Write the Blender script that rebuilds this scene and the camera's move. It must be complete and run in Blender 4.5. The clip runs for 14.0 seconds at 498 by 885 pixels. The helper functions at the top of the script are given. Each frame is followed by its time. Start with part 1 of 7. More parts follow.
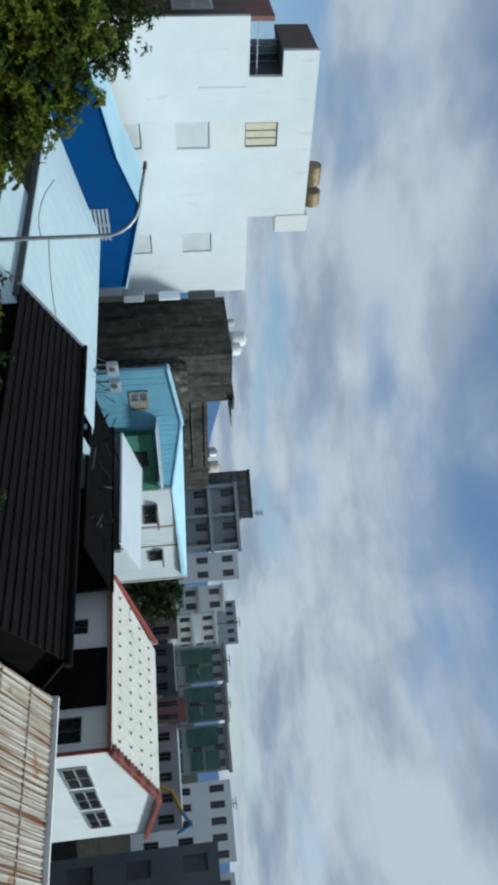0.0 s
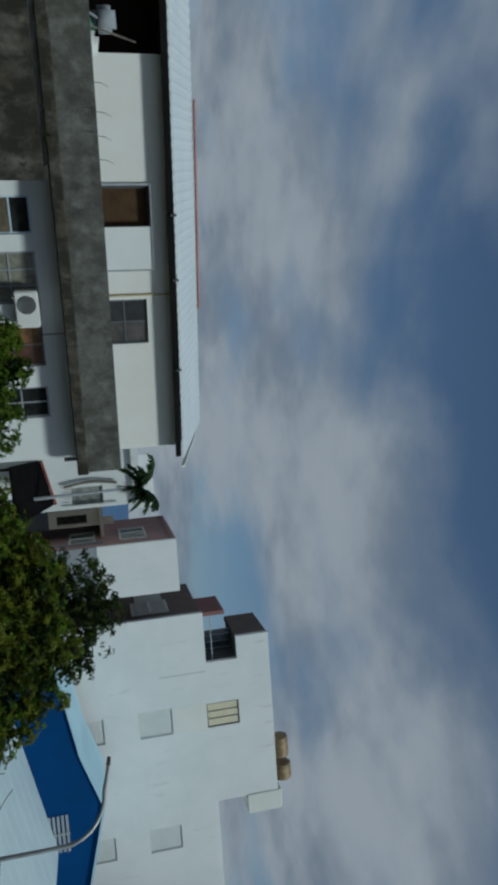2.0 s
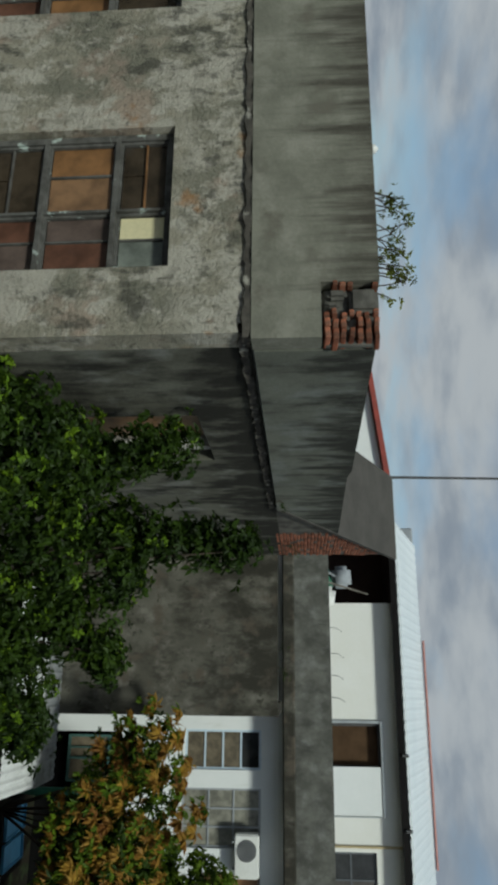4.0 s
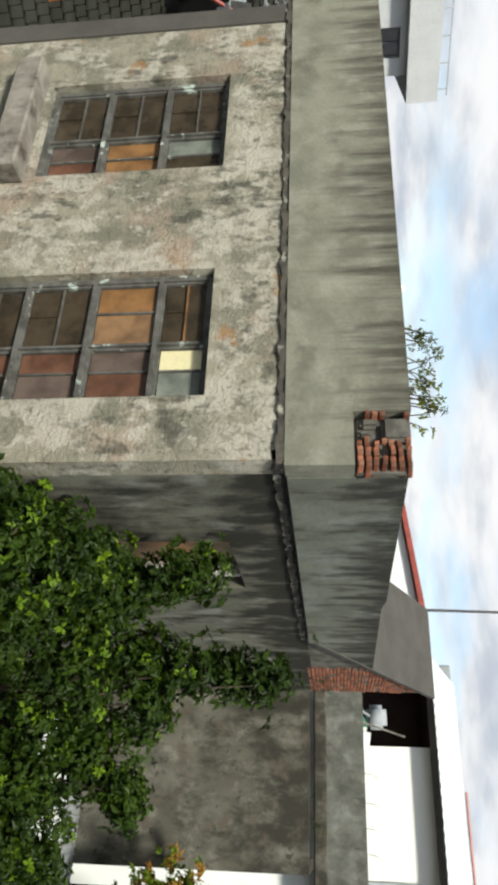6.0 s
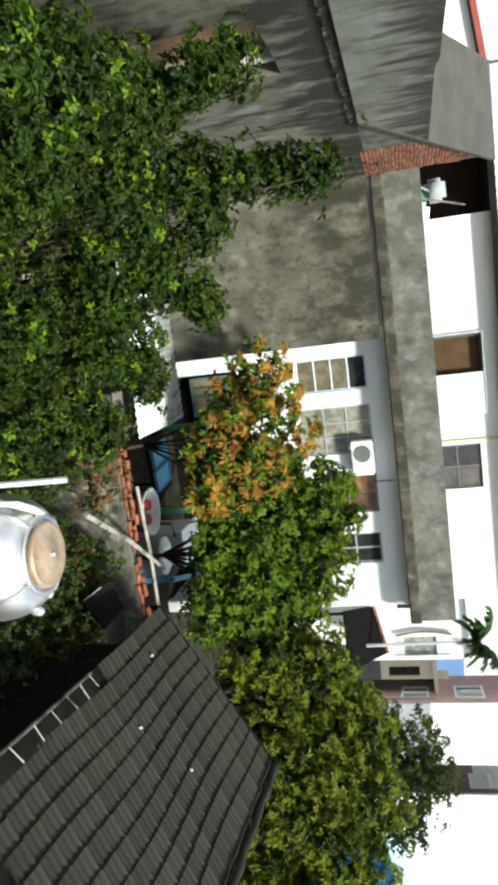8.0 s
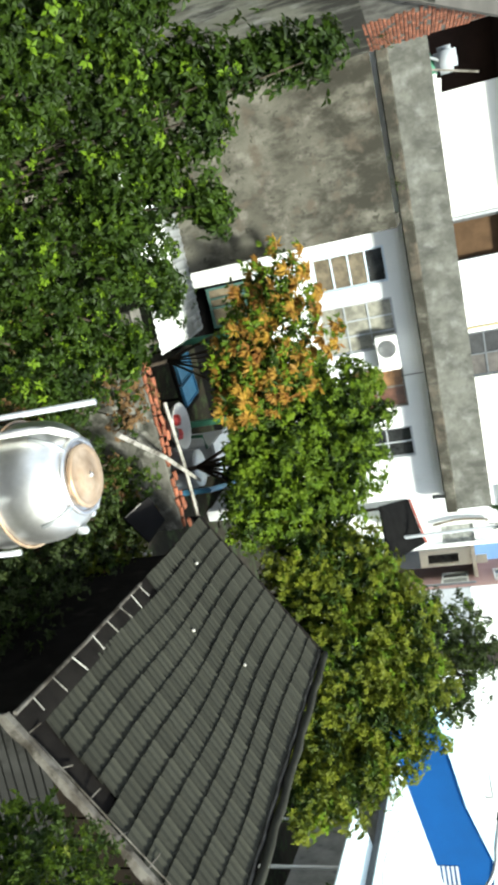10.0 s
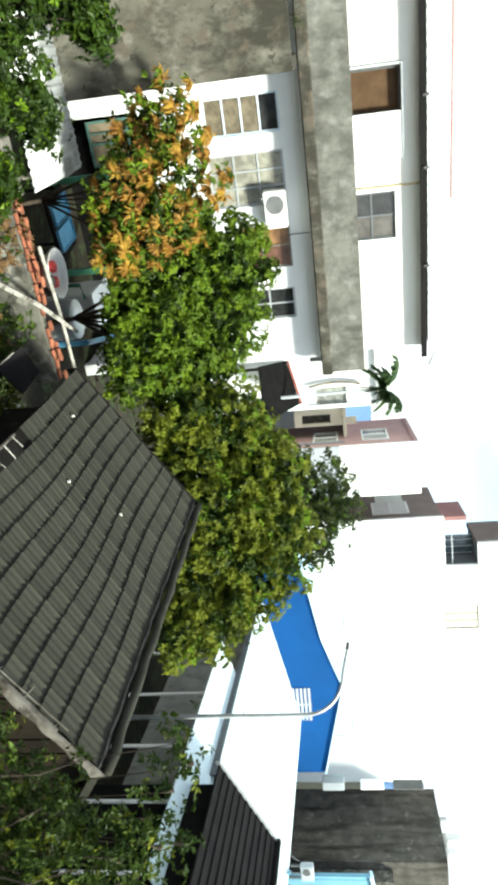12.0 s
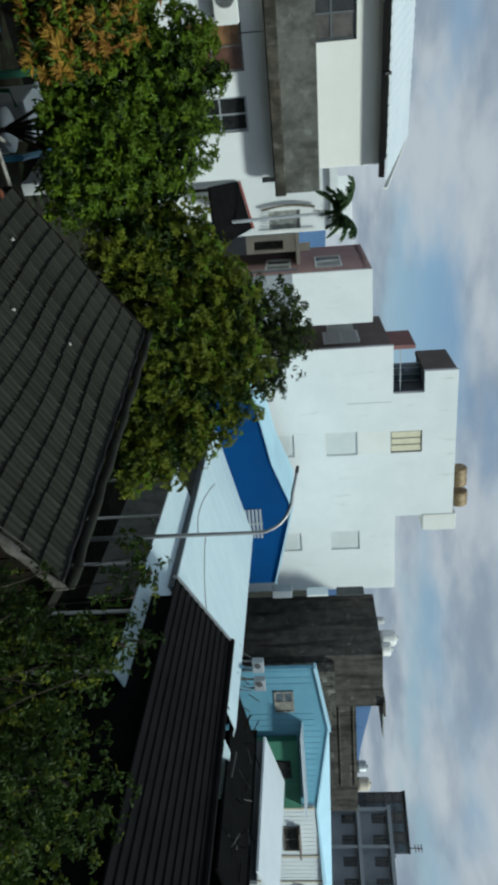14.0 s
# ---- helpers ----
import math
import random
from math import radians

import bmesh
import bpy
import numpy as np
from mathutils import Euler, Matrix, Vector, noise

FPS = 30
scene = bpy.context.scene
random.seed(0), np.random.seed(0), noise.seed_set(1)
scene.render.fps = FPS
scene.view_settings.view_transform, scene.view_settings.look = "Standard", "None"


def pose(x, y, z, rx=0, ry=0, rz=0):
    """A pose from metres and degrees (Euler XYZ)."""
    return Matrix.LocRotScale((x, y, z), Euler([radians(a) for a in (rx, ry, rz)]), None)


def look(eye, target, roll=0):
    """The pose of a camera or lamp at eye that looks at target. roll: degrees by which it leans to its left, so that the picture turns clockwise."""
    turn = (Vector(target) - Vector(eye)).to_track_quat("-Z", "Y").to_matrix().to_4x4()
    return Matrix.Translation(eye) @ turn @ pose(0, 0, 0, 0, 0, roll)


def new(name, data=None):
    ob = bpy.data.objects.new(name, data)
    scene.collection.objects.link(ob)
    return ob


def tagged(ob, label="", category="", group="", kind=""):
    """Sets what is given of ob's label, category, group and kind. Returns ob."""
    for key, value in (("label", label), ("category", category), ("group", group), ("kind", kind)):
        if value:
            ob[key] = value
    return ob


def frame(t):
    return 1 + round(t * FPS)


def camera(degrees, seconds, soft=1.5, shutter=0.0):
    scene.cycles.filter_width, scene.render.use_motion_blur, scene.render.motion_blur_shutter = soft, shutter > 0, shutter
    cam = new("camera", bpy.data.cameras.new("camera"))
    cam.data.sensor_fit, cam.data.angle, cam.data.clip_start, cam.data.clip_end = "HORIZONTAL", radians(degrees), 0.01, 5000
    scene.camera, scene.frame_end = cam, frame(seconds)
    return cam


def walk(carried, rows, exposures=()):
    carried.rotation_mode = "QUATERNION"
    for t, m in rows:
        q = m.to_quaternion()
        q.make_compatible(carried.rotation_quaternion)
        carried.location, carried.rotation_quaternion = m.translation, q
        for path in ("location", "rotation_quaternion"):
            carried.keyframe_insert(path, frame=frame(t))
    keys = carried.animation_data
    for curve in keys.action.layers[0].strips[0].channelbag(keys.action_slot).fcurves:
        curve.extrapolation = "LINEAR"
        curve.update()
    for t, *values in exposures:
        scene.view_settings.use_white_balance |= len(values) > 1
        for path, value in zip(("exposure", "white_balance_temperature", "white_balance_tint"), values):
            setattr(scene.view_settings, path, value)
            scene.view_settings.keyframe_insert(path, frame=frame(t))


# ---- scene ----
# Eye level of the third-floor viewpoint, where the camera turns by hand; rows: seconds, heading, pitch, roll, sway x, y, z.
EYE = 7.5
PATH = [
    (0, -67.16, 5.75, 86.14, 0.025, 0.021, 0.026), (0.5, -52.94, 7.39, 84.12, 0.023, 0.019, 0.025), (1, -43.56, 6.28, 82.26, 0.025, 0.018, 0.025),
    (1.5, -31.54, 9.41, 85.18, 0.011, 0.019, 0.019), (2, -23.09, 12.12, 85.17, -0.004, 0.014, 0.012), (2.5, -9.81, 7.82, 85.84, -0.027, 0.005, 0.001),
    (3, 3.26, 0.48, 87.15, -0.025, 0.013, 0.002), (3.5, 13.82, -0.03, 87.00, -0.051, -0.007, -0.019), (4, 18.41, -4.04, 89.31, -0.068, -0.023, -0.033),
    (4.2, 19.01, -4.09, 90.02, -0.069, -0.028, -0.038), (6.3, 31.10, -5.62, 88.54, -0.043, -0.038, -0.048), (6.5, 32.29, -3.42, 87.43, -0.037, -0.037, -0.037),
    (6.7, 28.38, -5.63, 87.05, -0.030, -0.020, -0.023), (7, 13.93, -8.13, 87.85, -0.020, 0.005, -0.003), (7.2, 6.22, -10.11, 87.05, -0.012, 0.015, -0.002),
    (7.5, -1.64, -11.60, 85.65, -0.001, 0.029, -0.001), (8, -9.55, -12.99, 84.91, 0.005, 0.038, -0.008), (8.5, -16.13, -13.71, 81.50, 0.009, 0.027, -0.006),
    (9, -16.54, -15.24, 81.71, 0.009, 0.023, -0.000), (9.2, -15.97, -15.51, 81.32, 0.010, 0.020, -0.000), (11.3, -19.33, -16.32, 82.67, 0.013, 0.002, 0.006),
    (11.5, -20.28, -14.64, 83.84, 0.021, -0.002, 0.006), (12, -29.31, -7.73, 86.14, 0.052, -0.010, 0.013), (12.5, -34.19, -5.52, 88.43, 0.044, -0.011, 0.004),
    (13, -36.33, -4.28, 88.31, 0.040, -0.008, 0.007), (13.5, -39.02, -5.04, 87.84, 0.063, -0.025, 0.011), (14, -43.09, -4.68, 87.18, 0.077, -0.042, 0.014),
]
cam = camera(38.42, 14.0, soft=4.0, shutter=0.0)
walk(cam, [(t, pose(dx, dy, EYE + dz, 90 + p, 0, y) @ pose(0, 0, 0, 0, 0, r)) for t, y, p, r, dx, dy, dz in PATH],
     exposures=[(0.0, -0.5, 5750, 2), (0.5, -1.35, 5550, 0), (1.0, -1.48, 5750, 0), (1.5, -1.42, 5700, 0), (2.5, -1.42, 6050, 2), (3.0, -1.1, 6300, 2),
                (3.5, -0.93, 6250, 2), (4.2, -0.85, 6400, 2), (6.3, 0.35, 6900, 8), (6.5, 0.3, 6900, 8), (7.0, -0.2, 6900, 6), (7.5, 0.35, 6900, 6),
                (8.5, 0.93, 6650, 4), (9.2, 0.98, 6650, 4), (11.3, 1.68, 6700, 2), (11.5, 1.68, 6700, 2), (12.0, 1.35, 6800, 2), (12.5, 0.65, 6600, 4),
                (13.0, -0.12, 6050, 1), (13.5, -0.6, 6000, 0), (14.0, -0.64, 6000, 0)])

# ---- light: broken cloud over blue sky, soft sun from behind the viewpoint ----
SUN_ELEVATION, SUN_AZIMUTH = 43, 157
world = bpy.data.worlds.new("sky")
scene.world = world
world.use_nodes = True
wn, wl = world.node_tree.nodes, world.node_tree.links
wn.clear()
w_out = wn.new("ShaderNodeOutputWorld")
sky = wn.new("ShaderNodeTexSky")
sky.sky_type, sky.sun_disc = "NISHITA", False
sky.sun_elevation, sky.sun_rotation = radians(SUN_ELEVATION), radians(SUN_AZIMUTH)
sky.air_density, sky.dust_density, sky.ozone_density = 1.0, 0.6, 1.6
bg_sky, bg_cloud, w_mix = wn.new("ShaderNodeBackground"), wn.new("ShaderNodeBackground"), wn.new("ShaderNodeMixShader")
bg_sky.inputs[1].default_value = 0.14
wl.new(sky.outputs[0], bg_sky.inputs[0])
w_co = wn.new("ShaderNodeTexCoord")
w_sep = wn.new("ShaderNodeSeparateXYZ")
wl.new(w_co.outputs["Generated"], w_sep.inputs[0])
w_up = wn.new("ShaderNodeMath")
w_up.operation = "MAXIMUM"
wl.new(w_sep.outputs[2], w_up.inputs[0])
w_up.inputs[1].default_value = 0.0
w_lift = wn.new("ShaderNodeMath")
w_lift.operation = "ADD"
wl.new(w_up.outputs[0], w_lift.inputs[0])
w_lift.inputs[1].default_value = 0.20
w_flat = wn.new("ShaderNodeCombineXYZ")
for axis in (0, 1):
    w_div = wn.new("ShaderNodeMath")
    w_div.operation = "DIVIDE"
    wl.new(w_sep.outputs[axis], w_div.inputs[0])
    wl.new(w_lift.outputs[0], w_div.inputs[1])
    wl.new(w_div.outputs[0], w_flat.inputs[axis])


def cloud_noise(scale, detail, distortion, lo, hi, rough=0.55):
    n = wn.new("ShaderNodeTexNoise")
    n.inputs["Scale"].default_value, n.inputs["Detail"].default_value = scale, detail
    n.inputs["Distortion"].default_value, n.inputs["Roughness"].default_value = distortion, rough
    wl.new(w_flat.outputs[0], n.inputs["Vector"])
    r = wn.new("ShaderNodeMapRange")
    r.interpolation_type = "SMOOTHSTEP"
    r.inputs["From Min"].default_value, r.inputs["From Max"].default_value = lo, hi
    wl.new(n.outputs["Fac"], r.inputs["Value"])
    return r.outputs[0]


def w_math(op, x, y):
    n = wn.new("ShaderNodeMath")
    n.operation = op
    for k, v in enumerate((x, y)):
        if isinstance(v, (int, float)):
            n.inputs[k].default_value = v
        else:
            wl.new(v, n.inputs[k])
    return n.outputs[0]


def w_span(value, lo, hi, out_lo=0.0, out_hi=1.0):
    r = wn.new("ShaderNodeMapRange")
    r.interpolation_type = "SMOOTHSTEP"
    for key, v in (("From Min", lo), ("From Max", hi), ("To Min", out_lo), ("To Max", out_hi)):
        r.inputs[key].default_value = v
    wl.new(value, r.inputs["Value"])
    return r.outputs[0]


# cloud banks: broad masses broken up by billows; a clear blue gap stands high over the white house
masses = cloud_noise(0.62, 3, 0.0, 0.0, 1.0, 0.5)
billows = cloud_noise(1.6, 8, 0.1, 0.0, 1.0, 0.50)
body = w_math("ADD", w_math("MULTIPLY", masses, 0.5), w_math("MULTIPLY", billows, 0.5))
gap_dot = wn.new("ShaderNodeVectorMath")
gap_dot.operation = "DOT_PRODUCT"
wl.new(w_co.outputs["Generated"], gap_dot.inputs[0])
gap_dot.inputs[1].default_value = (math.sin(radians(14)) * math.cos(radians(41)), math.cos(radians(14)) * math.cos(radians(41)), math.sin(radians(41)))
clear = w_span(gap_dot.outputs["Value"], math.cos(radians(24)), math.cos(radians(6)), 0.0, 0.16)
low_bank = w_span(w_up.outputs[0], 0.03, 0.46, 0.10, 0.015)
body = w_math("ADD", w_math("SUBTRACT", body, clear), low_bank)
cover = w_span(body, 0.35, 0.61)
# lit crests against grey hollows, finer billows on top
crest = w_math("ADD", w_math("MULTIPLY", cloud_noise(1.35, 4, 0.2, 0.30, 0.70, 0.5), 0.55), w_math("MULTIPLY", cloud_noise(3.0, 9, 0.15, 0.28, 0.72, 0.55), 0.45))
shade = w_span(crest, 0.08, 0.80)
w_ramp = wn.new("ShaderNodeMix")
w_ramp.data_type = "RGBA"
w_ramp.inputs["A"].default_value = (0.52, 0.59, 0.72, 1)
w_ramp.inputs["B"].default_value = (0.96, 0.99, 1.06, 1)
wl.new(shade, w_ramp.inputs["Factor"])
wl.new(w_ramp.outputs["Result"], bg_cloud.inputs[0])
bg_cloud.inputs[1].default_value = 0.81
wl.new(cover, w_mix.inputs[0])
wl.new(bg_sky.outputs[0], w_mix.inputs[1])
wl.new(bg_cloud.outputs[0], w_mix.inputs[2])
wl.new(w_mix.outputs[0], w_out.inputs[0])
sun_data = bpy.data.lights.new("sun", "SUN")
sun_data.energy, sun_data.angle, sun_data.color = 4.7, radians(7), (0.945, 0.955, 0.885)
sun = new("sun", sun_data)
sa, se = radians(SUN_AZIMUTH), radians(SUN_ELEVATION)
sun.matrix_world = look((60 * math.sin(sa) * math.cos(se), 60 * math.cos(sa) * math.cos(se), 60 * math.sin(se)), (0, 0, 0))


# ---- materials ----
def surf(name, c1, c2, scale=2.0, rough=0.8, bump=0.25, fine=30.0, metal=0.0, dirt=None, streak=0.0, dirt_lo=0.5, dirt_hi=0.7,
         patch=None, patch_lo=0.55, patch_hi=0.62, patch_scale=1.2, random_value=0.0, bump_dist=0.01, streak_scale=2.6, spots=None, spot_scale=9.0, spot_lo=0.62, drip=None, stretch_dirt=None, uneven=0.0, rust=None, grain_span=(0.82, 1.14)):
    """A worn surface: broad blotches of two colours, fine grain, dirt that runs down, and patches of a third colour."""
    m = bpy.data.materials.new(name)
    m.use_nodes = True
    n, l = m.node_tree.nodes, m.node_tree.links
    b = n["Principled BSDF"]
    b.inputs["Roughness"].default_value, b.inputs["Metallic"].default_value = rough, metal
    b.inputs["Specular IOR Level"].default_value = 0.12 if rough > 0.7 else 0.5
    co = n.new("ShaderNodeTexCoord")

    def noise_at(s, detail=6, stretch=None, rough_=0.6):
        x = n.new("ShaderNodeTexNoise")
        x.inputs["Scale"].default_value, x.inputs["Detail"].default_value, x.inputs["Roughness"].default_value = s, detail, rough_
        if stretch:
            mp = n.new("ShaderNodeMapping")
            mp.inputs["Scale"].default_value = stretch
            l.new(co.outputs["Object"], mp.inputs[0])
            l.new(mp.outputs[0], x.inputs["Vector"])
        else:
            l.new(co.outputs["Object"], x.inputs["Vector"])
        return x.outputs["Fac"]

    def ramp(fac, lo, hi):
        r = n.new("ShaderNodeMapRange")
        r.interpolation_type = "SMOOTHSTEP"
        r.inputs["From Min"].default_value, r.inputs["From Max"].default_value = lo, hi
        l.new(fac, r.inputs["Value"])
        return r.outputs[0]

    def mix(fac, a, c, mode="MIX"):
        x = n.new("ShaderNodeMix")
        x.data_type, x.blend_type = "RGBA", mode
        for key, v in (("Factor", fac), ("A", a), ("B", c)):
            if isinstance(v, (tuple, float, int)):
                x.inputs[key].default_value = (*v, 1) if isinstance(v, tuple) else v
            else:
                l.new(v, x.inputs[key])
        return x.outputs["Result"]

    col = mix(ramp(noise_at(scale), 0.32, 0.68), c1, c2)
    if patch:
        col = mix(ramp(noise_at(patch_scale, 8), patch_lo, patch_hi), col, patch)
    grain = noise_at(fine, 4)
    dark = n.new("ShaderNodeMapRange")
    dark.inputs["To Min"].default_value, dark.inputs["To Max"].default_value = grain_span
    l.new(grain, dark.inputs["Value"])
    vm = n.new("ShaderNodeVectorMath")
    vm.operation = "SCALE"
    l.new(col, vm.inputs[0])
    l.new(dark.outputs[0], vm.inputs["Scale"])
    col = vm.outputs[0]
    if dirt:
        f = noise_at(1.0, 7, stretch_dirt or (streak_scale, streak_scale, 2.6 * (1 - 0.86 * streak)), 0.65)
        if uneven:
            un = n.new("ShaderNodeMath")
            un.operation = "MULTIPLY_ADD"
            l.new(noise_at(0.8, 4), un.inputs[0])
            un.inputs[1].default_value = uneven
            l.new(f, un.inputs[2])
            f = un.outputs[0]
        if drip:
            sep = n.new("ShaderNodeSeparateXYZ")
            l.new(co.outputs["Object"], sep.inputs[0])
            hgt = n.new("ShaderNodeMapRange")
            hgt.inputs["From Min"].default_value, hgt.inputs["From Max"].default_value = drip[0] - drip[1], drip[0]
            hgt.inputs["To Min"].default_value, hgt.inputs["To Max"].default_value = -drip[2] * 0.3, drip[2]
            l.new(sep.outputs[2], hgt.inputs["Value"])
            add = n.new("ShaderNodeMath")
            l.new(f, add.inputs[0])
            l.new(hgt.outputs[0], add.inputs[1])
            f = add.outputs[0]
        col = mix(ramp(f, dirt_lo, dirt_hi), col, dirt)
    if spots:
        col = mix(ramp(noise_at(spot_scale, 5), spot_lo, spot_lo + 0.06), col, spots)
    if rust:
        col = mix(ramp(noise_at(rust[1], 4), rust[2], rust[2] + 0.16), col, rust[0])
    if random_value:
        info = n.new("ShaderNodeObjectInfo")
        mr = n.new("ShaderNodeMapRange")
        mr.inputs["To Min"].default_value, mr.inputs["To Max"].default_value = 1 - random_value, 1 + random_value
        l.new(info.outputs["Random"], mr.inputs["Value"])
        v2 = n.new("ShaderNodeVectorMath")
        v2.operation = "SCALE"
        l.new(col, v2.inputs[0])
        l.new(mr.outputs[0], v2.inputs["Scale"])
        col = v2.outputs[0]
    l.new(col, b.inputs["Base Color"])
    if bump:
        bp = n.new("ShaderNodeBump")
        bp.inputs["Strength"].default_value, bp.inputs["Distance"].default_value = bump, bump_dist
        l.new(grain, bp.inputs["Height"])
        l.new(bp.outputs[0], b.inputs["Normal"])
    return m


def leafy(name, c1, c2, tip=None):
    """Foliage: each leaf its own green, some light passes through."""
    m = bpy.data.materials.new(name)
    m.use_nodes = True
    n, l = m.node_tree.nodes, m.node_tree.links
    b = n["Principled BSDF"]
    b.inputs["Roughness"].default_value = 0.55
    b.inputs["Specular IOR Level"].default_value = 0.2
    geo = n.new("ShaderNodeNewGeometry")
    r = n.new("ShaderNodeValToRGB")
    r.color_ramp.elements[0].color, r.color_ramp.elements[1].color = (*c1, 1), (*c2, 1)
    if tip:
        e = r.color_ramp.elements.new(0.72)
        e.color = (*c2, 1)
        r.color_ramp.elements[-1].color = (*tip, 1)
    co = n.new("ShaderNodeTexCoord")
    nz = n.new("ShaderNodeTexNoise")
    nz.inputs["Scale"].default_value, nz.inputs["Detail"].default_value = 2.6, 2
    l.new(co.outputs["Object"], nz.inputs["Vector"])
    mr = n.new("ShaderNodeMapRange")
    mr.inputs["From Min"].default_value, mr.inputs["From Max"].default_value = 0.3, 0.7
    mr.inputs["To Min"].default_value, mr.inputs["To Max"].default_value = -0.12, 0.55
    l.new(nz.outputs["Fac"], mr.inputs["Value"])
    ad = n.new("ShaderNodeMath")
    ad.operation = "MULTIPLY_ADD"
    l.new(geo.outputs["Random Per Island"], ad.inputs[0])
    ad.inputs[1].default_value = 0.28
    l.new(mr.outputs[0], ad.inputs[2])
    l.new(ad.outputs[0], r.inputs[0])
    l.new(r.outputs[0], b.inputs["Base Color"])
    tr = n.new("ShaderNodeBsdfTranslucent")
    l.new(r.outputs[0], tr.inputs[0])
    mx = n.new("ShaderNodeMixShader")
    mx.inputs[0].default_value = 0.22
    l.new(b.outputs[0], mx.inputs[1])
    l.new(tr.outputs[0], mx.inputs[2])
    l.new(mx.outputs[0], n["Material Output"].inputs[0])
    return m


def glassy(name, colour, rough=0.12):
    m = surf(name, colour, tuple(c * 0.45 for c in colour), 4.0, rough, 0.0, 12, dirt=tuple(c * 0.5 + 0.02 for c in colour), dirt_lo=0.55, dirt_hi=0.75)
    m.node_tree.nodes["Principled BSDF"].inputs["Specular IOR Level"].default_value = 0.6
    return m


def plaster(name, base, dark, lime, pink, pits, scale=1.0, bump=0.8, wash=(6.25, 6.75), rust=0.75):
    """Old lime plaster: cloudy stains, washed lime, pinkish bare coat, fine pits, cracks and soft relief."""
    m = bpy.data.materials.new(name)
    m.use_nodes = True
    n, l = m.node_tree.nodes, m.node_tree.links
    b = n["Principled BSDF"]
    b.inputs["Roughness"].default_value, b.inputs["Specular IOR Level"].default_value = 0.95, 0.1
    co = n.new("ShaderNodeTexCoord")

    def fac(s_, lo, hi, detail=10, rough=0.66, stretch=(1, 1, 1), shift=0.0):
        mp = n.new("ShaderNodeMapping")
        mp.inputs["Scale"].default_value, mp.inputs["Location"].default_value = stretch, (shift, shift * 0.7, shift * 1.3)
        x = n.new("ShaderNodeTexNoise")
        x.inputs["Scale"].default_value, x.inputs["Detail"].default_value, x.inputs["Roughness"].default_value = s_ * scale, detail, rough
        r = n.new("ShaderNodeMapRange")
        r.interpolation_type = "SMOOTHSTEP"
        r.inputs["From Min"].default_value, r.inputs["From Max"].default_value = lo, hi
        l.new(co.outputs["Object"], mp.inputs[0])
        l.new(mp.outputs[0], x.inputs["Vector"])
        l.new(x.outputs["Fac"], r.inputs["Value"])
        return r.outputs[0]

    def times(x, y):
        k = n.new("ShaderNodeMath")
        k.operation = "MULTIPLY"
        l.new(x, k.inputs[0])
        if isinstance(y, float):
            k.inputs[1].default_value = y
        else:
            l.new(y, k.inputs[1])
        return k.outputs[0]

    def mix(f, x, y):
        k = n.new("ShaderNodeMix")
        k.data_type = "RGBA"
        l.new(f, k.inputs["Factor"])
        for key, v in (("A", x), ("B", y)):
            if isinstance(v, tuple):
                k.inputs[key].default_value = (*v, 1)
            else:
                l.new(v, k.inputs[key])
        return k.outputs["Result"]

    sep = n.new("ShaderNodeSeparateXYZ")
    l.new(co.outputs["Object"], sep.inputs[0])
    under = n.new("ShaderNodeMapRange")
    under.interpolation_type = "SMOOTHSTEP"
    under.inputs["From Min"].default_value, under.inputs["From Max"].default_value = wash[0], wash[1]
    l.new(sep.outputs[2], under.inputs["Value"])
    col = mix(fac(1.5, 0.44, 0.57, 12), base, dark)
    col = mix(times(fac(0.9, 0.50, 0.60, shift=7.0), 0.7), col, pink)
    col = mix(times(fac(2.6, 0.50, 0.575, 12, 0.7, (1, 1, 0.8), 3.0), 0.85), col, lime)
    col = mix(times(times(under.outputs[0], fac(3.2, 0.44, 0.56, 12, 0.7, (1, 1, 0.6), 23.0)), 0.85), col, lime)
    col = mix(times(fac(4.2, 0.53, 0.62, 10, 0.7, (1, 1, 0.45), 11.0), 0.42), col, dark)
    soot = times(fac(1.1, 0.50, 0.60, shift=19.0), fac(7.0, 0.47, 0.60, 8, 0.65, (1, 1, 0.5)))
    col = mix(times(soot, 0.8), col, pits)
    col = mix(times(times(fac(15.0, 0.60, 0.68, 4, 0.5), fac(1.6, 0.47, 0.56, shift=5.0)), 0.55), col, pits)
    col = mix(times(times(under.outputs[0], fac(8.0, 0.59, 0.66, 5, 0.55, (1, 1, 0.7), 31.0)), 0.6), col, pits)
    col = mix(times(fac(2.0, 0.63, 0.70, 5, 0.5, shift=2.0), rust), col, (0.29, 0.15, 0.06))
    wob = n.new("ShaderNodeTexNoise")
    wob.inputs["Scale"].default_value, wob.inputs["Detail"].default_value = 2.2, 6
    l.new(co.outputs["Object"], wob.inputs["Vector"])
    push = n.new("ShaderNodeVectorMath")
    push.operation = "MULTIPLY_ADD"
    l.new(wob.outputs["Color"], push.inputs[0])
    push.inputs[1].default_value = (0.9, 0.9, 0.9)
    l.new(co.outputs["Object"], push.inputs[2])
    vor = n.new("ShaderNodeTexVoronoi")
    vor.feature = "DISTANCE_TO_EDGE"
    vor.inputs["Scale"].default_value = 0.42
    l.new(push.outputs[0], vor.inputs["Vector"])
    crack = n.new("ShaderNodeMapRange")
    crack.inputs["From Min"].default_value, crack.inputs["From Max"].default_value = 0.003, 0.010
    crack.inputs["To Min"].default_value, crack.inputs["To Max"].default_value = 0.12, 0.0
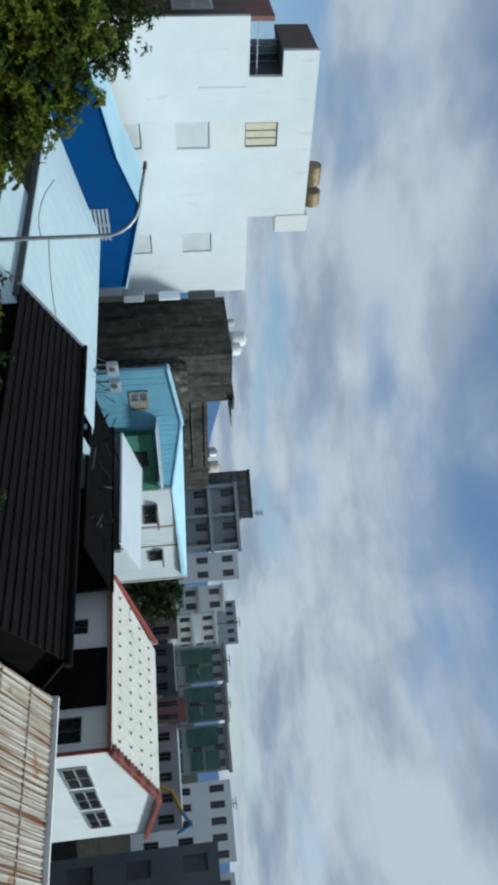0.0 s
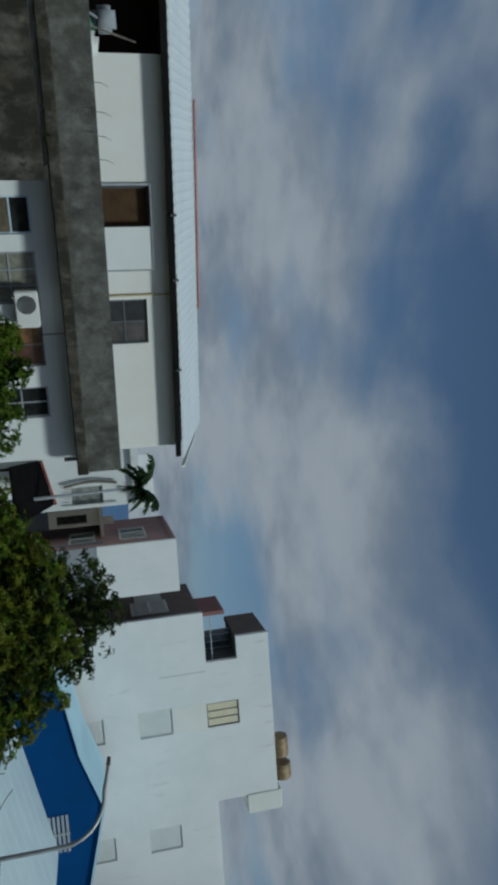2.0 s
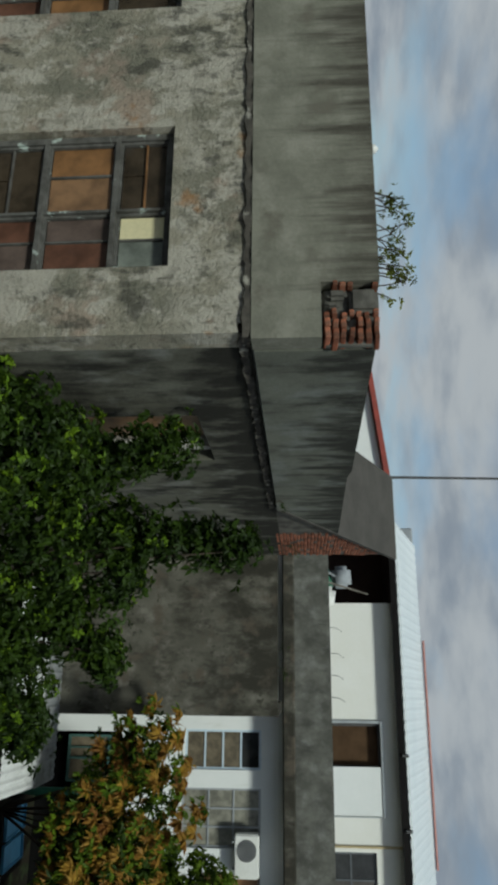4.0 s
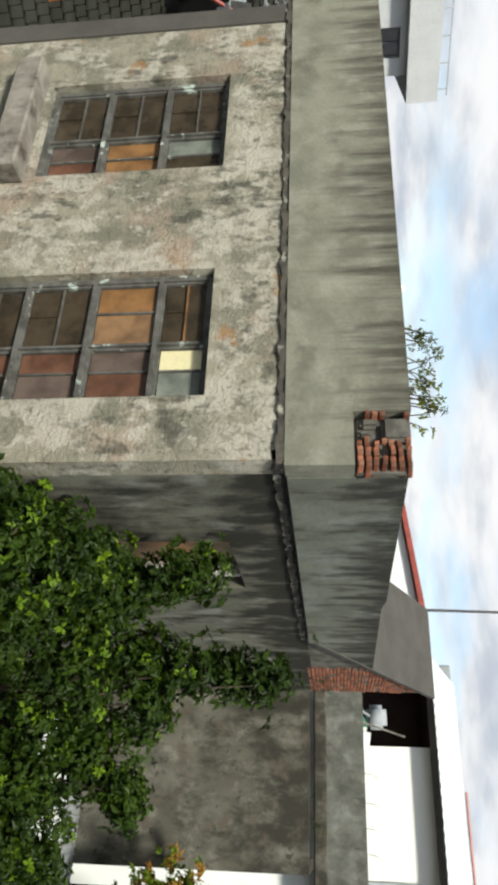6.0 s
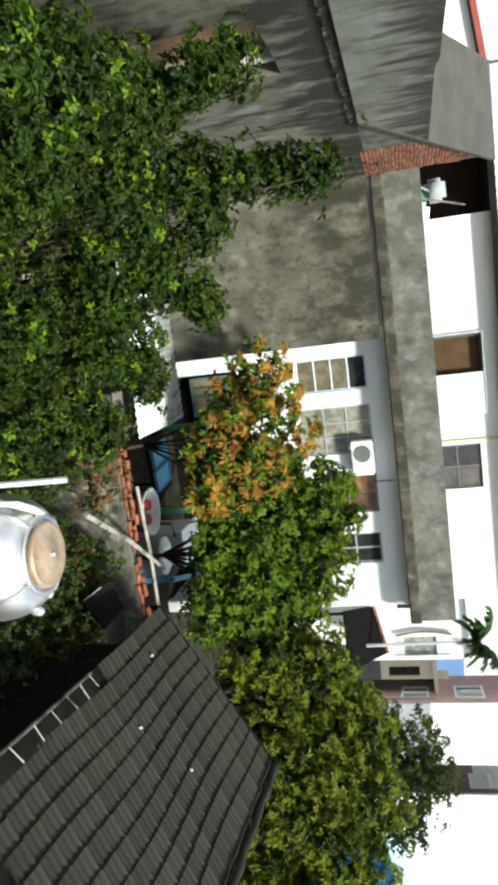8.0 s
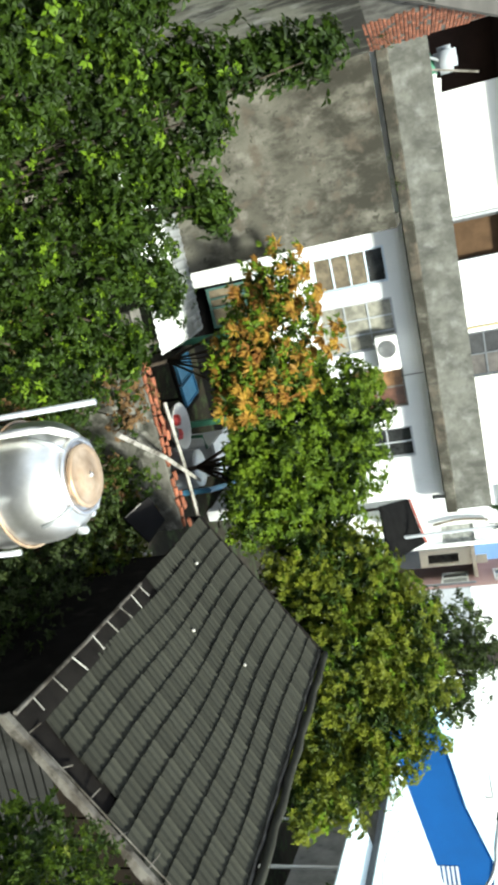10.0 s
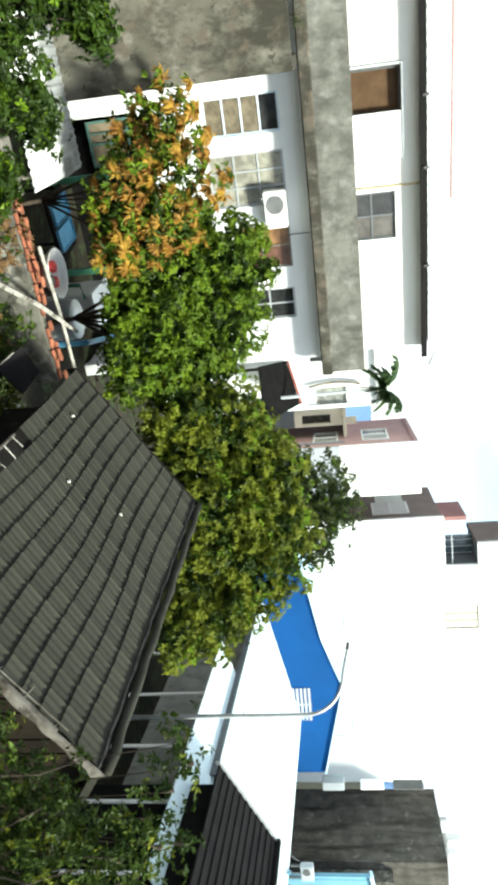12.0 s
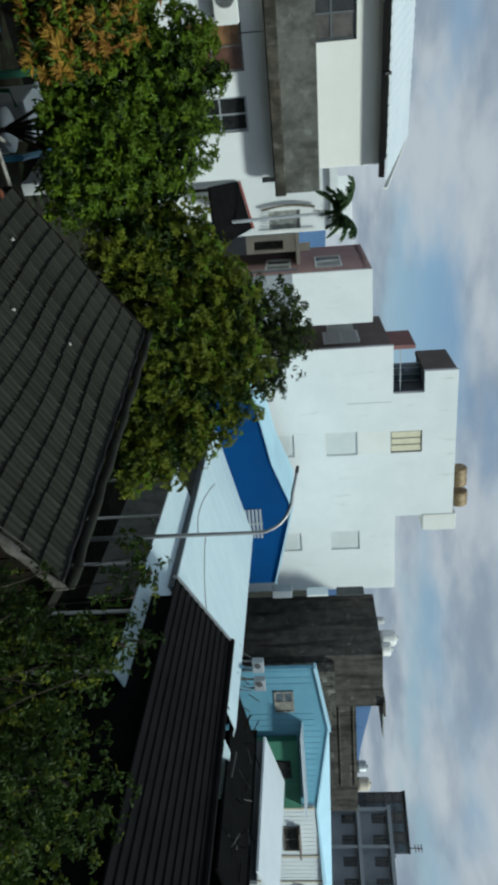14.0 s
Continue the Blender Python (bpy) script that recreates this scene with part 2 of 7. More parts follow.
    l.new(vor.outputs["Distance"], crack.inputs["Value"])
    col = mix(crack.outputs[0], col, pits)
    l.new(col, b.inputs["Base Color"])
    hgt = n.new("ShaderNodeMath")
    l.new(fac(28.0, 0.2, 0.8, 5), hgt.inputs[0])
    l.new(times(fac(4.0, 0.3, 0.7, 8), 1.6), hgt.inputs[1])
    bp = n.new("ShaderNodeBump")
    bp.inputs["Strength"].default_value, bp.inputs["Distance"].default_value = bump, 0.012
    l.new(hgt.outputs[0], bp.inputs["Height"])
    l.new(bp.outputs[0], b.inputs["Normal"])
    return m


OLD_WALL = plaster("weathered_plaster", (0.275, 0.255, 0.198), (0.175, 0.168, 0.130), (0.41, 0.385, 0.325), (0.33, 0.255, 0.20), (0.07, 0.067, 0.055))
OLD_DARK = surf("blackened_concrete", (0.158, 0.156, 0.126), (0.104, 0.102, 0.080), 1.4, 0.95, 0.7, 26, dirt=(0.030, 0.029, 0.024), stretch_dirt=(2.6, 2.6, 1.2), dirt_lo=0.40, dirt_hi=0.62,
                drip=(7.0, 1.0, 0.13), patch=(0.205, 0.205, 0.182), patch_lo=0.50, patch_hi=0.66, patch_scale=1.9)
OLD_PARAPET = surf("streaked_cement", (0.212, 0.209, 0.169), (0.150, 0.148, 0.119), 2.2, 0.95, 0.7, 28, dirt=(0.062, 0.057, 0.046), stretch_dirt=(8.5, 8.5, 0.75),
                   dirt_lo=0.50, dirt_hi=0.86, drip=(8.11, 0.75, 0.24), patch=(0.25, 0.244, 0.202), patch_lo=0.46, patch_hi=0.72, patch_scale=3.4, rust=((0.13, 0.122, 0.098), 2.4, 0.56))
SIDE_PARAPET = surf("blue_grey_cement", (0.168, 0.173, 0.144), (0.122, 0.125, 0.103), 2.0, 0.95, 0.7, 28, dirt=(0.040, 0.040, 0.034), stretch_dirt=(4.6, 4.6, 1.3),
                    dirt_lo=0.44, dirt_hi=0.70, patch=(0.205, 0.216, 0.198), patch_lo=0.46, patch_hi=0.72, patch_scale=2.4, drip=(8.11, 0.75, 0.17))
GROOVE = surf("crumbled_joint", (0.085, 0.077, 0.065), (0.05, 0.046, 0.04), 7, 0.95, 1.0, 30, patch=(0.26, 0.25, 0.215), patch_lo=0.58, patch_hi=0.66, patch_scale=6)
CEMENT_SHEET = surf("cement_sheet", (0.088, 0.082, 0.074), (0.066, 0.062, 0.056), 1.6, 0.95, 0.4, 24, dirt=(0.075, 0.07, 0.062), dirt_lo=0.5, dirt_hi=0.8)
MOSSY = surf("mossy_concrete", (0.124, 0.119, 0.098), (0.084, 0.080, 0.065), 1.3, 0.95, 0.6, 26, dirt=(0.036, 0.034, 0.027), stretch_dirt=(2.3, 2.3, 1.3),
             dirt_lo=0.40, dirt_hi=0.66, drip=(7.0, 2.2, 0.12), patch=(0.165, 0.155, 0.132), patch_lo=0.50, patch_hi=0.66, patch_scale=2.3, rust=((0.088, 0.074, 0.058), 1.9, 0.53), spots=(0.05, 0.048, 0.038), spot_scale=7.0, spot_lo=0.60)
POURED = surf("stained_poured_concrete", (0.110, 0.103, 0.090), (0.062, 0.058, 0.051), 1.6, 0.95, 0.4, 20, dirt=(0.019, 0.018, 0.016), stretch_dirt=(1.3, 1.3, 0.22),
              dirt_lo=0.42, dirt_hi=0.70, patch=(0.19, 0.18, 0.16), patch_lo=0.57, patch_hi=0.70, patch_scale=2.0)
BAND = surf("grey_weathered_band", (0.150, 0.150, 0.132), (0.092, 0.092, 0.080), 2.4, 0.95, 0.6, 22, dirt=(0.06, 0.06, 0.053), streak=0.35, uneven=0.45,
            dirt_lo=0.62, dirt_hi=1.02, streak_scale=3.2, patch=(0.22, 0.22, 0.207), patch_lo=0.46, patch_hi=0.78, patch_scale=2.6)
WHITE_WALL = surf("white_painted_wall", (0.80, 0.81, 0.80), (0.74, 0.76, 0.75), 0.5, 0.85, 0.03, 14, grain_span=(0.96, 1.03), dirt=(0.52, 0.52, 0.46), streak=0.9,
                  dirt_lo=0.57, dirt_hi=0.82)
CREAM_WALL = surf("cream_painted_wall", (0.80, 0.795, 0.755), (0.76, 0.75, 0.69), 0.6, 0.85, 0.03, 14, grain_span=(0.96, 1.03), dirt=(0.5, 0.45, 0.33), streak=0.9,
                  dirt_lo=0.66, dirt_hi=0.85)
BRICK = surf("red_brick", (0.33, 0.115, 0.065), (0.19, 0.08, 0.052), 8, 0.92, 0.6, 60, random_value=0.4, dirt=(0.10, 0.07, 0.05), dirt_lo=0.55, dirt_hi=0.7)
MORTAR = surf("mortar", (0.155, 0.148, 0.13), (0.07, 0.066, 0.058), 4, 0.95, 0.6, 50)
TILE = surf("grey_cement_tile", (0.0365, 0.0370, 0.0285), (0.0245, 0.0248, 0.0190), 1.6, 0.85, 0.6, 45, random_value=0.14, dirt=(0.042, 0.041, 0.031),
            dirt_lo=0.56, dirt_hi=0.72)
TILE_DARK = surf("dark_roof_tile", (0.010, 0.009, 0.009), (0.006, 0.0055, 0.0055), 2.0, 0.8, 0.4, 40, random_value=0.1)
GREY_PLANK = surf("split_grey_plank", (0.34, 0.325, 0.295), (0.20, 0.19, 0.17), 6.0, 0.92, 0.7, 60, dirt=(0.07, 0.062, 0.052), dirt_lo=0.5, dirt_hi=0.68, spots=(0.05, 0.045, 0.04), spot_scale=11, spot_lo=0.62)
VERGE_WOOD = surf("weathered_verge_board", (0.155, 0.145, 0.128), (0.07, 0.061, 0.05), 4.2, 0.92, 0.9, 50, dirt=(0.03, 0.026, 0.02), dirt_lo=0.46, dirt_hi=0.62, patch=(0.26, 0.25, 0.23), patch_lo=0.57, patch_hi=0.63, patch_scale=2.6)
OLD_LIME = surf("crumbled_lime", (0.105, 0.10, 0.088), (0.05, 0.048, 0.042), 9.0, 0.95, 0.8, 40)
# Gable boards and sheet: base colours darkened to stand for shade there.
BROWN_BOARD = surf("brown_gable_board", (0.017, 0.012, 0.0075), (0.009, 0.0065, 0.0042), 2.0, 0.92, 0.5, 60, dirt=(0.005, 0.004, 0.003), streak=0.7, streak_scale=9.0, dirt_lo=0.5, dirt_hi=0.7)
DIM_SHEET = surf("shade_darkened_sheet", (0.032, 0.032, 0.030), (0.016, 0.016, 0.0148), 1.6, 0.85, 0.2, 30, dirt=(0.008, 0.008, 0.007), streak=0.6, dirt_lo=0.48, dirt_hi=0.66)
BLEACHED = surf("bleached_plank", (0.55, 0.53, 0.49), (0.40, 0.385, 0.35), 3.5, 0.9, 0.4, 50, dirt=(0.22, 0.2, 0.17), dirt_lo=0.55, dirt_hi=0.75)
TIMBER = surf("weathered_timber", (0.27, 0.25, 0.22), (0.15, 0.135, 0.115), 3.5, 0.9, 0.5, 60, dirt=(0.06, 0.05, 0.04), streak=0.5)
# Near black: stands for shade on the outbuilding, plain dark timber elsewhere.
DARK_TIMBER = surf("near_black_timber", (0.012, 0.0105, 0.009), (0.006, 0.005, 0.0045), 3.5, 0.95, 0.5, 60, dirt=(0.03, 0.027, 0.022), streak=0.3, dirt_lo=0.58, dirt_hi=0.75)
WINDOW_WOOD = surf("flaked_window_wood", (0.125, 0.122, 0.112), (0.06, 0.058, 0.052), 6, 0.8, 0.3, 60, patch=(0.40, 0.46, 0.42), patch_lo=0.60, patch_hi=0.66, patch_scale=7)
BROWN_PANE = glassy("brown_pane", (0.06, 0.045, 0.03), 0.25)
OCHRE_PANE = glassy("ochre_board_pane", (0.25, 0.125, 0.05), 0.4)
RED_PANE = glassy("red_brown_pane", (0.15, 0.07, 0.045), 0.35)
PALE_PANE = surf("pale_yellow_pane", (0.68, 0.62, 0.38), (0.60, 0.54, 0.33), 1.5, 0.4, 0.0)
GREY_PANE = glassy("frosted_pane", (0.33, 0.34, 0.31), 0.4)
BLIND_PANE = surf("pale_blind_pane", (0.72, 0.74, 0.72), (0.67, 0.69, 0.67), 1.5, 0.5, 0.0)
DARK_PANE = glassy("dark_window_glass", (0.035, 0.037, 0.038), 0.08)
IVORY_BLIND = surf("ivory_blind", (0.74, 0.68, 0.50), (0.68, 0.62, 0.45), 2, 0.8, 0.05)
PALE_SHUTTER = surf("pale_green_shutter", (0.62, 0.66, 0.58), (0.55, 0.59, 0.52), 2, 0.8, 0.05)
BROWN_GLASS = glassy("smoky_pane", (0.11, 0.10, 0.09), 0.2)
BLUE_GLASS = glassy("bluish_balcony_glass", (0.10, 0.14, 0.17), 0.15)
ALU = surf("aluminium_frame", (0.45, 0.47, 0.49), (0.36, 0.38, 0.40), 5, 0.45, 0.05, 30, metal=0.4)
BLUE_FRAME = surf("pale_blue_frame", (0.58, 0.68, 0.76), (0.50, 0.61, 0.70), 5, 0.6, 0.1, 30)
WHITE_METAL = surf("pale_metal_sheet", (0.75, 0.79, 0.80), (0.69, 0.735, 0.75), 0.7, 0.45, 0.05, 20, dirt=(0.5, 0.55, 0.56), streak=0.2, dirt_lo=0.62, dirt_hi=0.8)
DULL_SHEET = surf("dull_white_sheet", (0.66, 0.67, 0.66), (0.56, 0.57, 0.56), 1.5, 0.7, 0.1, 20, dirt=(0.2, 0.2, 0.18), dirt_lo=0.55, dirt_hi=0.75)
# Grey gives the rear lean-to sheet its weaker light; also the soiled drum.
GREYED_SHEET = surf("greyed_soiled_sheet", (0.30, 0.31, 0.315), (0.22, 0.23, 0.235), 1.6, 0.8, 0.1, 20, dirt=(0.12, 0.118, 0.105), dirt_lo=0.5, dirt_hi=0.72, streak=0.5)
METAL_CYAN = surf("pale_cyan_metal_sheet", (0.64, 0.76, 0.79), (0.58, 0.71, 0.745), 0.7, 0.5, 0.05, 20, dirt=(0.45, 0.54, 0.56), streak=0.2, dirt_lo=0.6, dirt_hi=0.8)
BLUE_WALL = surf("cobalt_metal_cladding", (0.0, 0.050, 0.18), (0.0, 0.043, 0.155), 0.6, 0.75, 0.05, 20)
BLUE_WALL.node_tree.nodes["Principled BSDF"].inputs["Specular IOR Level"].default_value = 0.15
BLUE_ROOF = surf("sky_blue_metal", (0.46, 0.68, 0.79), (0.41, 0.62, 0.73), 0.7, 0.5, 0.05, 20)
LIGHT_BLUE = surf("light_blue_cladding", (0.14, 0.325, 0.43), (0.118, 0.285, 0.385), 0.7, 0.55, 0.05, 20, dirt=(0.2, 0.35, 0.42), streak=0.6, dirt_lo=0.6, dirt_hi=0.8)
GREEN_PAINT = surf("green_painted_wall", (0.05, 0.20, 0.125), (0.03, 0.13, 0.08), 1.5, 0.7, 0.1, 20)
PINK_TILE = surf("dusty_pink_wall", (0.42, 0.27, 0.25), (0.36, 0.23, 0.22), 1.0, 0.8, 0.2, 30)
BROWN_TILE = surf("brown_grey_cladding", (0.20, 0.165, 0.145), (0.16, 0.135, 0.12), 0.8, 0.8, 0.2, 30)
MAROON = surf("maroon_panel", (0.26, 0.12, 0.11), (0.22, 0.10, 0.09), 0.8, 0.7, 0.1, 30)
RED_TRIM = surf("red_metal_trim", (0.34, 0.065, 0.045), (0.24, 0.05, 0.038), 2, 0.6, 0.1, 30)
SPOTTED = surf("pale_tiled_roof", (0.76, 0.72, 0.63), (0.70, 0.66, 0.58), 0.8, 0.8, 0.2, 12, dirt=(0.40, 0.34, 0.28), streak=0.0, dirt_lo=0.60, dirt_hi=0.68, spots=(0.30, 0.17, 0.11), spot_scale=6, spot_lo=0.66)
RUSTY = surf("rusted_sheet", (0.60, 0.55, 0.46), (0.50, 0.44, 0.35), 0.9, 0.75, 0.2, 20, dirt=(0.17, 0.058, 0.014), stretch_dirt=(0.03, 11.0, 0.02), dirt_lo=0.50, dirt_hi=0.60, rust=((0.30, 0.12, 0.03), 1.6, 0.60))
FADED_RED = surf("faded_red_cap", (0.50, 0.26, 0.23), (0.42, 0.2, 0.18), 1.5, 0.8, 0.1, 30)
OLD_CREAM = surf("aged_cream_render", (0.62, 0.56, 0.45), (0.52, 0.46, 0.37), 1.2, 0.85, 0.05, 20, dirt=(0.3, 0.26, 0.2), streak=0.7, dirt_lo=0.58, dirt_hi=0.8)
RUST_SEAM = surf("rust_seam", (0.20, 0.085, 0.04), (0.36, 0.28, 0.22), 3.0, 0.9, 0.3)
GREY_RENDER = surf("grey_rendered_wall", (0.33, 0.35, 0.37), (0.27, 0.29, 0.31), 0.5, 0.9, 0.1, 10, dirt=(0.2, 0.2, 0.2), streak=0.8, dirt_lo=0.58, dirt_hi=0.8)
PALE_TILE = surf("pale_grey_tile", (0.52, 0.53, 0.53), (0.45, 0.46, 0.47), 0.8, 0.7, 0.1, 10, dirt=(0.35, 0.35, 0.34), streak=0.8, dirt_lo=0.6, dirt_hi=0.8)
LIGHT_RENDER = surf("light_grey_render", (0.50, 0.53, 0.54), (0.42, 0.45, 0.46), 0.5, 0.9, 0.1, 10, dirt=(0.3, 0.3, 0.3), streak=0.8, dirt_lo=0.58, dirt_hi=0.8)
TEAL_RENDER = surf("green_netted_facade", (0.085, 0.165, 0.145), (0.05, 0.10, 0.088), 0.4, 0.9, 0.1, 8)
SLATE_WALL = surf("slate_grey_wall", (0.13, 0.14, 0.15), (0.10, 0.11, 0.12), 0.4, 0.85, 0.1, 10)
STEEL = surf("stainless_steel", (0.84, 0.83, 0.81), (0.74, 0.73, 0.71), 3, 0.42, 0.04, 18, metal=1.0)
BRASSY = surf("tarnished_brass_steel", (0.30, 0.22, 0.12), (0.20, 0.14, 0.075), 5, 0.6, 0.1, 24, metal=0.25)
STAINED_RENDER = surf("stained_yard_render", (0.13, 0.126, 0.108), (0.065, 0.062, 0.053), 2.4, 0.95, 0.6, 30, dirt=(0.03, 0.031, 0.024), dirt_lo=0.5, dirt_hi=0.66, patch=(0.24, 0.235, 0.21), patch_lo=0.52, patch_hi=0.66, patch_scale=2.2)
STEEL_DULL = surf("stained_steel", (0.52, 0.40, 0.29), (0.40, 0.27, 0.17), 4, 0.5, 0.1, 24, metal=0.55, dirt=(0.25, 0.14, 0.07), dirt_lo=0.55, dirt_hi=0.7)
GALV = surf("galvanised_pipe", (0.48, 0.50, 0.51), (0.38, 0.40, 0.41), 6, 0.45, 0.05, 40, metal=0.5)
PIPE_DARK = surf("dark_pipe", (0.07, 0.07, 0.07), (0.05, 0.05, 0.05), 6, 0.6, 0.05, 40)
WHITE_PLASTIC = surf("white_plastic", (0.75, 0.75, 0.72), (0.68, 0.68, 0.64), 3, 0.5, 0.03, 30)
BLUE_PLASTIC = surf("blue_plastic", (0.09, 0.30, 0.48), (0.07, 0.24, 0.40), 3, 0.45, 0.03, 30)
RED_PLASTIC = surf("red_plastic", (0.45, 0.03, 0.03), (0.35, 0.03, 0.03), 3, 0.45, 0.03, 30)
GREEN_PLASTIC = surf("green_plastic", (0.02, 0.13, 0.06), (0.02, 0.10, 0.045), 3, 0.45, 0.03, 30)
# Near-black: stands for shade in yards and recesses, plain black elsewhere.
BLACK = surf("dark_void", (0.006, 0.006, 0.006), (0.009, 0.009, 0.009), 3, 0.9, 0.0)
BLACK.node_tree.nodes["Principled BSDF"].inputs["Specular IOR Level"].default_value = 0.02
ORANGE_ROOM = surf("rust_brown_curtain", (0.09, 0.054, 0.03), (0.06, 0.036, 0.02), 2, 0.9, 0.1)
# Base kept near black to stand for shade of trees and porch.
SOIL = surf("yard_soil", (0.026, 0.022, 0.016), (0.014, 0.013, 0.010), 0.6, 0.97, 0.6, 14, dirt=(0.03, 0.045, 0.02), dirt_lo=0.5, dirt_hi=0.62, patch=(0.032, 0.028, 0.022), patch_scale=0.35)
# Bluish base colour carries the distance haze.
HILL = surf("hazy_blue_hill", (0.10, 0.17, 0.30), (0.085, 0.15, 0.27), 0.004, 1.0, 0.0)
BARK = surf("bark", (0.075, 0.06, 0.045), (0.04, 0.032, 0.025), 6, 0.95, 0.6, 50)
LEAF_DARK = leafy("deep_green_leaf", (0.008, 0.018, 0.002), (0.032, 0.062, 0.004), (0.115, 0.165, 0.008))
LEAF_MANGO = leafy("bright_green_leaf", (0.036, 0.072, 0.005), (0.125, 0.190, 0.011), (0.22, 0.285, 0.022))
LEAF_YELLOW = leafy("olive_green_leaf", (0.046, 0.068, 0.006), (0.160, 0.182, 0.014), (0.28, 0.28, 0.026))
LEAF_NEW = leafy("orange_new_leaf", (0.20, 0.085, 0.022), (0.37, 0.23, 0.033), (0.45, 0.355, 0.05))
LEAF_DULL = leafy("dull_olive_leaf", (0.014, 0.030, 0.004), (0.052, 0.085, 0.009), (0.15, 0.175, 0.018))
LEAF_GREY = leafy("greyish_green_leaf", (0.016, 0.026, 0.008), (0.05, 0.07, 0.018), (0.13, 0.15, 0.03))
# Paler yellow-green that stands for light on the tops of leaf clumps.
LEAF_TIP = leafy("lit_tip_leaf", (0.075, 0.14, 0.008), (0.125, 0.20, 0.010), (0.20, 0.26, 0.016))
LEAF_DRY = leafy("dry_brown_leaf", (0.10, 0.055, 0.025), (0.20, 0.12, 0.05))
LEAF_PALM = leafy("palm_leaf", (0.025, 0.05, 0.016), (0.06, 0.10, 0.035))


# ---- building helpers ----
def part(name, bm, material, parent=None, label="", smooth=False):
    """Links a bmesh as one mesh object under a thing or a part."""
    me = bpy.data.meshes.new(name)
    bmesh.ops.recalc_face_normals(bm, faces=bm.faces)
    bm.to_mesh(me)
    bm.free()
    me.materials.append(material)
    if smooth:
        for p in me.polygons:
            p.use_smooth = True
    ob = new(name, me)
    if parent:
        ob.parent = parent
    if label:
        tagged(ob, label)
    return ob


def thing(name, x, y, z, turn, label, category, group="", kind=""):
    """An empty at a thing's base; turn: degrees anticlockwise about z."""
    e = new(name)
    e.empty_display_size = 0.2
    e.matrix_world = pose(x, y, z, 0, 0, turn)
    return tagged(e, label, category, group, kind)


def box(bm, x0, x1, y0, y1, z0, z1):
    v = [bm.verts.new(p) for p in ((x0, y0, z0), (x1, y0, z0), (x1, y1, z0), (x0, y1, z0), (x0, y0, z1), (x1, y0, z1), (x1, y1, z1), (x0, y1, z1))]
    for f in ((0, 1, 2, 3), (4, 5, 6, 7), (0, 1, 5, 4), (1, 2, 6, 5), (2, 3, 7, 6), (3, 0, 4, 7)):
        bm.faces.new([v[i] for i in f])
    return bm


def bevelled(x0, x1, y0, y1, z0, z1, width=0.01, segments=1):
    bm = box(bmesh.new(), x0, x1, y0, y1, z0, z1)
    bmesh.ops.bevel(bm, geom=list(bm.edges), offset=width, segments=segments, affect="EDGES")
    return bm


def cube(x0, x1, y0, y1, z0, z1):
    return box(bmesh.new(), x0, x1, y0, y1, z0, z1)


def prism(bm, outline, axis, a, b):
    """Extrudes an outline of two coordinates along the axis from a to b."""
    def at(p, s):
        return {"x": (s, p[0], p[1]), "y": (p[0], s, p[1]), "z": (p[0], p[1], s)}[axis]
    lo, hi = [bm.verts.new(at(p, a)) for p in outline], [bm.verts.new(at(p, b)) for p in outline]
    bm.faces.new(lo)
    bm.faces.new(hi[::-1])
    for i in range(len(outline)):
        j = (i + 1) % len(outline)
        bm.faces.new((lo[i], lo[j], hi[j], hi[i]))
    return bm


def pierced(bm, u0, u1, z0, z1, d0, d1, openings, along="x"):
    """One closed wall from u0 to u1 and z0 to z1, d0 to d1 thick, with openings (u0, u1, z0, z1) through it."""
    us = sorted({u0, u1, *[o[0] for o in openings], *[o[1] for o in openings]})
    zs = sorted({z0, z1, *[o[2] for o in openings], *[o[3] for o in openings]})
    us, zs = [u for u in us if u0 <= u <= u1], [z for z in zs if z0 <= z <= z1]
    solid = {(i, j) for i in range(len(us) - 1) for j in range(len(zs) - 1)
             if not any(o[0] < (us[i] + us[i + 1]) / 2 < o[1] and o[2] < (zs[j] + zs[j + 1]) / 2 < o[3] for o in openings)}
    made = {}

    def vert(i, j, k):
        if (i, j, k) not in made:
            d = (d0, d1)[k]
            made[i, j, k] = bm.verts.new((us[i], d, zs[j]) if along == "x" else (d, us[i], zs[j]))
        return made[i, j, k]
    for i, j in solid:
        bm.faces.new([vert(*p) for p in ((i, j, 0), (i + 1, j, 0), (i + 1, j + 1, 0), (i, j + 1, 0))])
        bm.faces.new([vert(*p) for p in ((i, j, 1), (i, j + 1, 1), (i + 1, j + 1, 1), (i + 1, j, 1))])
        for (di, dj), (p, q) in (((-1, 0), ((i, j), (i, j + 1))), ((1, 0), ((i + 1, j), (i + 1, j + 1))), ((0, -1), ((i, j), (i + 1, j))), ((0, 1), ((i, j + 1), (i + 1, j + 1)))):
            if (i + di, j + dj) not in solid:
                bm.faces.new((vert(*p, 0), vert(*q, 0), vert(*q, 1), vert(*p, 1)))
    return bm


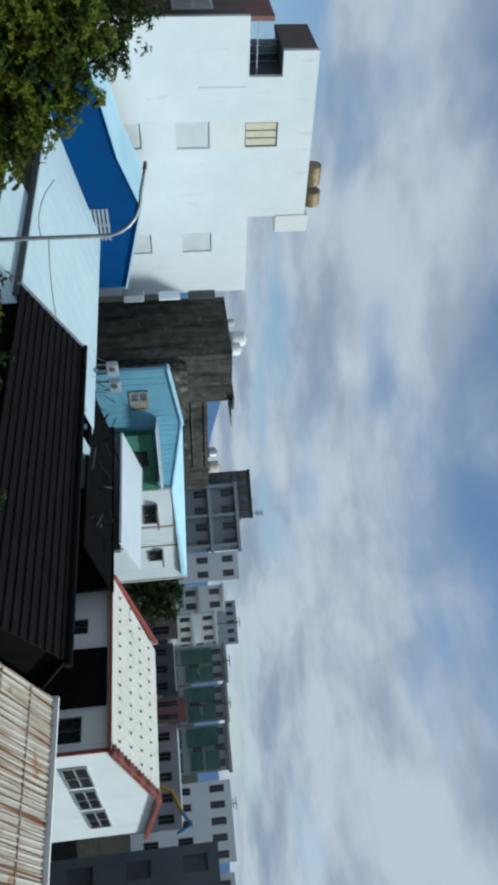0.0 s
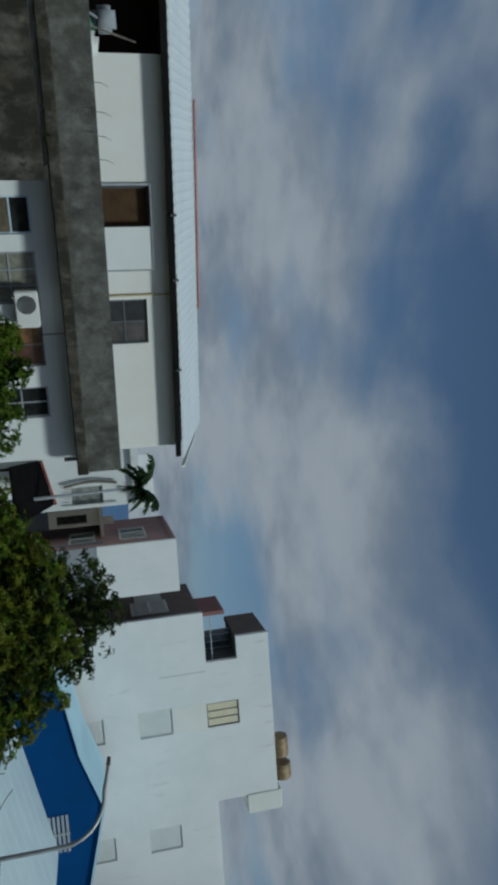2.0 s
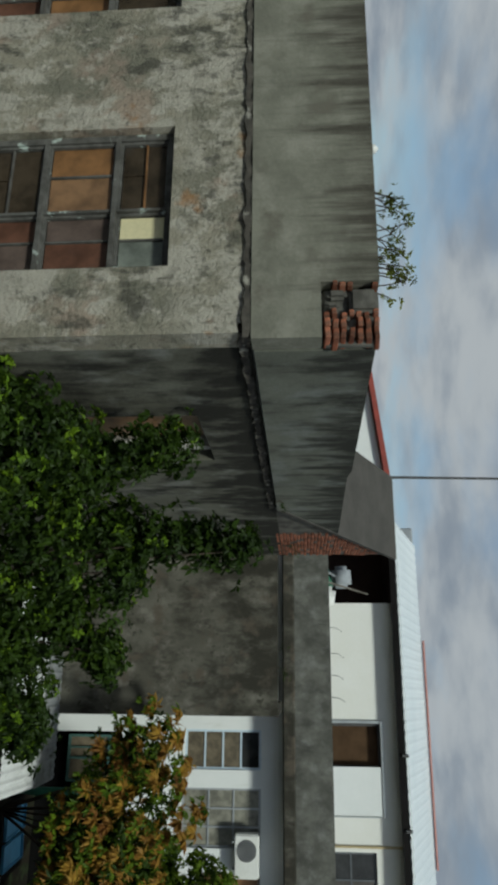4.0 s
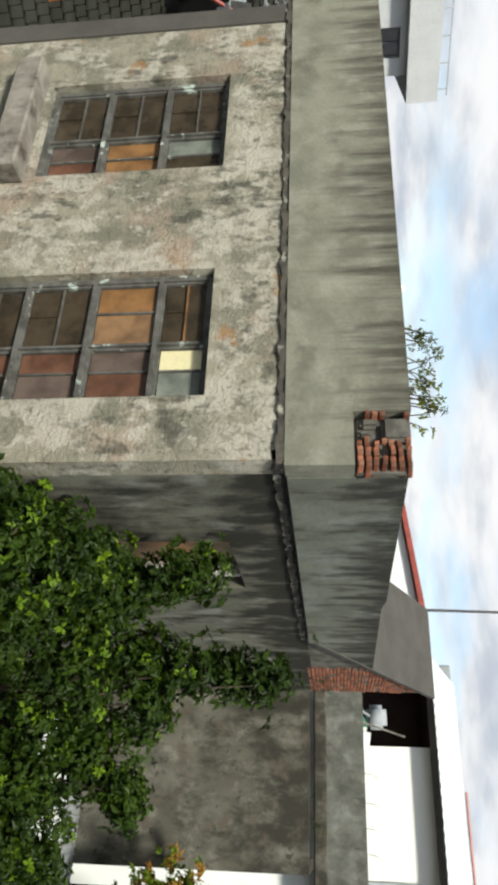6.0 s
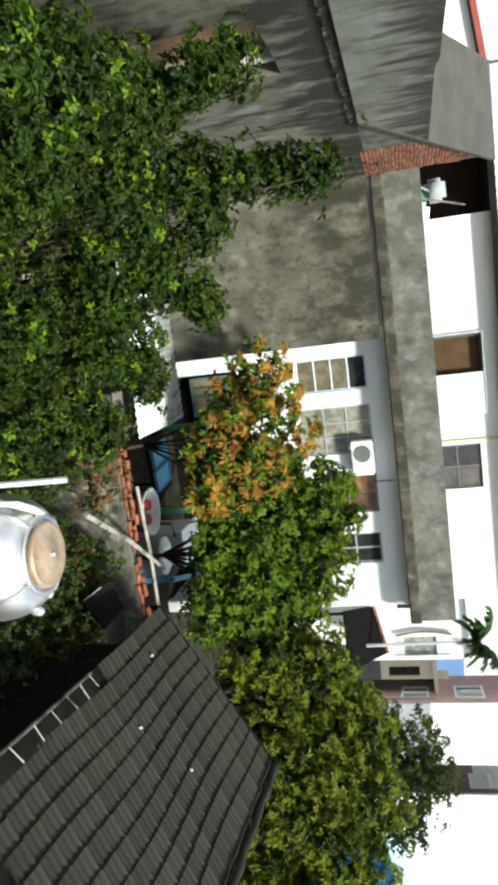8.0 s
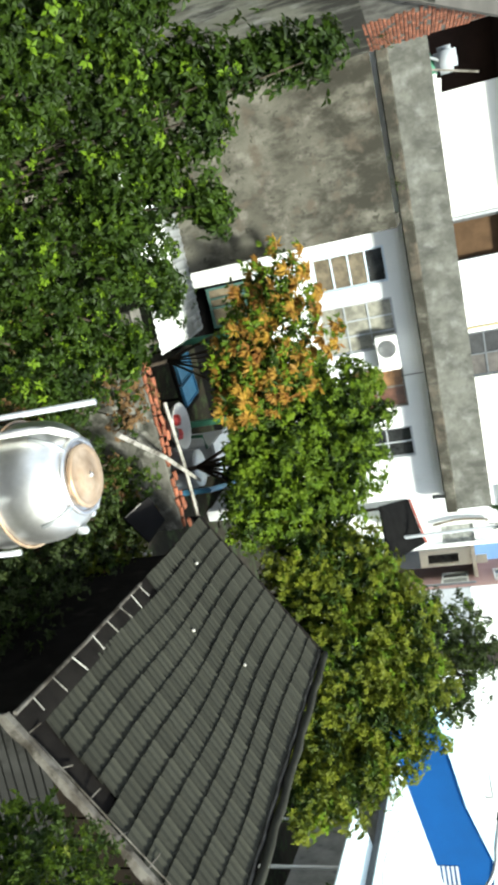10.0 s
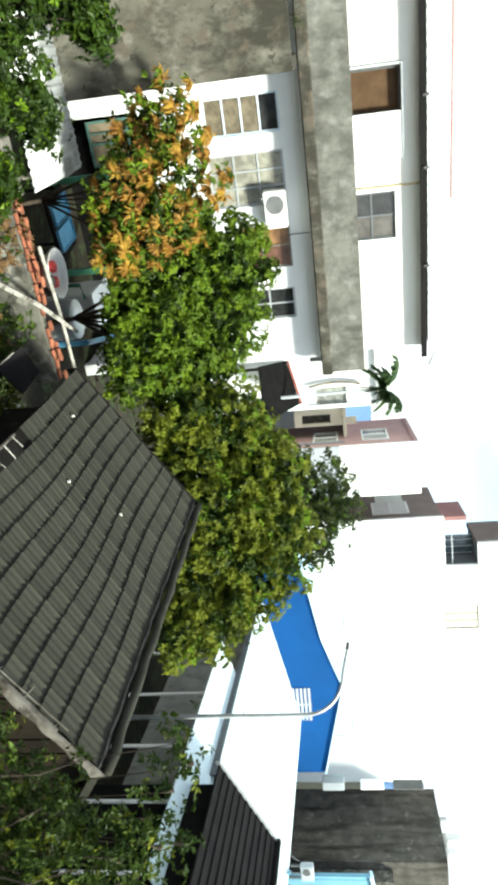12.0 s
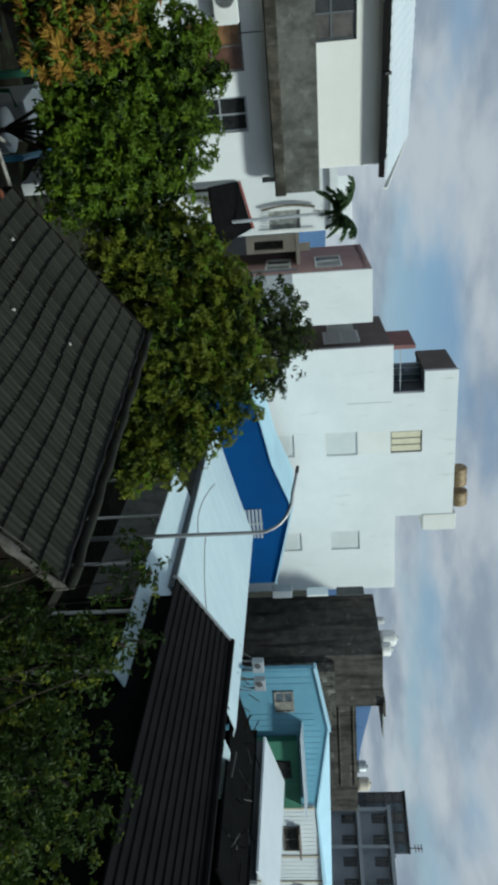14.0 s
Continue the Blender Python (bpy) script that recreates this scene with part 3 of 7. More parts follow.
def tube(points, radius, sides=8, bm=None, cap=True):
    """A round bar along points; radius: one number or one a point."""
    bm = bm or bmesh.new()
    pts = [Vector(p) for p in points]
    radii = radius if isinstance(radius, (list, tuple)) else [radius] * len(pts)
    rings = []
    for i, p in enumerate(pts):
        way = (pts[min(i + 1, len(pts) - 1)] - pts[max(i - 1, 0)]).normalized()
        side = way.cross(Vector((0, 0, 1)) if abs(way.z) < 0.95 else Vector((1, 0, 0))).normalized()
        up = side.cross(way)
        rings.append([bm.verts.new(p + (side * math.cos(a) + up * math.sin(a)) * radii[i]) for a in [2 * math.pi * k / sides for k in range(sides)]])
    for a, b in zip(rings, rings[1:]):
        for k in range(sides):
            bm.faces.new((a[k], a[(k + 1) % sides], b[(k + 1) % sides], b[k]))
    if cap:
        bm.faces.new(rings[0][::-1])
        bm.faces.new(rings[-1])
    return bm


def lathe(profile, sides=32, bm=None, cx=0.0, cy=0.0):
    """Turns a profile of (radius, z) about a vertical axis."""
    bm = bm or bmesh.new()
    rings = [[bm.verts.new((cx + r * math.cos(2 * math.pi * k / sides), cy + r * math.sin(2 * math.pi * k / sides), z)) for k in range(sides)] for r, z in profile]
    for a, b in zip(rings, rings[1:]):
        for k in range(sides):
            bm.faces.new((a[k], a[(k + 1) % sides], b[(k + 1) % sides], b[k]))
    bm.faces.new(rings[0][::-1])
    bm.faces.new(rings[-1])
    return bm


def slab(bm, p, q, r, s, thick):
    """A sheet with corners p, q, r, s, thickened downwards."""
    top = [bm.verts.new(v) for v in (p, q, r, s)]
    low = [bm.verts.new((v[0], v[1], v[2] - thick)) for v in (p, q, r, s)]
    bm.faces.new(top)
    bm.faces.new(low[::-1])
    for i in range(4):
        j = (i + 1) % 4
        bm.faces.new((top[i], low[i], low[j], top[j]))
    return bm


def ribbed(bm, p, q, r, s, pitch, height, thick=0.02, width=0.06):
    """A metal sheet p, q (low edge), r, s (high edge), folded into ribs that run from edge to edge."""
    p, q, r, s = (Vector(v) for v in (p, q, r, s))
    n = max(1, round((q - p).length / pitch))
    half = width / 2 / (q - p).length
    stops = [(0.0, 0.0)]
    for i in range(n):
        m = (i + 0.5) / n
        stops += [(m - half, 0.0), (m, height), (m + half, 0.0)]
    stops.append((1.0, 0.0))
    rows = []
    for t, h in stops:
        a, b = p.lerp(q, t), s.lerp(r, t)
        rows.append([bm.verts.new(v) for v in (a + Vector((0, 0, h)), b + Vector((0, 0, h)), b + Vector((0, 0, h - thick)), a + Vector((0, 0, h - thick)))])
    for x, y in zip(rows, rows[1:]):
        for k in range(4):
            bm.faces.new((x[k], x[(k + 1) % 4], y[(k + 1) % 4], y[k]))
    bm.faces.new(rows[0])
    bm.faces.new(rows[-1][::-1])
    return bm


def window(parent, name, u0, u1, z0, z1, face, along, frame_mat, panes, cols, rows, bar=0.05, depth=0.06, label="", group=""):
    """A framed window in an opening: frame, bars and one pane for each light."""
    wu, wz = (u1 - u0 - 2 * bar) / cols, (z1 - z0 - 2 * bar) / rows
    lights = [(u0 + bar + i * wu, u0 + bar + (i + 1) * wu, z0 + bar + j * wz, z0 + bar + (j + 1) * wz) for j in range(rows) for i in range(cols)]
    g = bar * 0.4
    bm = pierced(bmesh.new(), u0, u1, z0, z1, face, face + depth,
                 [(ua + (g if ua > u0 + bar + 1e-6 else 0), ub - (g if ub < u1 - bar - 1e-6 else 0), za + (g if za > z0 + bar + 1e-6 else 0), zb - (g if zb < z1 - bar - 1e-6 else 0)) for ua, ub, za, zb in lights], along)
    w = part(name, bm, frame_mat, parent, label)
    for k, (ua, ub, za, zb) in enumerate(lights):
        pb = bmesh.new()
        d0, d1 = face + depth * 0.45, face + depth * 0.6
        if along == "x":
            box(pb, ua + 0.004, ub - 0.004, d0, d1, za + 0.004, zb - 0.004)
        else:
            box(pb, d0, d1, ua + 0.004, ub - 0.004, za + 0.004, zb - 0.004)
        part("pane", pb, panes[k % len(panes)], w)
    return w


def leaf_mesh(name, clumps, per, size, material, parent, rng, droop=0.2, narrow=0.5, skin=0.3, rough=0.38, whorl=6):
    """A crown: clumps of twig ends, each with a whorl of pointed, folded leaves. clumps: rows of x, y, z, radius."""
    c = np.asarray(clumps, float)
    ends = max(1, round(per / whorl))
    m = len(c) * ends
    ci = np.repeat(np.arange(len(c)), ends)
    out = rng.normal(size=(m, 3))
    out[:, 2] += 0.25
    out /= np.linalg.norm(out, axis=1)[:, None]
    tip = c[ci, :3] + out * (rng.random(m) ** skin)[:, None] * c[ci, 3][:, None] * np.array([1, 1, 0.85])
    axis = out + np.array([0, 0, 0.4]) + rng.normal(scale=rough * 0.6, size=(m, 3))
    axis /= np.linalg.norm(axis, axis=1)[:, None]
    grow = 0.75 + 0.5 * rng.random(m)
    n = m * whorl
    wi = np.repeat(np.arange(m), whorl)
    axis, tip, grow = axis[wi], tip[wi], grow[wi]
    way = rng.normal(size=(n, 3))
    way -= (way * axis).sum(1)[:, None] * axis
    way /= np.linalg.norm(way, axis=1)[:, None] + 1e-6
    way = way + axis * rng.uniform(-0.05, 0.75, size=(n, 1))
    way[:, 2] -= droop
    way /= np.linalg.norm(way, axis=1)[:, None]
    side = np.cross(way, axis + rng.normal(scale=rough, size=(n, 3)))
    side /= np.linalg.norm(side, axis=1)[:, None] + 1e-6
    nor = np.cross(side, way)
    ln = (size * grow * (0.7 + 0.5 * rng.random(n)))[:, None]
    wd = ln * narrow * 0.5
    foot = tip + way * ln * 0.08
    v = np.empty((n, 4, 3))
    v[:, 0] = foot
    v[:, 1] = foot + way * ln * 0.45 + side * wd + nor * wd * 0.35
    v[:, 2] = foot + way * ln - nor * ln * 0.14
    v[:, 3] = foot + way * ln * 0.45 - side * wd + nor * wd * 0.35
    me = bpy.data.meshes.new(name)
    k = np.arange(n) * 4
    faces = np.concatenate([np.stack([k, k + 1, k + 2], 1), np.stack([k, k + 2, k + 3], 1)])
    me.from_pydata(v.reshape(-1, 3).tolist(), [], faces.tolist())
    me.materials.append(material)
    ob = new(name, me)
    ob.parent = parent
    return ob


def blob_clumps(rng, centre, radii, count, size, hollow=0.80):
    """Clump centres over the skin of an uneven egg, kept apart from one another."""
    kept = []
    for k in range(count):
        best, far = None, -1.0
        for trial in range(6):
            d = rng.normal(size=3)
            d /= np.linalg.norm(d)
            gap = min([np.linalg.norm(d - e) for e in kept[-60:]], default=2.0)
            if gap > far:
                best, far = d, gap
        kept.append(best)
    d = np.array(kept)
    k = (hollow + (1.10 - hollow) * rng.random(count))[:, None]
    bump = 1 + 0.12 * np.sin(5 * d[:, :1] + 3 * d[:, 1:2]) + 0.10 * np.sin(7 * d[:, 2:] + 4 * d[:, :1])
    p = np.array(centre) + d * k * bump * np.array(radii)
    return np.c_[p, size * (0.7 + 0.6 * rng.random(count))]


def broadleaf(name, x, y, height, lobes, leaf, material, label, seed, per=70, clump=0.42, trunk=0.14, tips=None, density=1.0, z=0.0, narrow=0.36, fill=0.6, droop=0.25, skin=0.3, rough=0.38, whorl=7):
    """A tree: tapered trunk, limbs to each lobe, crown of leaf clumps. lobes: (dx, dy, z, rx, ry, rz) from the trunk's foot."""
    rng = np.random.default_rng(seed)
    t = thing(name, x, y, z, 0, label, "tree")
    fork = min(l[2] - z for l in lobes) * 0.55
    part("trunk", tube([(0, 0, -0.05), (0.05, 0.03, fork * 0.5), (-0.02, 0.05, fork)], [trunk * 1.25, trunk, trunk * 0.85], 10), BARK, t, smooth=True)
    clumps, inner = [], []
    for dx, dy, lz, rx, ry, rz in lobes:
        h = lz - z
        mid = (dx * 0.45, dy * 0.45, fork + (h - fork) * 0.55)
        part("limb", tube([(-0.02, 0.05, fork - 0.1), mid, (dx * 0.9, dy * 0.9, h), (dx, dy, h + rz * 0.6)], [trunk * 0.7, trunk * 0.45, trunk * 0.25, 0.015], 7), BARK, t, smooth=True)
        count = int(density * 4 * (rx * ry + ry * rz + rx * rz) / 3 / clump ** 2 + 5)
        clumps.append(blob_clumps(rng, (dx, dy, h), (rx, ry, rz), count, clump))
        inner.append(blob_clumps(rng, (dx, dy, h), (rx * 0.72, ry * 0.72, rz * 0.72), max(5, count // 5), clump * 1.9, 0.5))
    clumps = np.concatenate(clumps)
    leaf_mesh("crown", clumps, per, leaf, material, t, rng, narrow=narrow, droop=droop, skin=skin, rough=rough, whorl=whorl)
    # Darker green inside the crown stands for shade between the clumps.
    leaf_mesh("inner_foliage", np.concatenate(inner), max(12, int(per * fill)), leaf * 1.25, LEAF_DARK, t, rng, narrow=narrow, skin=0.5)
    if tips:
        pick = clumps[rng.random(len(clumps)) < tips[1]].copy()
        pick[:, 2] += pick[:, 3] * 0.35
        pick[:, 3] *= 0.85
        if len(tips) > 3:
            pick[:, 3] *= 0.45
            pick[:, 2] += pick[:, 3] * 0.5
            tagged(leaf_mesh("tip_leaves", pick, tips[3] * 2, leaf * 1.5, tips[0], t, rng, droop=0.95, narrow=0.30, skin=0.6, whorl=tips[3]), "drooping tufts of orange new leaves", kind="stuff")
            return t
        # Second colour sits on clump tops; LEAF_TIP there imitates sunlit leaves.
        tagged(leaf_mesh("tip_leaves", pick, int(per * tips[2]), leaf * 0.95, tips[0], t, rng, droop=droop, narrow=narrow, skin=skin, rough=rough, whorl=whorl), "clump-top leaves in a second colour", kind="stuff")
    return t


# ---- ground and hills ----
bm = bmesh.new()
bmesh.ops.create_grid(bm, x_segments=60, y_segments=60, size=4000)
ground = tagged(part("ground", bm, SOIL), "yard soil, darkened for shade, with moss and litter", "ground", kind="structure")

bm = bmesh.new()
steps = 140
crest = []
for i in range(steps + 1):
    a = radians(-75 + 185 * i / steps)
    h = 90 + 95 * noise.noise((i * 0.06, 3.1, 0)) + 40 * noise.noise((i * 0.21, 8.7, 0)) + 60 * math.exp(-((-75 + 185 * i / steps - 62) / 16) ** 2) + 120 * math.exp(-((-75 + 185 * i / steps - 61) / 5) ** 2)
    crest.append((3200 * math.sin(a), 3200 * math.cos(a), max(25, h)))
low = [bm.verts.new((x, y, -5)) for x, y, h in crest]
top = [bm.verts.new((x * 1.1, y * 1.1, h)) for x, y, h in crest]
for i in range(steps):
    bm.faces.new((low[i], low[i + 1], top[i + 1], top[i]))
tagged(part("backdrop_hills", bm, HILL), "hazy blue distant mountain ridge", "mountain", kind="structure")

# the floor on which the viewpoint stands
own = thing("viewpoint_block", 0, 0, 0, 0, "plain rendered block below the viewpoint", "apartment building", kind="structure")
part("wall", cube(-3.5, 3.5, -9, 0.4, 0, 5.85), GREY_RENDER, own)

# ---- the old concrete house with parapet ----
house = thing("old_house", -5.7, 5.0, 0, 0, "derelict concrete house with stained plaster and broken brick parapet", "house")
HX, HY = -5.7, 5.0                      # part coordinates are measured from here


def old(name, bm, mat, label="", parent=None):
    bmesh.ops.translate(bm, verts=bm.verts, vec=(-HX, -HY, 0))
    return part(name, bm, mat, parent or house, label)


W1, W2 = (-7.56, -6.07, 4.33, 6.41), (-4.68, -3.27, 3.90, 6.41)
old("front_wall", pierced(bmesh.new(), -8.75, -2.65, 0, 7.08, 5.0, 5.26, [W1, W2]), OLD_WALL, "blotched grey-beige plaster wall")
side_window = (6.84, 8.42, 4.6, 6.42)
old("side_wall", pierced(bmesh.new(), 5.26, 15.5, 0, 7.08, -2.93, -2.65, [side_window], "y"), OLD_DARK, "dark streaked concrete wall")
old("left_wall", cube(-8.75, -8.5, 5.26, 15.5, 0, 7.08), OLD_WALL)
old("rear_wall", pierced(bmesh.new(), -2.67, 0.64, 0, 6.97, 15.5, 15.75, []), MOSSY, "blank mossy concrete wall")
old("rear_wing_wall", cube(0.4, 0.64, 15.75, 18.2, 0, 6.97), MOSSY)
old("roof_slab", cube(-8.5, -2.93, 5.26, 15.5, 6.9, 7.06), OLD_PARAPET)
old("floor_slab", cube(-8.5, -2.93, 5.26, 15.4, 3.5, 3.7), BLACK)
# crumbled joint below the parapet
def rough_strip(p, q, out, height, depth, seed):
    """An eroded ledge from p to q, uneven in depth and height; out: unit vector away from the wall."""
    r = random.Random(seed)
    p, q, out = Vector(p), Vector(q), Vector(out)
    n = max(4, int((q - p).length / 0.07))
    bm, rows = bmesh.new(), []
    for i in range(n + 1):
        a = p.lerp(q, i / n)
        d, lo, hi = depth * r.uniform(0.3, 1.0), height * r.uniform(-0.25, 0.15), height * r.uniform(0.8, 1.2)
        rows.append([bm.verts.new(v) for v in (a - out * 0.08 + Vector((0, 0, lo)), a + out * d + Vector((0, 0, lo + 0.012)), a + out * d * 0.8 + Vector((0, 0, hi)), a - out * 0.08 + Vector((0, 0, hi)))])
    for x, y in zip(rows, rows[1:]):
        for k in range(4):
            bm.faces.new((x[k], x[(k + 1) % 4], y[(k + 1) % 4], y[k]))
    bm.faces.new(rows[0])
    bm.faces.new(rows[-1][::-1])
    return bm


old("ledge", rough_strip((-8.9, 5.0, 7.03), (-2.6, 5.0, 7.03), (0, -1, 0), 0.075, 0.05, 1), GROOVE, "crumbled dark cement ledge")
old("ledge", rough_strip((-2.65, 5.0, 6.98), (-2.65, 10.95, 6.98), (1, 0, 0), 0.075, 0.045, 2), GROOVE, "crumbled dark cement ledge")
old("corner_strip", cube(-8.78, -8.46, 4.975, 5.0, 0, 7.02), CEMENT_SHEET, "smooth brown cement corner strip")
# parapet with its corner knocked away down to the bricks
bm = bmesh.new()
box(bm, -9.6, -3.06, 4.96, 5.16, 7.10, 8.11)
box(bm, -3.06, -2.575, 4.96, 5.16, 7.10, 7.65)
old("front_parapet", bm, OLD_PARAPET, "cement parapet with black rain streaks")
bm = prism(bmesh.new(), [(5.20, 7.11), (5.20, 8.08), (8.7, 8.12), (9.0, 8.08), (12.75, 8.14), (10.95, 7.11)], "x", -2.76, -2.575)
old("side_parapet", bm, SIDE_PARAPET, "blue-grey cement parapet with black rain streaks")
old("broken_mortar", bevelled(-3.055, -2.56, 5.06, 5.16, 7.655, 8.10, 0.03), MORTAR)
for bx0, bx1, bz0, bz1 in ((-3.01, -2.80, 7.87, 8.10), (-3.01, -2.92, 7.70, 7.86), (-2.90, -2.83, 7.68, 7.80), (-2.80, -2.74, 7.82, 7.90)):
    old("mortar_lump", bevelled(bx0, bx1, 4.985, 5.06, bz0, bz1, 0.03, 2), MORTAR, "broken grey mortar")
bm = prism(bmesh.new(), [(10.95, 7.11), (15.5, 9.45), (15.5, 7.0), (10.95, 7.0)], "x", -2.85, -2.66)
old("brick_gable", bm, MORTAR, "exposed red brick gable")
bm = slab(bmesh.new(), (-4.45, 10.9, 7.22), (-2.56, 10.9, 7.22), (-2.56, 15.55, 9.52), (-4.40, 15.55, 9.52), 0.09)
old("lean_to_roof", bm, CEMENT_SHEET, "grey cement-sheet roof")
old("window_ledge", bevelled(-7.75, -5.98, 4.72, 5.0, 3.98, 4.28, 0.02), TIMBER, "rotten timber ledge")

# two tall timber windows with mismatched panes, sashes two wide
DARK_BAR = surf("dark_glazing_bar", (0.11, 0.105, 0.095), (0.06, 0.057, 0.05), 6, 0.8, 0.2, 60)
FILM = glassy("dusty_green_pane", (0.20, 0.22, 0.19), 0.3)
GREY_RED = glassy("grey_red_pane", (0.13, 0.095, 0.08), 0.3)
TAN = glassy("tan_board_pane", (0.25, 0.14, 0.07), 0.5)
LEFTS = {0: [(BROWN_PANE, BROWN_PANE)] * 3, 1: [(BROWN_PANE, BROWN_PANE), (BROWN_PANE, BROWN_PANE), (OCHRE_PANE, TAN), (BROWN_PANE, BROWN_PANE)]}
RIGHTS = {0: [(GREY_RED, RED_PANE), (OCHRE_PANE, OCHRE_PANE), (FILM, BROWN_PANE)], 1: [(RED_PANE, BROWN_PANE), (RED_PANE, GREY_RED), (GREY_RED, RED_PANE), (PALE_PANE, FILM)]}
for which, (u0, u1, z0, z1) in enumerate((W1, W2)):
    a, b = u0 - HX, u1 - HX
    cuts = [z0 + 0.06, 5.02, 5.70, z1 - 0.06] if which == 0 else [z0 + 0.06, 4.57, 5.24, 5.89, z1 - 0.06]
    bm = pierced(bmesh.new(), a, b, z0, z1, 0.09, 0.22, [(a + 0.06, b - 0.06, p + (0.02 if p > cuts[0] else 0), q - (0.02 if q < cuts[-1] else 0)) for p, q in zip(cuts, cuts[1:])])
    w = part("window", bm, WINDOW_WOOD, house, "tall flaking timber window with mismatched panes")
    for k in range(len(cuts) - 1):
        for i in (0, 1):
            za, zb = cuts[k] + (0.02 if k else 0), cuts[k + 1] - (0.02 if k < len(cuts) - 2 else 0)
            mid_u = a + 0.06 + 0.56 * (b - a - 0.12)
            ua, ub = (a + 0.06, mid_u) if i == 0 else (mid_u, b - 0.06)
            d = 0.115 if i == 0 else 0.15
            part("sash", pierced(bmesh.new(), ua, ub, za, zb, d, d + 0.035, [(ua + 0.024, ub - 0.024, za + 0.022, zb - 0.022)]), WINDOW_WOOD, w)
            pair = (LEFTS if i == 0 else RIGHTS)[which][k]
            um, zm = (ua + ub) / 2 - 0.02, (za + zb) / 2 + 0.02
            bar_mat = OCHRE_PANE if which == 1 and k == 3 and i == 0 else DARK_BAR
            if i == 0 and not (which == 1 and k == 2):
                part("glazing_bar", cube(ua + 0.032, ub - 0.032, d + 0.004, d + 0.03, zm - 0.007, zm + 0.007), bar_mat, w)
                part("glazing_bar", cube(um - 0.006, um + 0.006, d + 0.012, d + 0.03, za + 0.03, zm - 0.013), BROWN_PANE, w)
                lights = ((ua + 0.03, ub - 0.03, za + 0.03, zm), (ua + 0.03, ub - 0.03, zm, zb - 0.03))
            else:
                part("glazing_bar", cube(um - 0.008, um + 0.008, d + 0.004, d + 0.03, za + 0.03, zb - 0.03), WINDOW_WOOD, w)
                lights = ((ua + 0.03, um, za + 0.03, zb - 0.03), (um, ub - 0.03, za + 0.03, zb - 0.03))
            for (pa, pb_, pc, pd), mat in zip(lights, pair):
                part("pane", cube(pa, pb_, d + 0.031, d + 0.036, pc, pd), mat, w)
# side window with one pale board
a, b, z0, z1 = side_window
old("window", pierced(bmesh.new(), a, b, z0, z1, -2.86, -2.80, [(a + 0.07, b - 0.45, z0 + 0.07, z1 - 0.07)], "y"), TIMBER, "boarded side window")
old("window_sill", cube(-2.72, -2.64, 6.84, 8.0, 4.5, 4.6), BLEACHED)
old("window_jamb", cube(-2.80, -2.70, 8.02, 8.12, 4.62, 6.4), BLEACHED)
old("pane", cube(-2.85, -2.83, a + 0.07, b - 0.45, z0 + 0.07, z1 - 0.07), OCHRE_PANE)

# knocked-away bricks at the corner
rng = random.Random(4)
b0 = bevelled(-0.052, 0.052, -0.1, 0.1, -0.027, 0.027, 0.009)
brick_me = bpy.data.meshes.new("brick")
b0.to_mesh(brick_me)
b0.free()
brick_me.materials.append(BRICK)
for c in range(7):
    z = 7.69 + c * 0.064
    for x, wide, deep in ((-2.605, 0.82, 0.0), (-2.708, 0.84, 0.012), (-2.80, 0.55, 0.03), (-3.04, 0.42, 0.0)):
        if (x < -2.75 and rng.random() < 0.45) or (wide == 0.84 and c == 3):
            continue
        o = new("brick", brick_me)
        o.parent = house
        o.matrix_basis = (pose(x - HX + rng.uniform(-0.012, 0.012), 5.055 - HY + deep + rng.uniform(-0.008, 0.022), z + rng.uniform(-0.004, 0.004), rng.uniform(-4, 4), rng.uniform(-7, 7), rng.uniform(-8, 8))
                          @ Matrix.Diagonal((wide * rng.uniform(0.86, 1.08), 1.0, rng.uniform(0.74, 0.92), 1.0)))
# bricks of the gable
n_gable = 0
for c in range(36):
    z = 7.03 + c * 0.066
    y_start = 10.95 + (z + 0.05 - 7.11) / (9.45 - 7.11) * 4.55
    y = max(13.1, y_start) + (0.115 if c % 2 else 0)
    while y < 15.4:
        if n_gable < 290 and rng.random() < 0.93:
            o = new("brick", brick_me)
            o.parent = house
            o.matrix_basis = pose(-2.70 - HX + 0.0, y + 0.1 - HY, z, 0, 0, rng.uniform(-1, 1)) @ Matrix.Diagonal((1.0, 1.05, 1.0, 1.0))
            n_gable += 1
        y += 0.225

# ---- the white three-storey house ----
wh = thing("white_house", 2.4, 19, 0, 0, "white painted three-storey house with grey concrete balcony band", "house")
WX, WY = 2.4, 19.0


def wht(name, bm, mat, label=""):
    bmesh.ops.translate(bm, verts=bm.verts, vec=(-WX, -WY, 0))
    return part(name, bm, mat, wh, label)


LOW = [(1.12, 2.03, 4.55, 6.43), (2.44, 3.74, 4.5, 6.43), (4.25, 5.40, 4.9, 6.42), (5.97, 6.84, 5.0, 6.40)]
PORCH = (1.2, 7.75, 0.0, 2.95)
wht("wall", pierced(bmesh.new(), -3.4, 8.07, 0, 7.3, 19.0, 19.25, LOW + [PORCH]), WHITE_WALL, "white painted lower wall")
UP_DOOR, UP_WIN = (0.92, 1.95, 7.5, 9.36), (3.74, 4.92, 7.95, 9.15)
wht("upper_wall", pierced(bmesh.new(), -1.98, 7.95, 7.3, 9.86, 19.0, 19.25, [UP_DOOR, UP_WIN]), CREAM_WALL, "cream upper-floor wall")
wht("side_wall", cube(7.82, 8.07, 19.25, 25.0, 0, 9.86), WHITE_WALL)
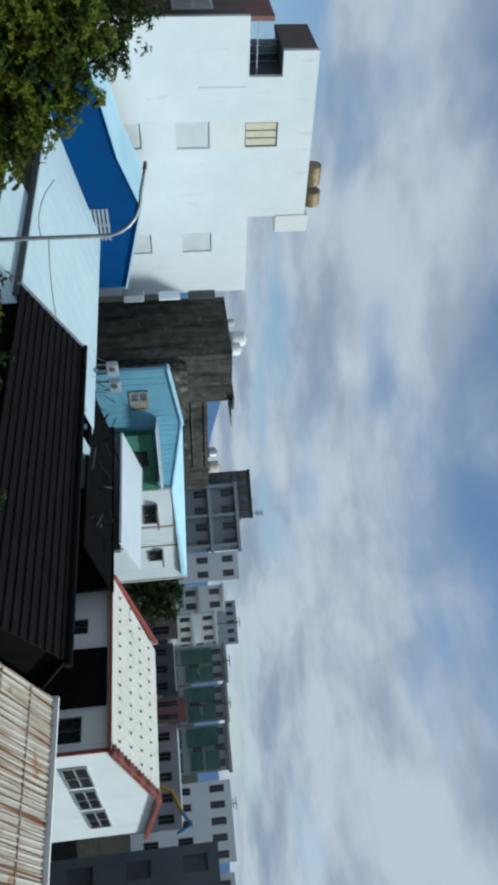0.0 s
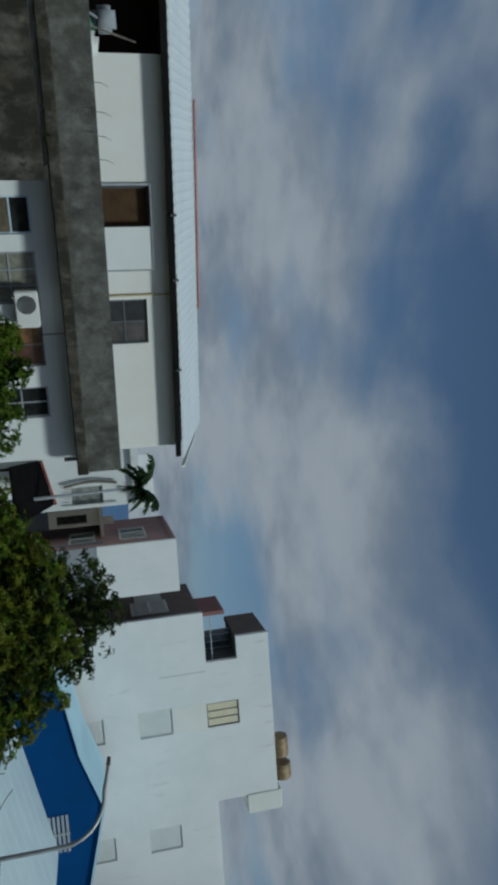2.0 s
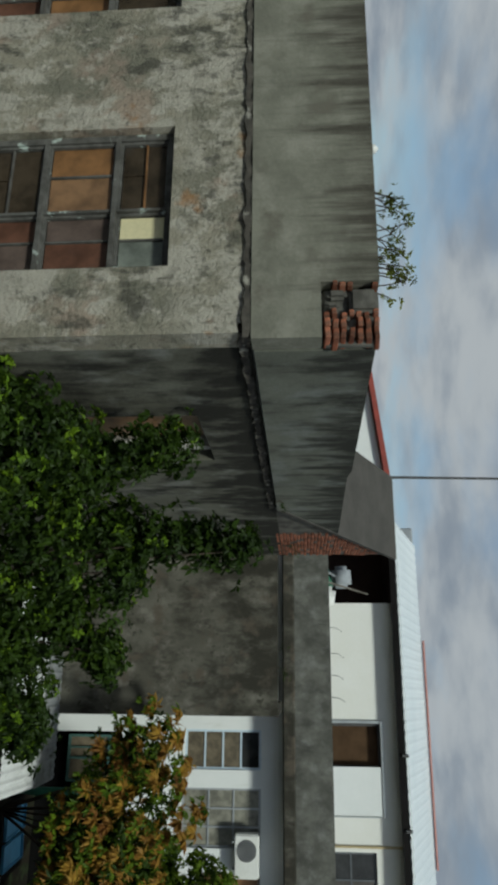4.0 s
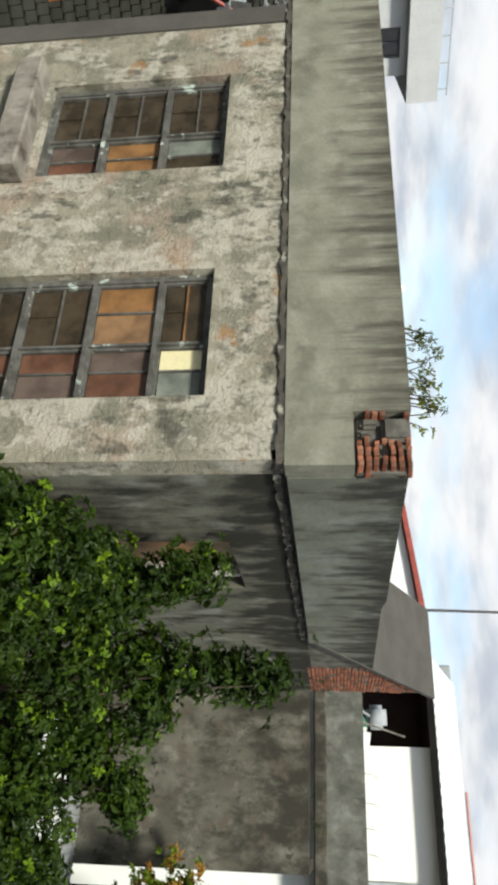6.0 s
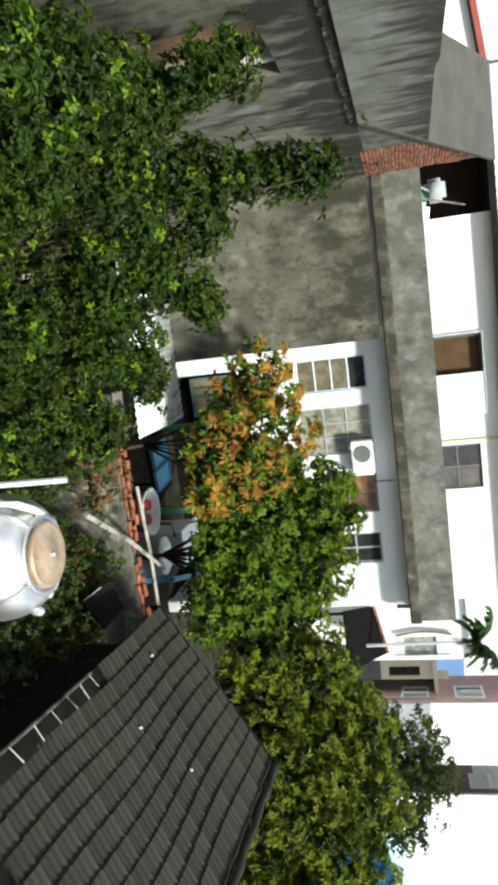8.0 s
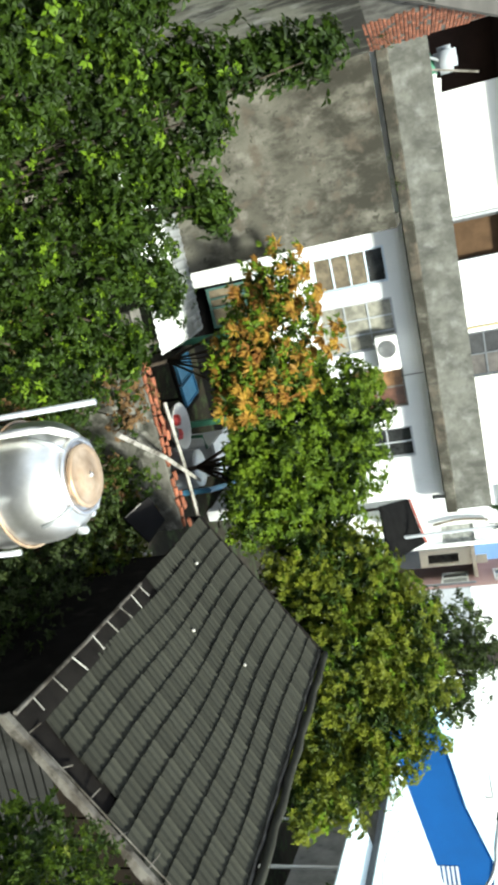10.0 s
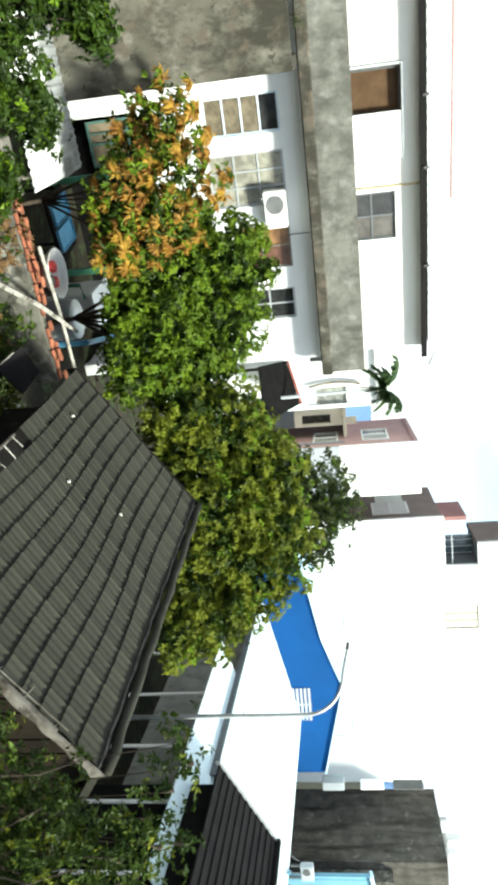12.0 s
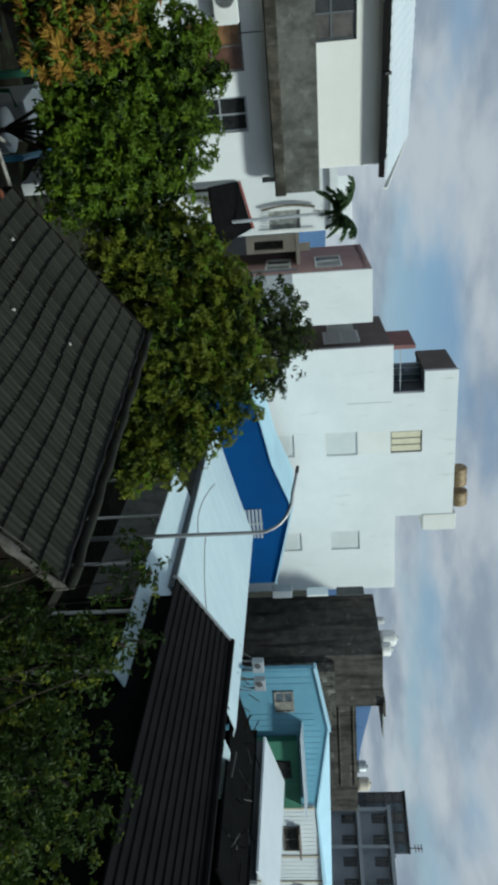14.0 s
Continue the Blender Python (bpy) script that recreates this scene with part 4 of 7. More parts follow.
wht("back_wall", cube(-3.4, 7.8, 24.8, 25.0, 0, 9.86), WHITE_WALL)
wht("floor_slab", cube(-3.4, 7.82, 19.25, 24.8, 7.3, 7.45), GREY_RENDER)
# flared underside and the balcony band
bm = bmesh.new()
curve = [(19.0 - 0.62 * (1 - math.cos(k * math.pi / 16)), 6.75 + 0.53 * math.sin(k * math.pi / 16)) for k in range(9)] + [(19.0, 7.28)]
prism(bm, curve, "x", -3.4, 8.07)
wht("flared_soffit", bm, WHITE_WALL)
bm = bmesh.new()
box(bm, -3.4, 8.25, 18.25, 18.42, 7.285, 8.16)
box(bm, 8.05, 8.25, 18.42, 19.0, 7.285, 8.16)
wht("band_ledge", bevelled(-3.4, 8.3, 18.17, 18.46, 6.99, 7.283, 0.03), MOSSY, "mossy ledge below the band")
wht("balcony_band", bm, BAND, "weathered grey concrete balcony band")
wht("balcony_floor", cube(-3.4, 8.05, 18.44, 19.0, 7.29, 7.4), BAND)
# ribbed white roof
bm = bmesh.new()
ribbed(bm, (-4.0, 18.55, 9.93), (8.2, 18.55, 9.95), (8.42, 22.0, 10.96), (-4.0, 22.0, 10.93), 0.25, 0.018, 0.05, 0.14)
slab(bm, (8.42, 22.02, 10.96), (8.2, 25.4, 9.93), (-4.0, 25.4, 9.93), (-4.0, 22.02, 10.93), 0.05)
wht("roof", bm, WHITE_METAL, "white ribbed metal roof")
wht("gable", prism(bmesh.new(), [(19.0, 9.86), (22.0, 10.8), (25.0, 9.86)], "x", 7.83, 8.05), WHITE_WALL)
wht("ridge_cap", cube(-1.2, 4.7, 21.9, 22.1, 10.99, 11.03), FADED_RED, "faded red ridge cap")
wht("eave_board", cube(-4.0, 8.15, 18.56, 18.62, 9.72, 9.87), TILE_DARK, "dark eave board")
wht("rake_board", prism(bmesh.new(), [(18.55, 9.86), (22.0, 10.86), (22.0, 10.96), (18.55, 9.96)], "x", 8.43, 8.48), CREAM_WALL)
CURTAIN = glassy("curtained_pane", (0.30, 0.29, 0.24), 0.3)
TAN_CURTAIN = glassy("tan_curtained_pane", (0.20, 0.165, 0.115), 0.3)
for (u0, u1, z0, z1), fm, pn, cols, rows in ((LOW[0], BLUE_FRAME, [TAN_CURTAIN, TAN_CURTAIN, TAN_CURTAIN, DARK_PANE], 1, 4),
                                            (LOW[1], ALU, [CURTAIN], 3, 3), (LOW[2], TIMBER, [OCHRE_PANE, RED_PANE], 2, 2),
                                            (LOW[3], ALU, [DARK_PANE], 2, 2), (UP_WIN, SLATE_WALL, [DARK_PANE, BROWN_GLASS], 2, 2)):
    window(wh, "window", u0 - WX, u1 - WX, z0, z1, 0.06, "x", fm, pn, cols, rows)
wht("door_curtain", cube(0.92, 1.95, 19.2, 19.22, 7.5, 9.36), ORANGE_ROOM, "rust-brown curtain in an open doorway")
wht("sliding_panel", cube(1.9, 2.96, 18.93, 18.97, 7.45, 9.34), WHITE_WALL, "white sliding door panel")
bm = bmesh.new()
box(bm, 0.86, 2.99, 18.9, 18.96, 9.345, 9.40)
box(bm, 0.86, 0.92, 18.93, 19.0, 7.5, 9.345)
box(bm, 2.97, 3.0, 18.92, 18.97, 7.5, 9.345)
wht("door_rail", bm, GALV)
# Dark brown that stands for the unlit inside of the bay and porch.
SHADE_BROWN = surf("shade_brown_wall", (0.05, 0.03, 0.024), (0.032, 0.02, 0.017), 1.5, 0.95, 0.2)
wht("dark_room", cube(-5.0, -1.9, 20.8, 20.9, 7.4, 9.9), SHADE_BROWN, "back wall of an open bay, browned for its shade")
wht("dark_room_ceiling", cube(-5.0, -1.98, 18.7, 20.8, 9.78, 9.86), SHADE_BROWN)
wht("dark_room_side", cube(-5.1, -5.0, 18.6, 20.9, 7.3, 9.86), SHADE_BROWN)
# Back wall near black, so the porch's shade lies in its colour.
wht("porch_back", cube(1.0, 7.8, 21.5, 21.6, 0, 3.2), BLACK, "porch back wall, near black for its shade")
wht("porch_ceiling", cube(1.0, 7.8, 19.26, 21.5, 2.96, 3.1), SHADE_BROWN)
for px_ in (2.6, 5.0):
    wht("porch_post", cube(px_ - 0.08, px_ + 0.08, 19.05, 19.2, 0, 2.94), GREEN_PAINT, "green porch post")
wht("porch_window", pierced(bmesh.new(), 1.3, 2.4, 1.5, 2.6, 19.3, 19.36, [(1.36, 1.58, 1.56, 2.54), (1.62, 1.82, 1.56, 2.54), (1.88, 2.34, 1.56, 2.54)]), TEAL_RENDER, "teal painted window frame")
wht("porch_pane", cube(1.33, 2.37, 19.365, 19.38, 1.53, 2.57), TAN_CURTAIN)
wht("rust_pipe", tube([(3.62, 18.97, 8.0), (3.62, 18.97, 9.8)], 0.03), surf("ochre_pipe", (0.55, 0.45, 0.27), (0.46, 0.36, 0.2), 4, 0.7, 0.1))
wht("door_frame", pierced(bmesh.new(), 0.94, 1.93, 7.5, 9.34, 19.05, 19.12, [(0.99, 1.88, 7.5, 9.29)]), PIPE_DARK)
for k, cx_ in enumerate((1.6, 3.2, 5.6)):
    wht("eave_bracket", cube(cx_ - 0.03, cx_ + 0.03, 18.5, 18.56, 9.80, 9.95), PIPE_DARK)
wht("conduit", tube([(4.55, 18.97, 6.35), (4.55, 18.97, 7.2)], 0.012), PIPE_DARK)

ac = thing("air_conditioner", 3.82, 18.78, 5.84, 0, "white outdoor air-conditioning unit on the house wall", "air conditioner")
part("body", bevelled(-0.46, 0.46, -0.17, 0.17, 0, 0.58, 0.03, 2), WHITE_PLASTIC, ac)
part("fan_opening", tube([(-0.12, -0.175, 0.29), (-0.12, -0.185, 0.29)], 0.23, 24), PIPE_DARK, ac)
for k in range(4):
    r = 0.05 + 0.05 * k
    ring = [(-0.12 + r * math.cos(a), -0.192, 0.29 + r * math.sin(a)) for a in [2 * math.pi * i / 20 for i in range(21)]]
    part("fan_grille", tube(ring, 0.006, 5, cap=False), GALV, ac)
for sx in (-0.3, 0.3):
    part("bracket", cube(sx - 0.02, sx + 0.02, -0.15, 0.22, -0.05, -0.002), GALV, ac)

# ---- corrugated lean-to at the foot of the blank wall ----
shed = thing("lean_to", 0.9, 14.2, 0, 0, "white corrugated sheet lean-to against a concrete wall", "shed")
part("roof_sheet", ribbed(bmesh.new(), (-2.6, -1.15, 2.36), (1.0, -1.35, 2.36), (0.94, -0.2, 2.56), (-2.6, 0.1, 2.56), 0.16, 0.025, 0.02, 0.1), DULL_SHEET, shed)
# Rear sheet is greyer than the front to show less light on it.
part("roof_sheet", ribbed(bmesh.new(), (-2.6, 0.05, 2.58), (0.96, -0.25, 2.58), (0.98, 1.35, 2.40), (-2.6, 1.28, 2.42), 0.16, 0.025, 0.02, 0.1), GREYED_SHEET, shed, "soiled rear roof sheet, greyed for its weaker light")
for px, py in ((-2.4, -0.6), (0.8, -0.6)):
    part("post", cube(px - 0.05, px + 0.05, py - 0.05, py + 0.05, 0, 2.33), TIMBER, shed)
part("pier", bevelled(0.05, 0.98, -1.75, -1.42, 0, 2.1, 0.03), STAINED_RENDER, shed, "rough cement pier")
part("pier_cap", bevelled(0.02, 1.0, -1.8, -1.38, 2.1, 2.16, 0.02), MORTAR, shed)

# ---- near tiled outbuilding (its long axis heads 6.7 degrees east of the view's centre line) ----
NEAR = -6.7
H = 2.75
near = thing("tiled_outbuilding", 0, 0, 0, NEAR, "single-storey outbuilding with grey cement-tile roof and gutter brackets", "outbuilding")
er, rr, ez, rz = 1.19 * H, 2.14 * H, EYE - 1.612 * H, EYE - H
f0, f1 = 1.93 * H, 4.087 * H
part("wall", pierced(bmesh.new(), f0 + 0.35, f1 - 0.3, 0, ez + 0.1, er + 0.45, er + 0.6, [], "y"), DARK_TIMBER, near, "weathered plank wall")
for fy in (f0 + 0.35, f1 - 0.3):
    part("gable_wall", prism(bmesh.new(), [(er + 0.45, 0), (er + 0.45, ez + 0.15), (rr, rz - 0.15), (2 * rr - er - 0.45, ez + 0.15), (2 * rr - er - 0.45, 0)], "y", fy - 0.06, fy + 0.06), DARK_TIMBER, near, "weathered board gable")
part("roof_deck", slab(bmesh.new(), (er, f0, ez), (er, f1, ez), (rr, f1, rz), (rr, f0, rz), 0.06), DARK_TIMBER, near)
part("far_roof_slope", slab(bmesh.new(), (2 * rr - er, f1, ez), (2 * rr - er, f0, ez), (rr + 0.01, f0, rz), (rr + 0.01, f1, rz), 0.1), TILE, near)
rng_v = random.Random(41)
under = [(er - 0.1 + (rr - er + 0.1) * k / 22, ez - 0.085 + (rz - ez + 0.02) * k / 22 + rng_v.uniform(-0.035, 0.03)) for k in range(23)]
over = [(er - 0.1 + (rr - er + 0.1) * k / 22, ez + 0.02 + (rz - ez + 0.02) * k / 22 + rng_v.uniform(-0.012, 0.02)) for k in range(22, -1, -1)]
part("bargeboard", prism(bmesh.new(), under + over, "y", f0 - 0.05, f0 - 0.02), VERGE_WOOD, near, "split and bleached timber bargeboard")
part("verge_strip", slab(bmesh.new(), (er - 0.09, f0 - 0.045, ez + 0.035), (er - 0.09, f0 + 0.02, ez + 0.035), (rr - 0.6, f0 + 0.01, rz - 0.33), (rr - 0.6, f0 - 0.05, rz - 0.33), 0.014), VERGE_WOOD, near, "warped pale verge strip")
part("eave_strip", slab(bmesh.new(), (er - 0.05, f0 + 0.02, ez + 0.06), (er - 0.05, f0 + 3.1, ez + 0.06), (er + 0.19, f0 + 3.1, ez + 0.19), (er + 0.19, f0 + 0.02, ez + 0.19), 0.015), DARK_TIMBER, near, "dark exposed eave board")
part("bargeboard", prism(bmesh.new(), [(er - 0.1, ez - 0.16), (rr, rz - 0.12), (rr, rz + 0.06), (er - 0.1, ez + 0.02)], "y", f1 + 0.01, f1 + 0.05), DARK_TIMBER, near)
ridge_line = [(rr, f0 + (f1 - f0) * k / 20, rz + 0.07 + 0.012 * math.sin(k * 1.9)) for k in range(21)]
part("ridge_cap", tube(ridge_line, [0.052 + 0.012 * (k % 2) for k in range(21)], 10), TILE, near, "cement ridge cap", smooth=True)
part("ridge_mortar", tube([(rr - 0.075, f0 + (f1 - f0) * k / 24, rz - 0.005 + 0.012 * math.sin(k * 2.3)) for k in range(25)], [0.012 + 0.010 * abs(math.sin(k * 1.3)) for k in range(25)], 6), OLD_LIME, near, "crumbling pale ridge mortar")
part("gutter", tube([(er - 0.055, f0 + 0.04, ez + 0.08), (er - 0.03, f0 + 1.5, ez + 0.07), (er - 0.055, f0 + 3.12, ez + 0.085)], 0.024, 8), VERGE_WOOD, near, "sagging weathered eave gutter")
for k, (fy, reach) in enumerate(((0.32, 0.20), (0.70, 0.26), (1.12, 0.27), (1.62, 0.25), (2.0, 0.24), (2.38, 0.25), (2.74, 0.26), (3.02, 0.22))):
    part("gutter_bracket", tube([(er - 0.05, f0 + fy, ez + 0.11), (er - 0.06 + reach * 0.75, f0 + fy + 0.03 * (k % 3), ez + 0.11 + reach * 0.42)], 0.007, 6), BLEACHED if k in (2, 3, 6) else GREY_PLANK, near, "pale metal gutter bracket")

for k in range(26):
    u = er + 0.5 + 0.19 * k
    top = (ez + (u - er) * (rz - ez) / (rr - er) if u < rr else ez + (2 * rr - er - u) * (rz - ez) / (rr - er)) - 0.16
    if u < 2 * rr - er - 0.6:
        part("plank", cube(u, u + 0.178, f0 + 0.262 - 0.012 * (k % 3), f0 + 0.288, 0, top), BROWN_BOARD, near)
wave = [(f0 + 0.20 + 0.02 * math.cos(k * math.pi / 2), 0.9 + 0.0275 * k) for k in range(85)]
part("corrugated_sheet", prism(bmesh.new(), wave + [(y_ + 0.012, z_) for y_, z_ in reversed(wave)], "x", er + 0.16, er + 1.95), DIM_SHEET, near, "soiled corrugated sheet, shade in its colour, over the gable boards")
for k in range(6):
    du = 0.16 + 0.36 * k
    zz_ = ez + du * (rz - ez) / (rr - er)
    part("verge_batten", tube([(er + du, f0 - 0.01, zz_ + 0.05), (er + du + 0.1 * (k % 2), f0 + 0.2, zz_ + 0.1)], 0.008, 5), VERGE_WOOD, near, "pale exposed batten end")
part("verge_rail", tube([(er + 0.05, f0 + 0.06, ez + 0.07), (er + 1.0, f0 + 0.05, ez + 0.07 + 1.0 * (rz - ez) / (rr - er)), (er + 2.1, f0 + 0.08, ez + 0.06 + 2.1 * (rz - ez) / (rr - er))], 0.010, 5), VERGE_WOOD, near)
chip_rng = random.Random(3)
for k in range(3):
    uu, ff = chip_rng.uniform(0.3, rr - er - 0.2), chip_rng.uniform(f0 + 0.8, f1 - 0.4)
    cx0, cy0 = (er + uu) * math.cos(radians(NEAR)) - ff * math.sin(radians(NEAR)), (er + uu) * math.sin(radians(NEAR)) + ff * math.cos(radians(NEAR))
    chip = thing("mortar_chip", cx0, cy0, ez + uu * (rz - ez) / (rr - er) + 0.055, chip_rng.uniform(0, 90), "small pale chip of mortar lying on roof tiles", "debris", "chips on the tiles")
    part("chip", bevelled(-0.022, 0.022, -0.016, 0.016, -0.02, 0.025, 0.008), BLEACHED, chip)

# cement tiles, course by course, with a sagging line
tile_bm = bmesh.new()
prof_t = [(-0.155 + 0.31 * k / 12, 0.0045 * math.cos(2 * math.pi * k / 4) + (0.01 if k == 12 else 0)) for k in range(13)]
tv = [[tile_bm.verts.new((y, x, z + lift)) for x, z in prof_t] for y, lift in ((0.0, 0.0), (-0.008, 0.05), (0.335, 0.012))]
for ra, rb_ in zip(tv, tv[1:]):
    for k in range(12):
        tile_bm.faces.new((ra[k], ra[k + 1], rb_[k + 1], rb_[k]))
tile_me = bpy.data.meshes.new("tile")
bmesh.ops.recalc_face_normals(tile_bm, faces=tile_bm.faces)
tile_bm.to_mesh(tile_me)
tile_bm.free()
tile_me.materials.append(TILE)
rng_t = random.Random(8)
slope = math.atan2(rz - ez, rr - er)
length = math.hypot(rz - ez, rr - er)
for row in range(11):
    for col in range(19):
        if (row == 0 and col < 11) or (0 < row < 5 and col < 1):
            continue
        d = (row - 0.1) * length / 11.3
        fy = f0 + 0.17 + col * (f1 - f0 - 0.3) / 18.2
        o = new("tile", tile_me)
        o.parent = near
        sag = 0.012 * math.sin(fy * 1.7 + row * 0.25) + rng_t.uniform(-0.003, 0.003)
        o.matrix_basis = pose(er + d * math.cos(slope) + 0.035 * math.sin(fy * 1.5 + row * 0.35), fy, ez + d * math.sin(slope) + sag, 0, -math.degrees(slope), rng_t.uniform(-0.7, 0.7))

# ---- water tank on its stand ----
tank = thing("water_tank", 1.57, 4.93, 2.9, 0, "upright stainless-steel water tank with stained lid", "water tank")
prof = [(0.50, 0.0)]
for k in range(6):
    z = 0.12 + 0.2 * k
    prof += [(0.50, z), (0.515, z + 0.03), (0.515, z + 0.06), (0.50, z + 0.09)]
for k in range(9):
    a = k * math.pi / 2 / 9
    prof.append((0.27 + 0.23 * math.cos(a), 1.33 + 0.35 * math.sin(a)))
prof += [(0.26, 1.69), (0.02, 1.70)]
part("shell", lathe(prof, 48), STEEL, tank, smooth=True)
part("lid", lathe([(0.25, 1.70), (0.262, 1.725), (0.25, 1.75), (0.225, 1.735), (0.205, 1.738), (0.13, 1.742), (0.115, 1.757), (0.03, 1.765), (0.005, 1.765)], 36), STEEL_DULL, tank, "rust-stained steel lid", smooth=True)
part("lid_knob", lathe([(0.02, 1.765), (0.022, 1.785), (0.01, 1.795)], 12), STEEL, tank, smooth=True)
part("vent_cap", lathe([(0.035, 1.56), (0.04, 1.62), (0.02, 1.64)], 14, cx=0.37, cy=0.12), GALV, tank, smooth=True)
ring = [(0.30 * math.cos(2 * math.pi * k / 24), 0.30 * math.sin(2 * math.pi * k / 24), 1.69) for k in range(25)]
part("collar", tube(ring, 0.022, 8, cap=False), STEEL, tank, smooth=True)
for k in range(4):
    a = 0.5 + k * math.pi / 2
    part("lug", tube([(0.29 * math.cos(a), 0.29 * math.sin(a), 1.70), (0.40 * math.cos(a), 0.40 * math.sin(a), 1.63), (0.48 * math.cos(a), 0.48 * math.sin(a), 1.48)], 0.02, 6), GALV, tank, smooth=True)
part("inlet_pipe", tube([(-0.50, -0.28, 0.9), (-0.50, -0.26, 1.55), (-0.46, -0.2, 1.66), (-0.38, -0.05, 1.70), (-0.30, 0.12, 1.68)], 0.03, 8), WHITE_PLASTIC, tank, "white bent inlet pipe", smooth=True)
part("valve", lathe([(0.025, 1.58), (0.035, 1.62), (0.035, 1.66), (0.015, 1.68)], 14, cx=0.42, cy=-0.12), ALU, tank, smooth=True)
for z in (0.35, 0.75, 1.2):
    part("hoop", tube([(0.522 * math.cos(2 * math.pi * k / 32), 0.522 * math.sin(2 * math.pi * k / 32), z) for k in range(33)], 0.012, 6, cap=False), STEEL_DULL, tank, "rust-stained hoop", smooth=True)
for k in range(3):
    part("label_bar", cube(-0.25 + 0.02 * k, 0.15, -0.535, -0.522, 0.95 - 0.22 * k, 1.07 - 0.22 * k), RED_TRIM, tank, "faded red marking")
stand = thing("tank_stand", 1.57, 4.93, 0, 0, "galvanised pipe stand around a water tank", "stand")
for px, py, hz in ((-0.60, -0.1, 4.95), (-0.05, -0.57, 4.18), (0.42, -0.42, 4.12), (0.55, 0.35, 3.0), (-0.45, 0.5, 3.0)):
    part("pole", tube([(px, py, 0), (px, py, hz)], 0.025, 8), GALV, stand, smooth=True)
part("deck", cube(-0.6, 0.6, -0.6, 0.6, 2.8, 2.9), MORTAR, stand)

# ---- the right-hand side of the place stands turned by 18 degrees ----
T18 = -18


def place18(r, f):
    c, s = math.cos(radians(18)), math.sin(radians(18))
    return r * c + f * s, -r * s + f * c


def thing18(name, r, f, z, label, category, group=""):
    x, y = place18(r, f)
    return thing(name, x, y, z, T18, label, category, group)


def put18(name, bm, mat, t, r, f, z=0.0, label="", parent=None):
    bmesh.ops.translate(bm, verts=bm.verts, vec=(-r, -f, -z))
    return part(name, bm, mat, parent or t, label)


def at(rel):
    return EYE + rel


# tall white building
P = 33.5
tall = thing18("white_apartment_block", 16, P, 0, "tall white block with blind windows and a brown tiled flank", "apartment building")


def tb(name, bm, mat, label=""):
    return put18(name, bm, mat, tall, 16, P, 0, label)


r_of = lambda az, d=P: d * math.tan(radians(az - 18))
zf = lambda az, el, d=P: EYE + math.tan(radians(el)) * d / math.cos(radians(az - 18))
rL, rU, rS, rR = 11.0, 12.40, 20.58, 25.28
zA, zS, zB = 15.05, 12.02, 11.88
wins = [(15.48, 16.80, 8.44, 10.06), (21.42, 22.60, 8.52, 10.10), (15.57, 16.78, 11.76, 13.35), (15.50, 16.75, 5.2, 6.81), (21.44, 22.60, 5.3, 6.91)]
zV, rV = 13.42, 13.50                   # head and inner side of the corner balcony
tb("front_wall", pierced(bmesh.new(), rL, rR, 0, zB, P, P + 0.25, wins), WHITE_WALL, "plain white gable wall")
tb("upper_wall", pierced(bmesh.new(), rV, rS, zB, zA, P, P + 0.25, wins), WHITE_WALL)
tb("upper_wall", cube(rU, rV, P, P + 0.25, zV, zA), WHITE_WALL)
tb("terrace_wall", cube(rS, rR, P + 0.02, P + 0.25, zB, zS), WHITE_WALL)
tb("flank", cube(rL, rL + 0.25, P + 0.25, P + 5.4, 0, zB - 0.1), BROWN_TILE, "brown-grey tiled flank")
tb("flank_upper", cube(rU, rU + 0.25, P + 0.25, P + 3.2, zV, zA - 0.05), BROWN_TILE, "brown-grey tiled flank")
tb("maroon_parapet", cube(rL + 0.3, rL + 0.5, P + 0.9, P + 3.4, zB - 0.05, zB + 1.2), MAROON, "maroon balcony parapet")
tb("balcony_back", cube(rU + 0.1, rV + 0.3, P + 1.6, P + 1.7, zB - 0.2, zV + 0.04), BLUE_GLASS)
for k in range(3):
    tb("balcony_mullion", cube(rU + 0.3 + 0.35 * k, rU + 0.34 + 0.35 * k, P + 1.54, P + 1.59, zB - 0.08, zV - 0.04), ALU)
tb("balcony_rail", cube(rL + 0.3, rV, P + 0.3, P + 0.34, zB + 0.35, zB + 0.4), ALU)
tb("balcony_side", cube(rV + 0.02, rV + 0.2, P + 0.26, P + 2.2, zB - 0.2, zV + 0.04), SLATE_WALL)
tb("balcony_ceiling", cube(rU + 0.26, rV + 0.2, P + 0.26, P + 3.0, zV + 0.02, zV + 0.02 + 0.15), SLATE_WALL)
tb("balcony_floor", cube(rL + 0.26, rV, P + 0.26, P + 3.8, zB - 0.3, zB - 0.08), GREY_RENDER)
tb("core", cube(rV + 0.3, rS, P + 0.26, P + 3.1, 0, zA - 0.2), WHITE_WALL)
tb("core", cube(rS, rR, P + 0.26, P + 3.1, 0, zS - 0.2), WHITE_WALL)
tb("flank_grille", pierced(bmesh.new(), 34.3, 36.2, at(1.05), at(2.85), rL - 0.08, rL - 0.02,
                           [(34.38 + 0.3 * i, 34.6 + 0.3 * i, at(1.15 + 0.85 * j), at(1.9 + 0.85 * j)) for i in range(6) for j in range(2)], "y"), WHITE_PLASTIC, "white window grille")
tb("flank_window", cube(rL - 0.06, rL - 0.015, 36.3, 38.6, at(1.3), at(2.7)), PALE_SHUTTER, "pale grey-green flank shutter")
tb("flank_shutter", cube(rL - 0.015, rL - 0.004, 34.3, 36.25, at(1.05), at(2.85)), PALE_SHUTTER)
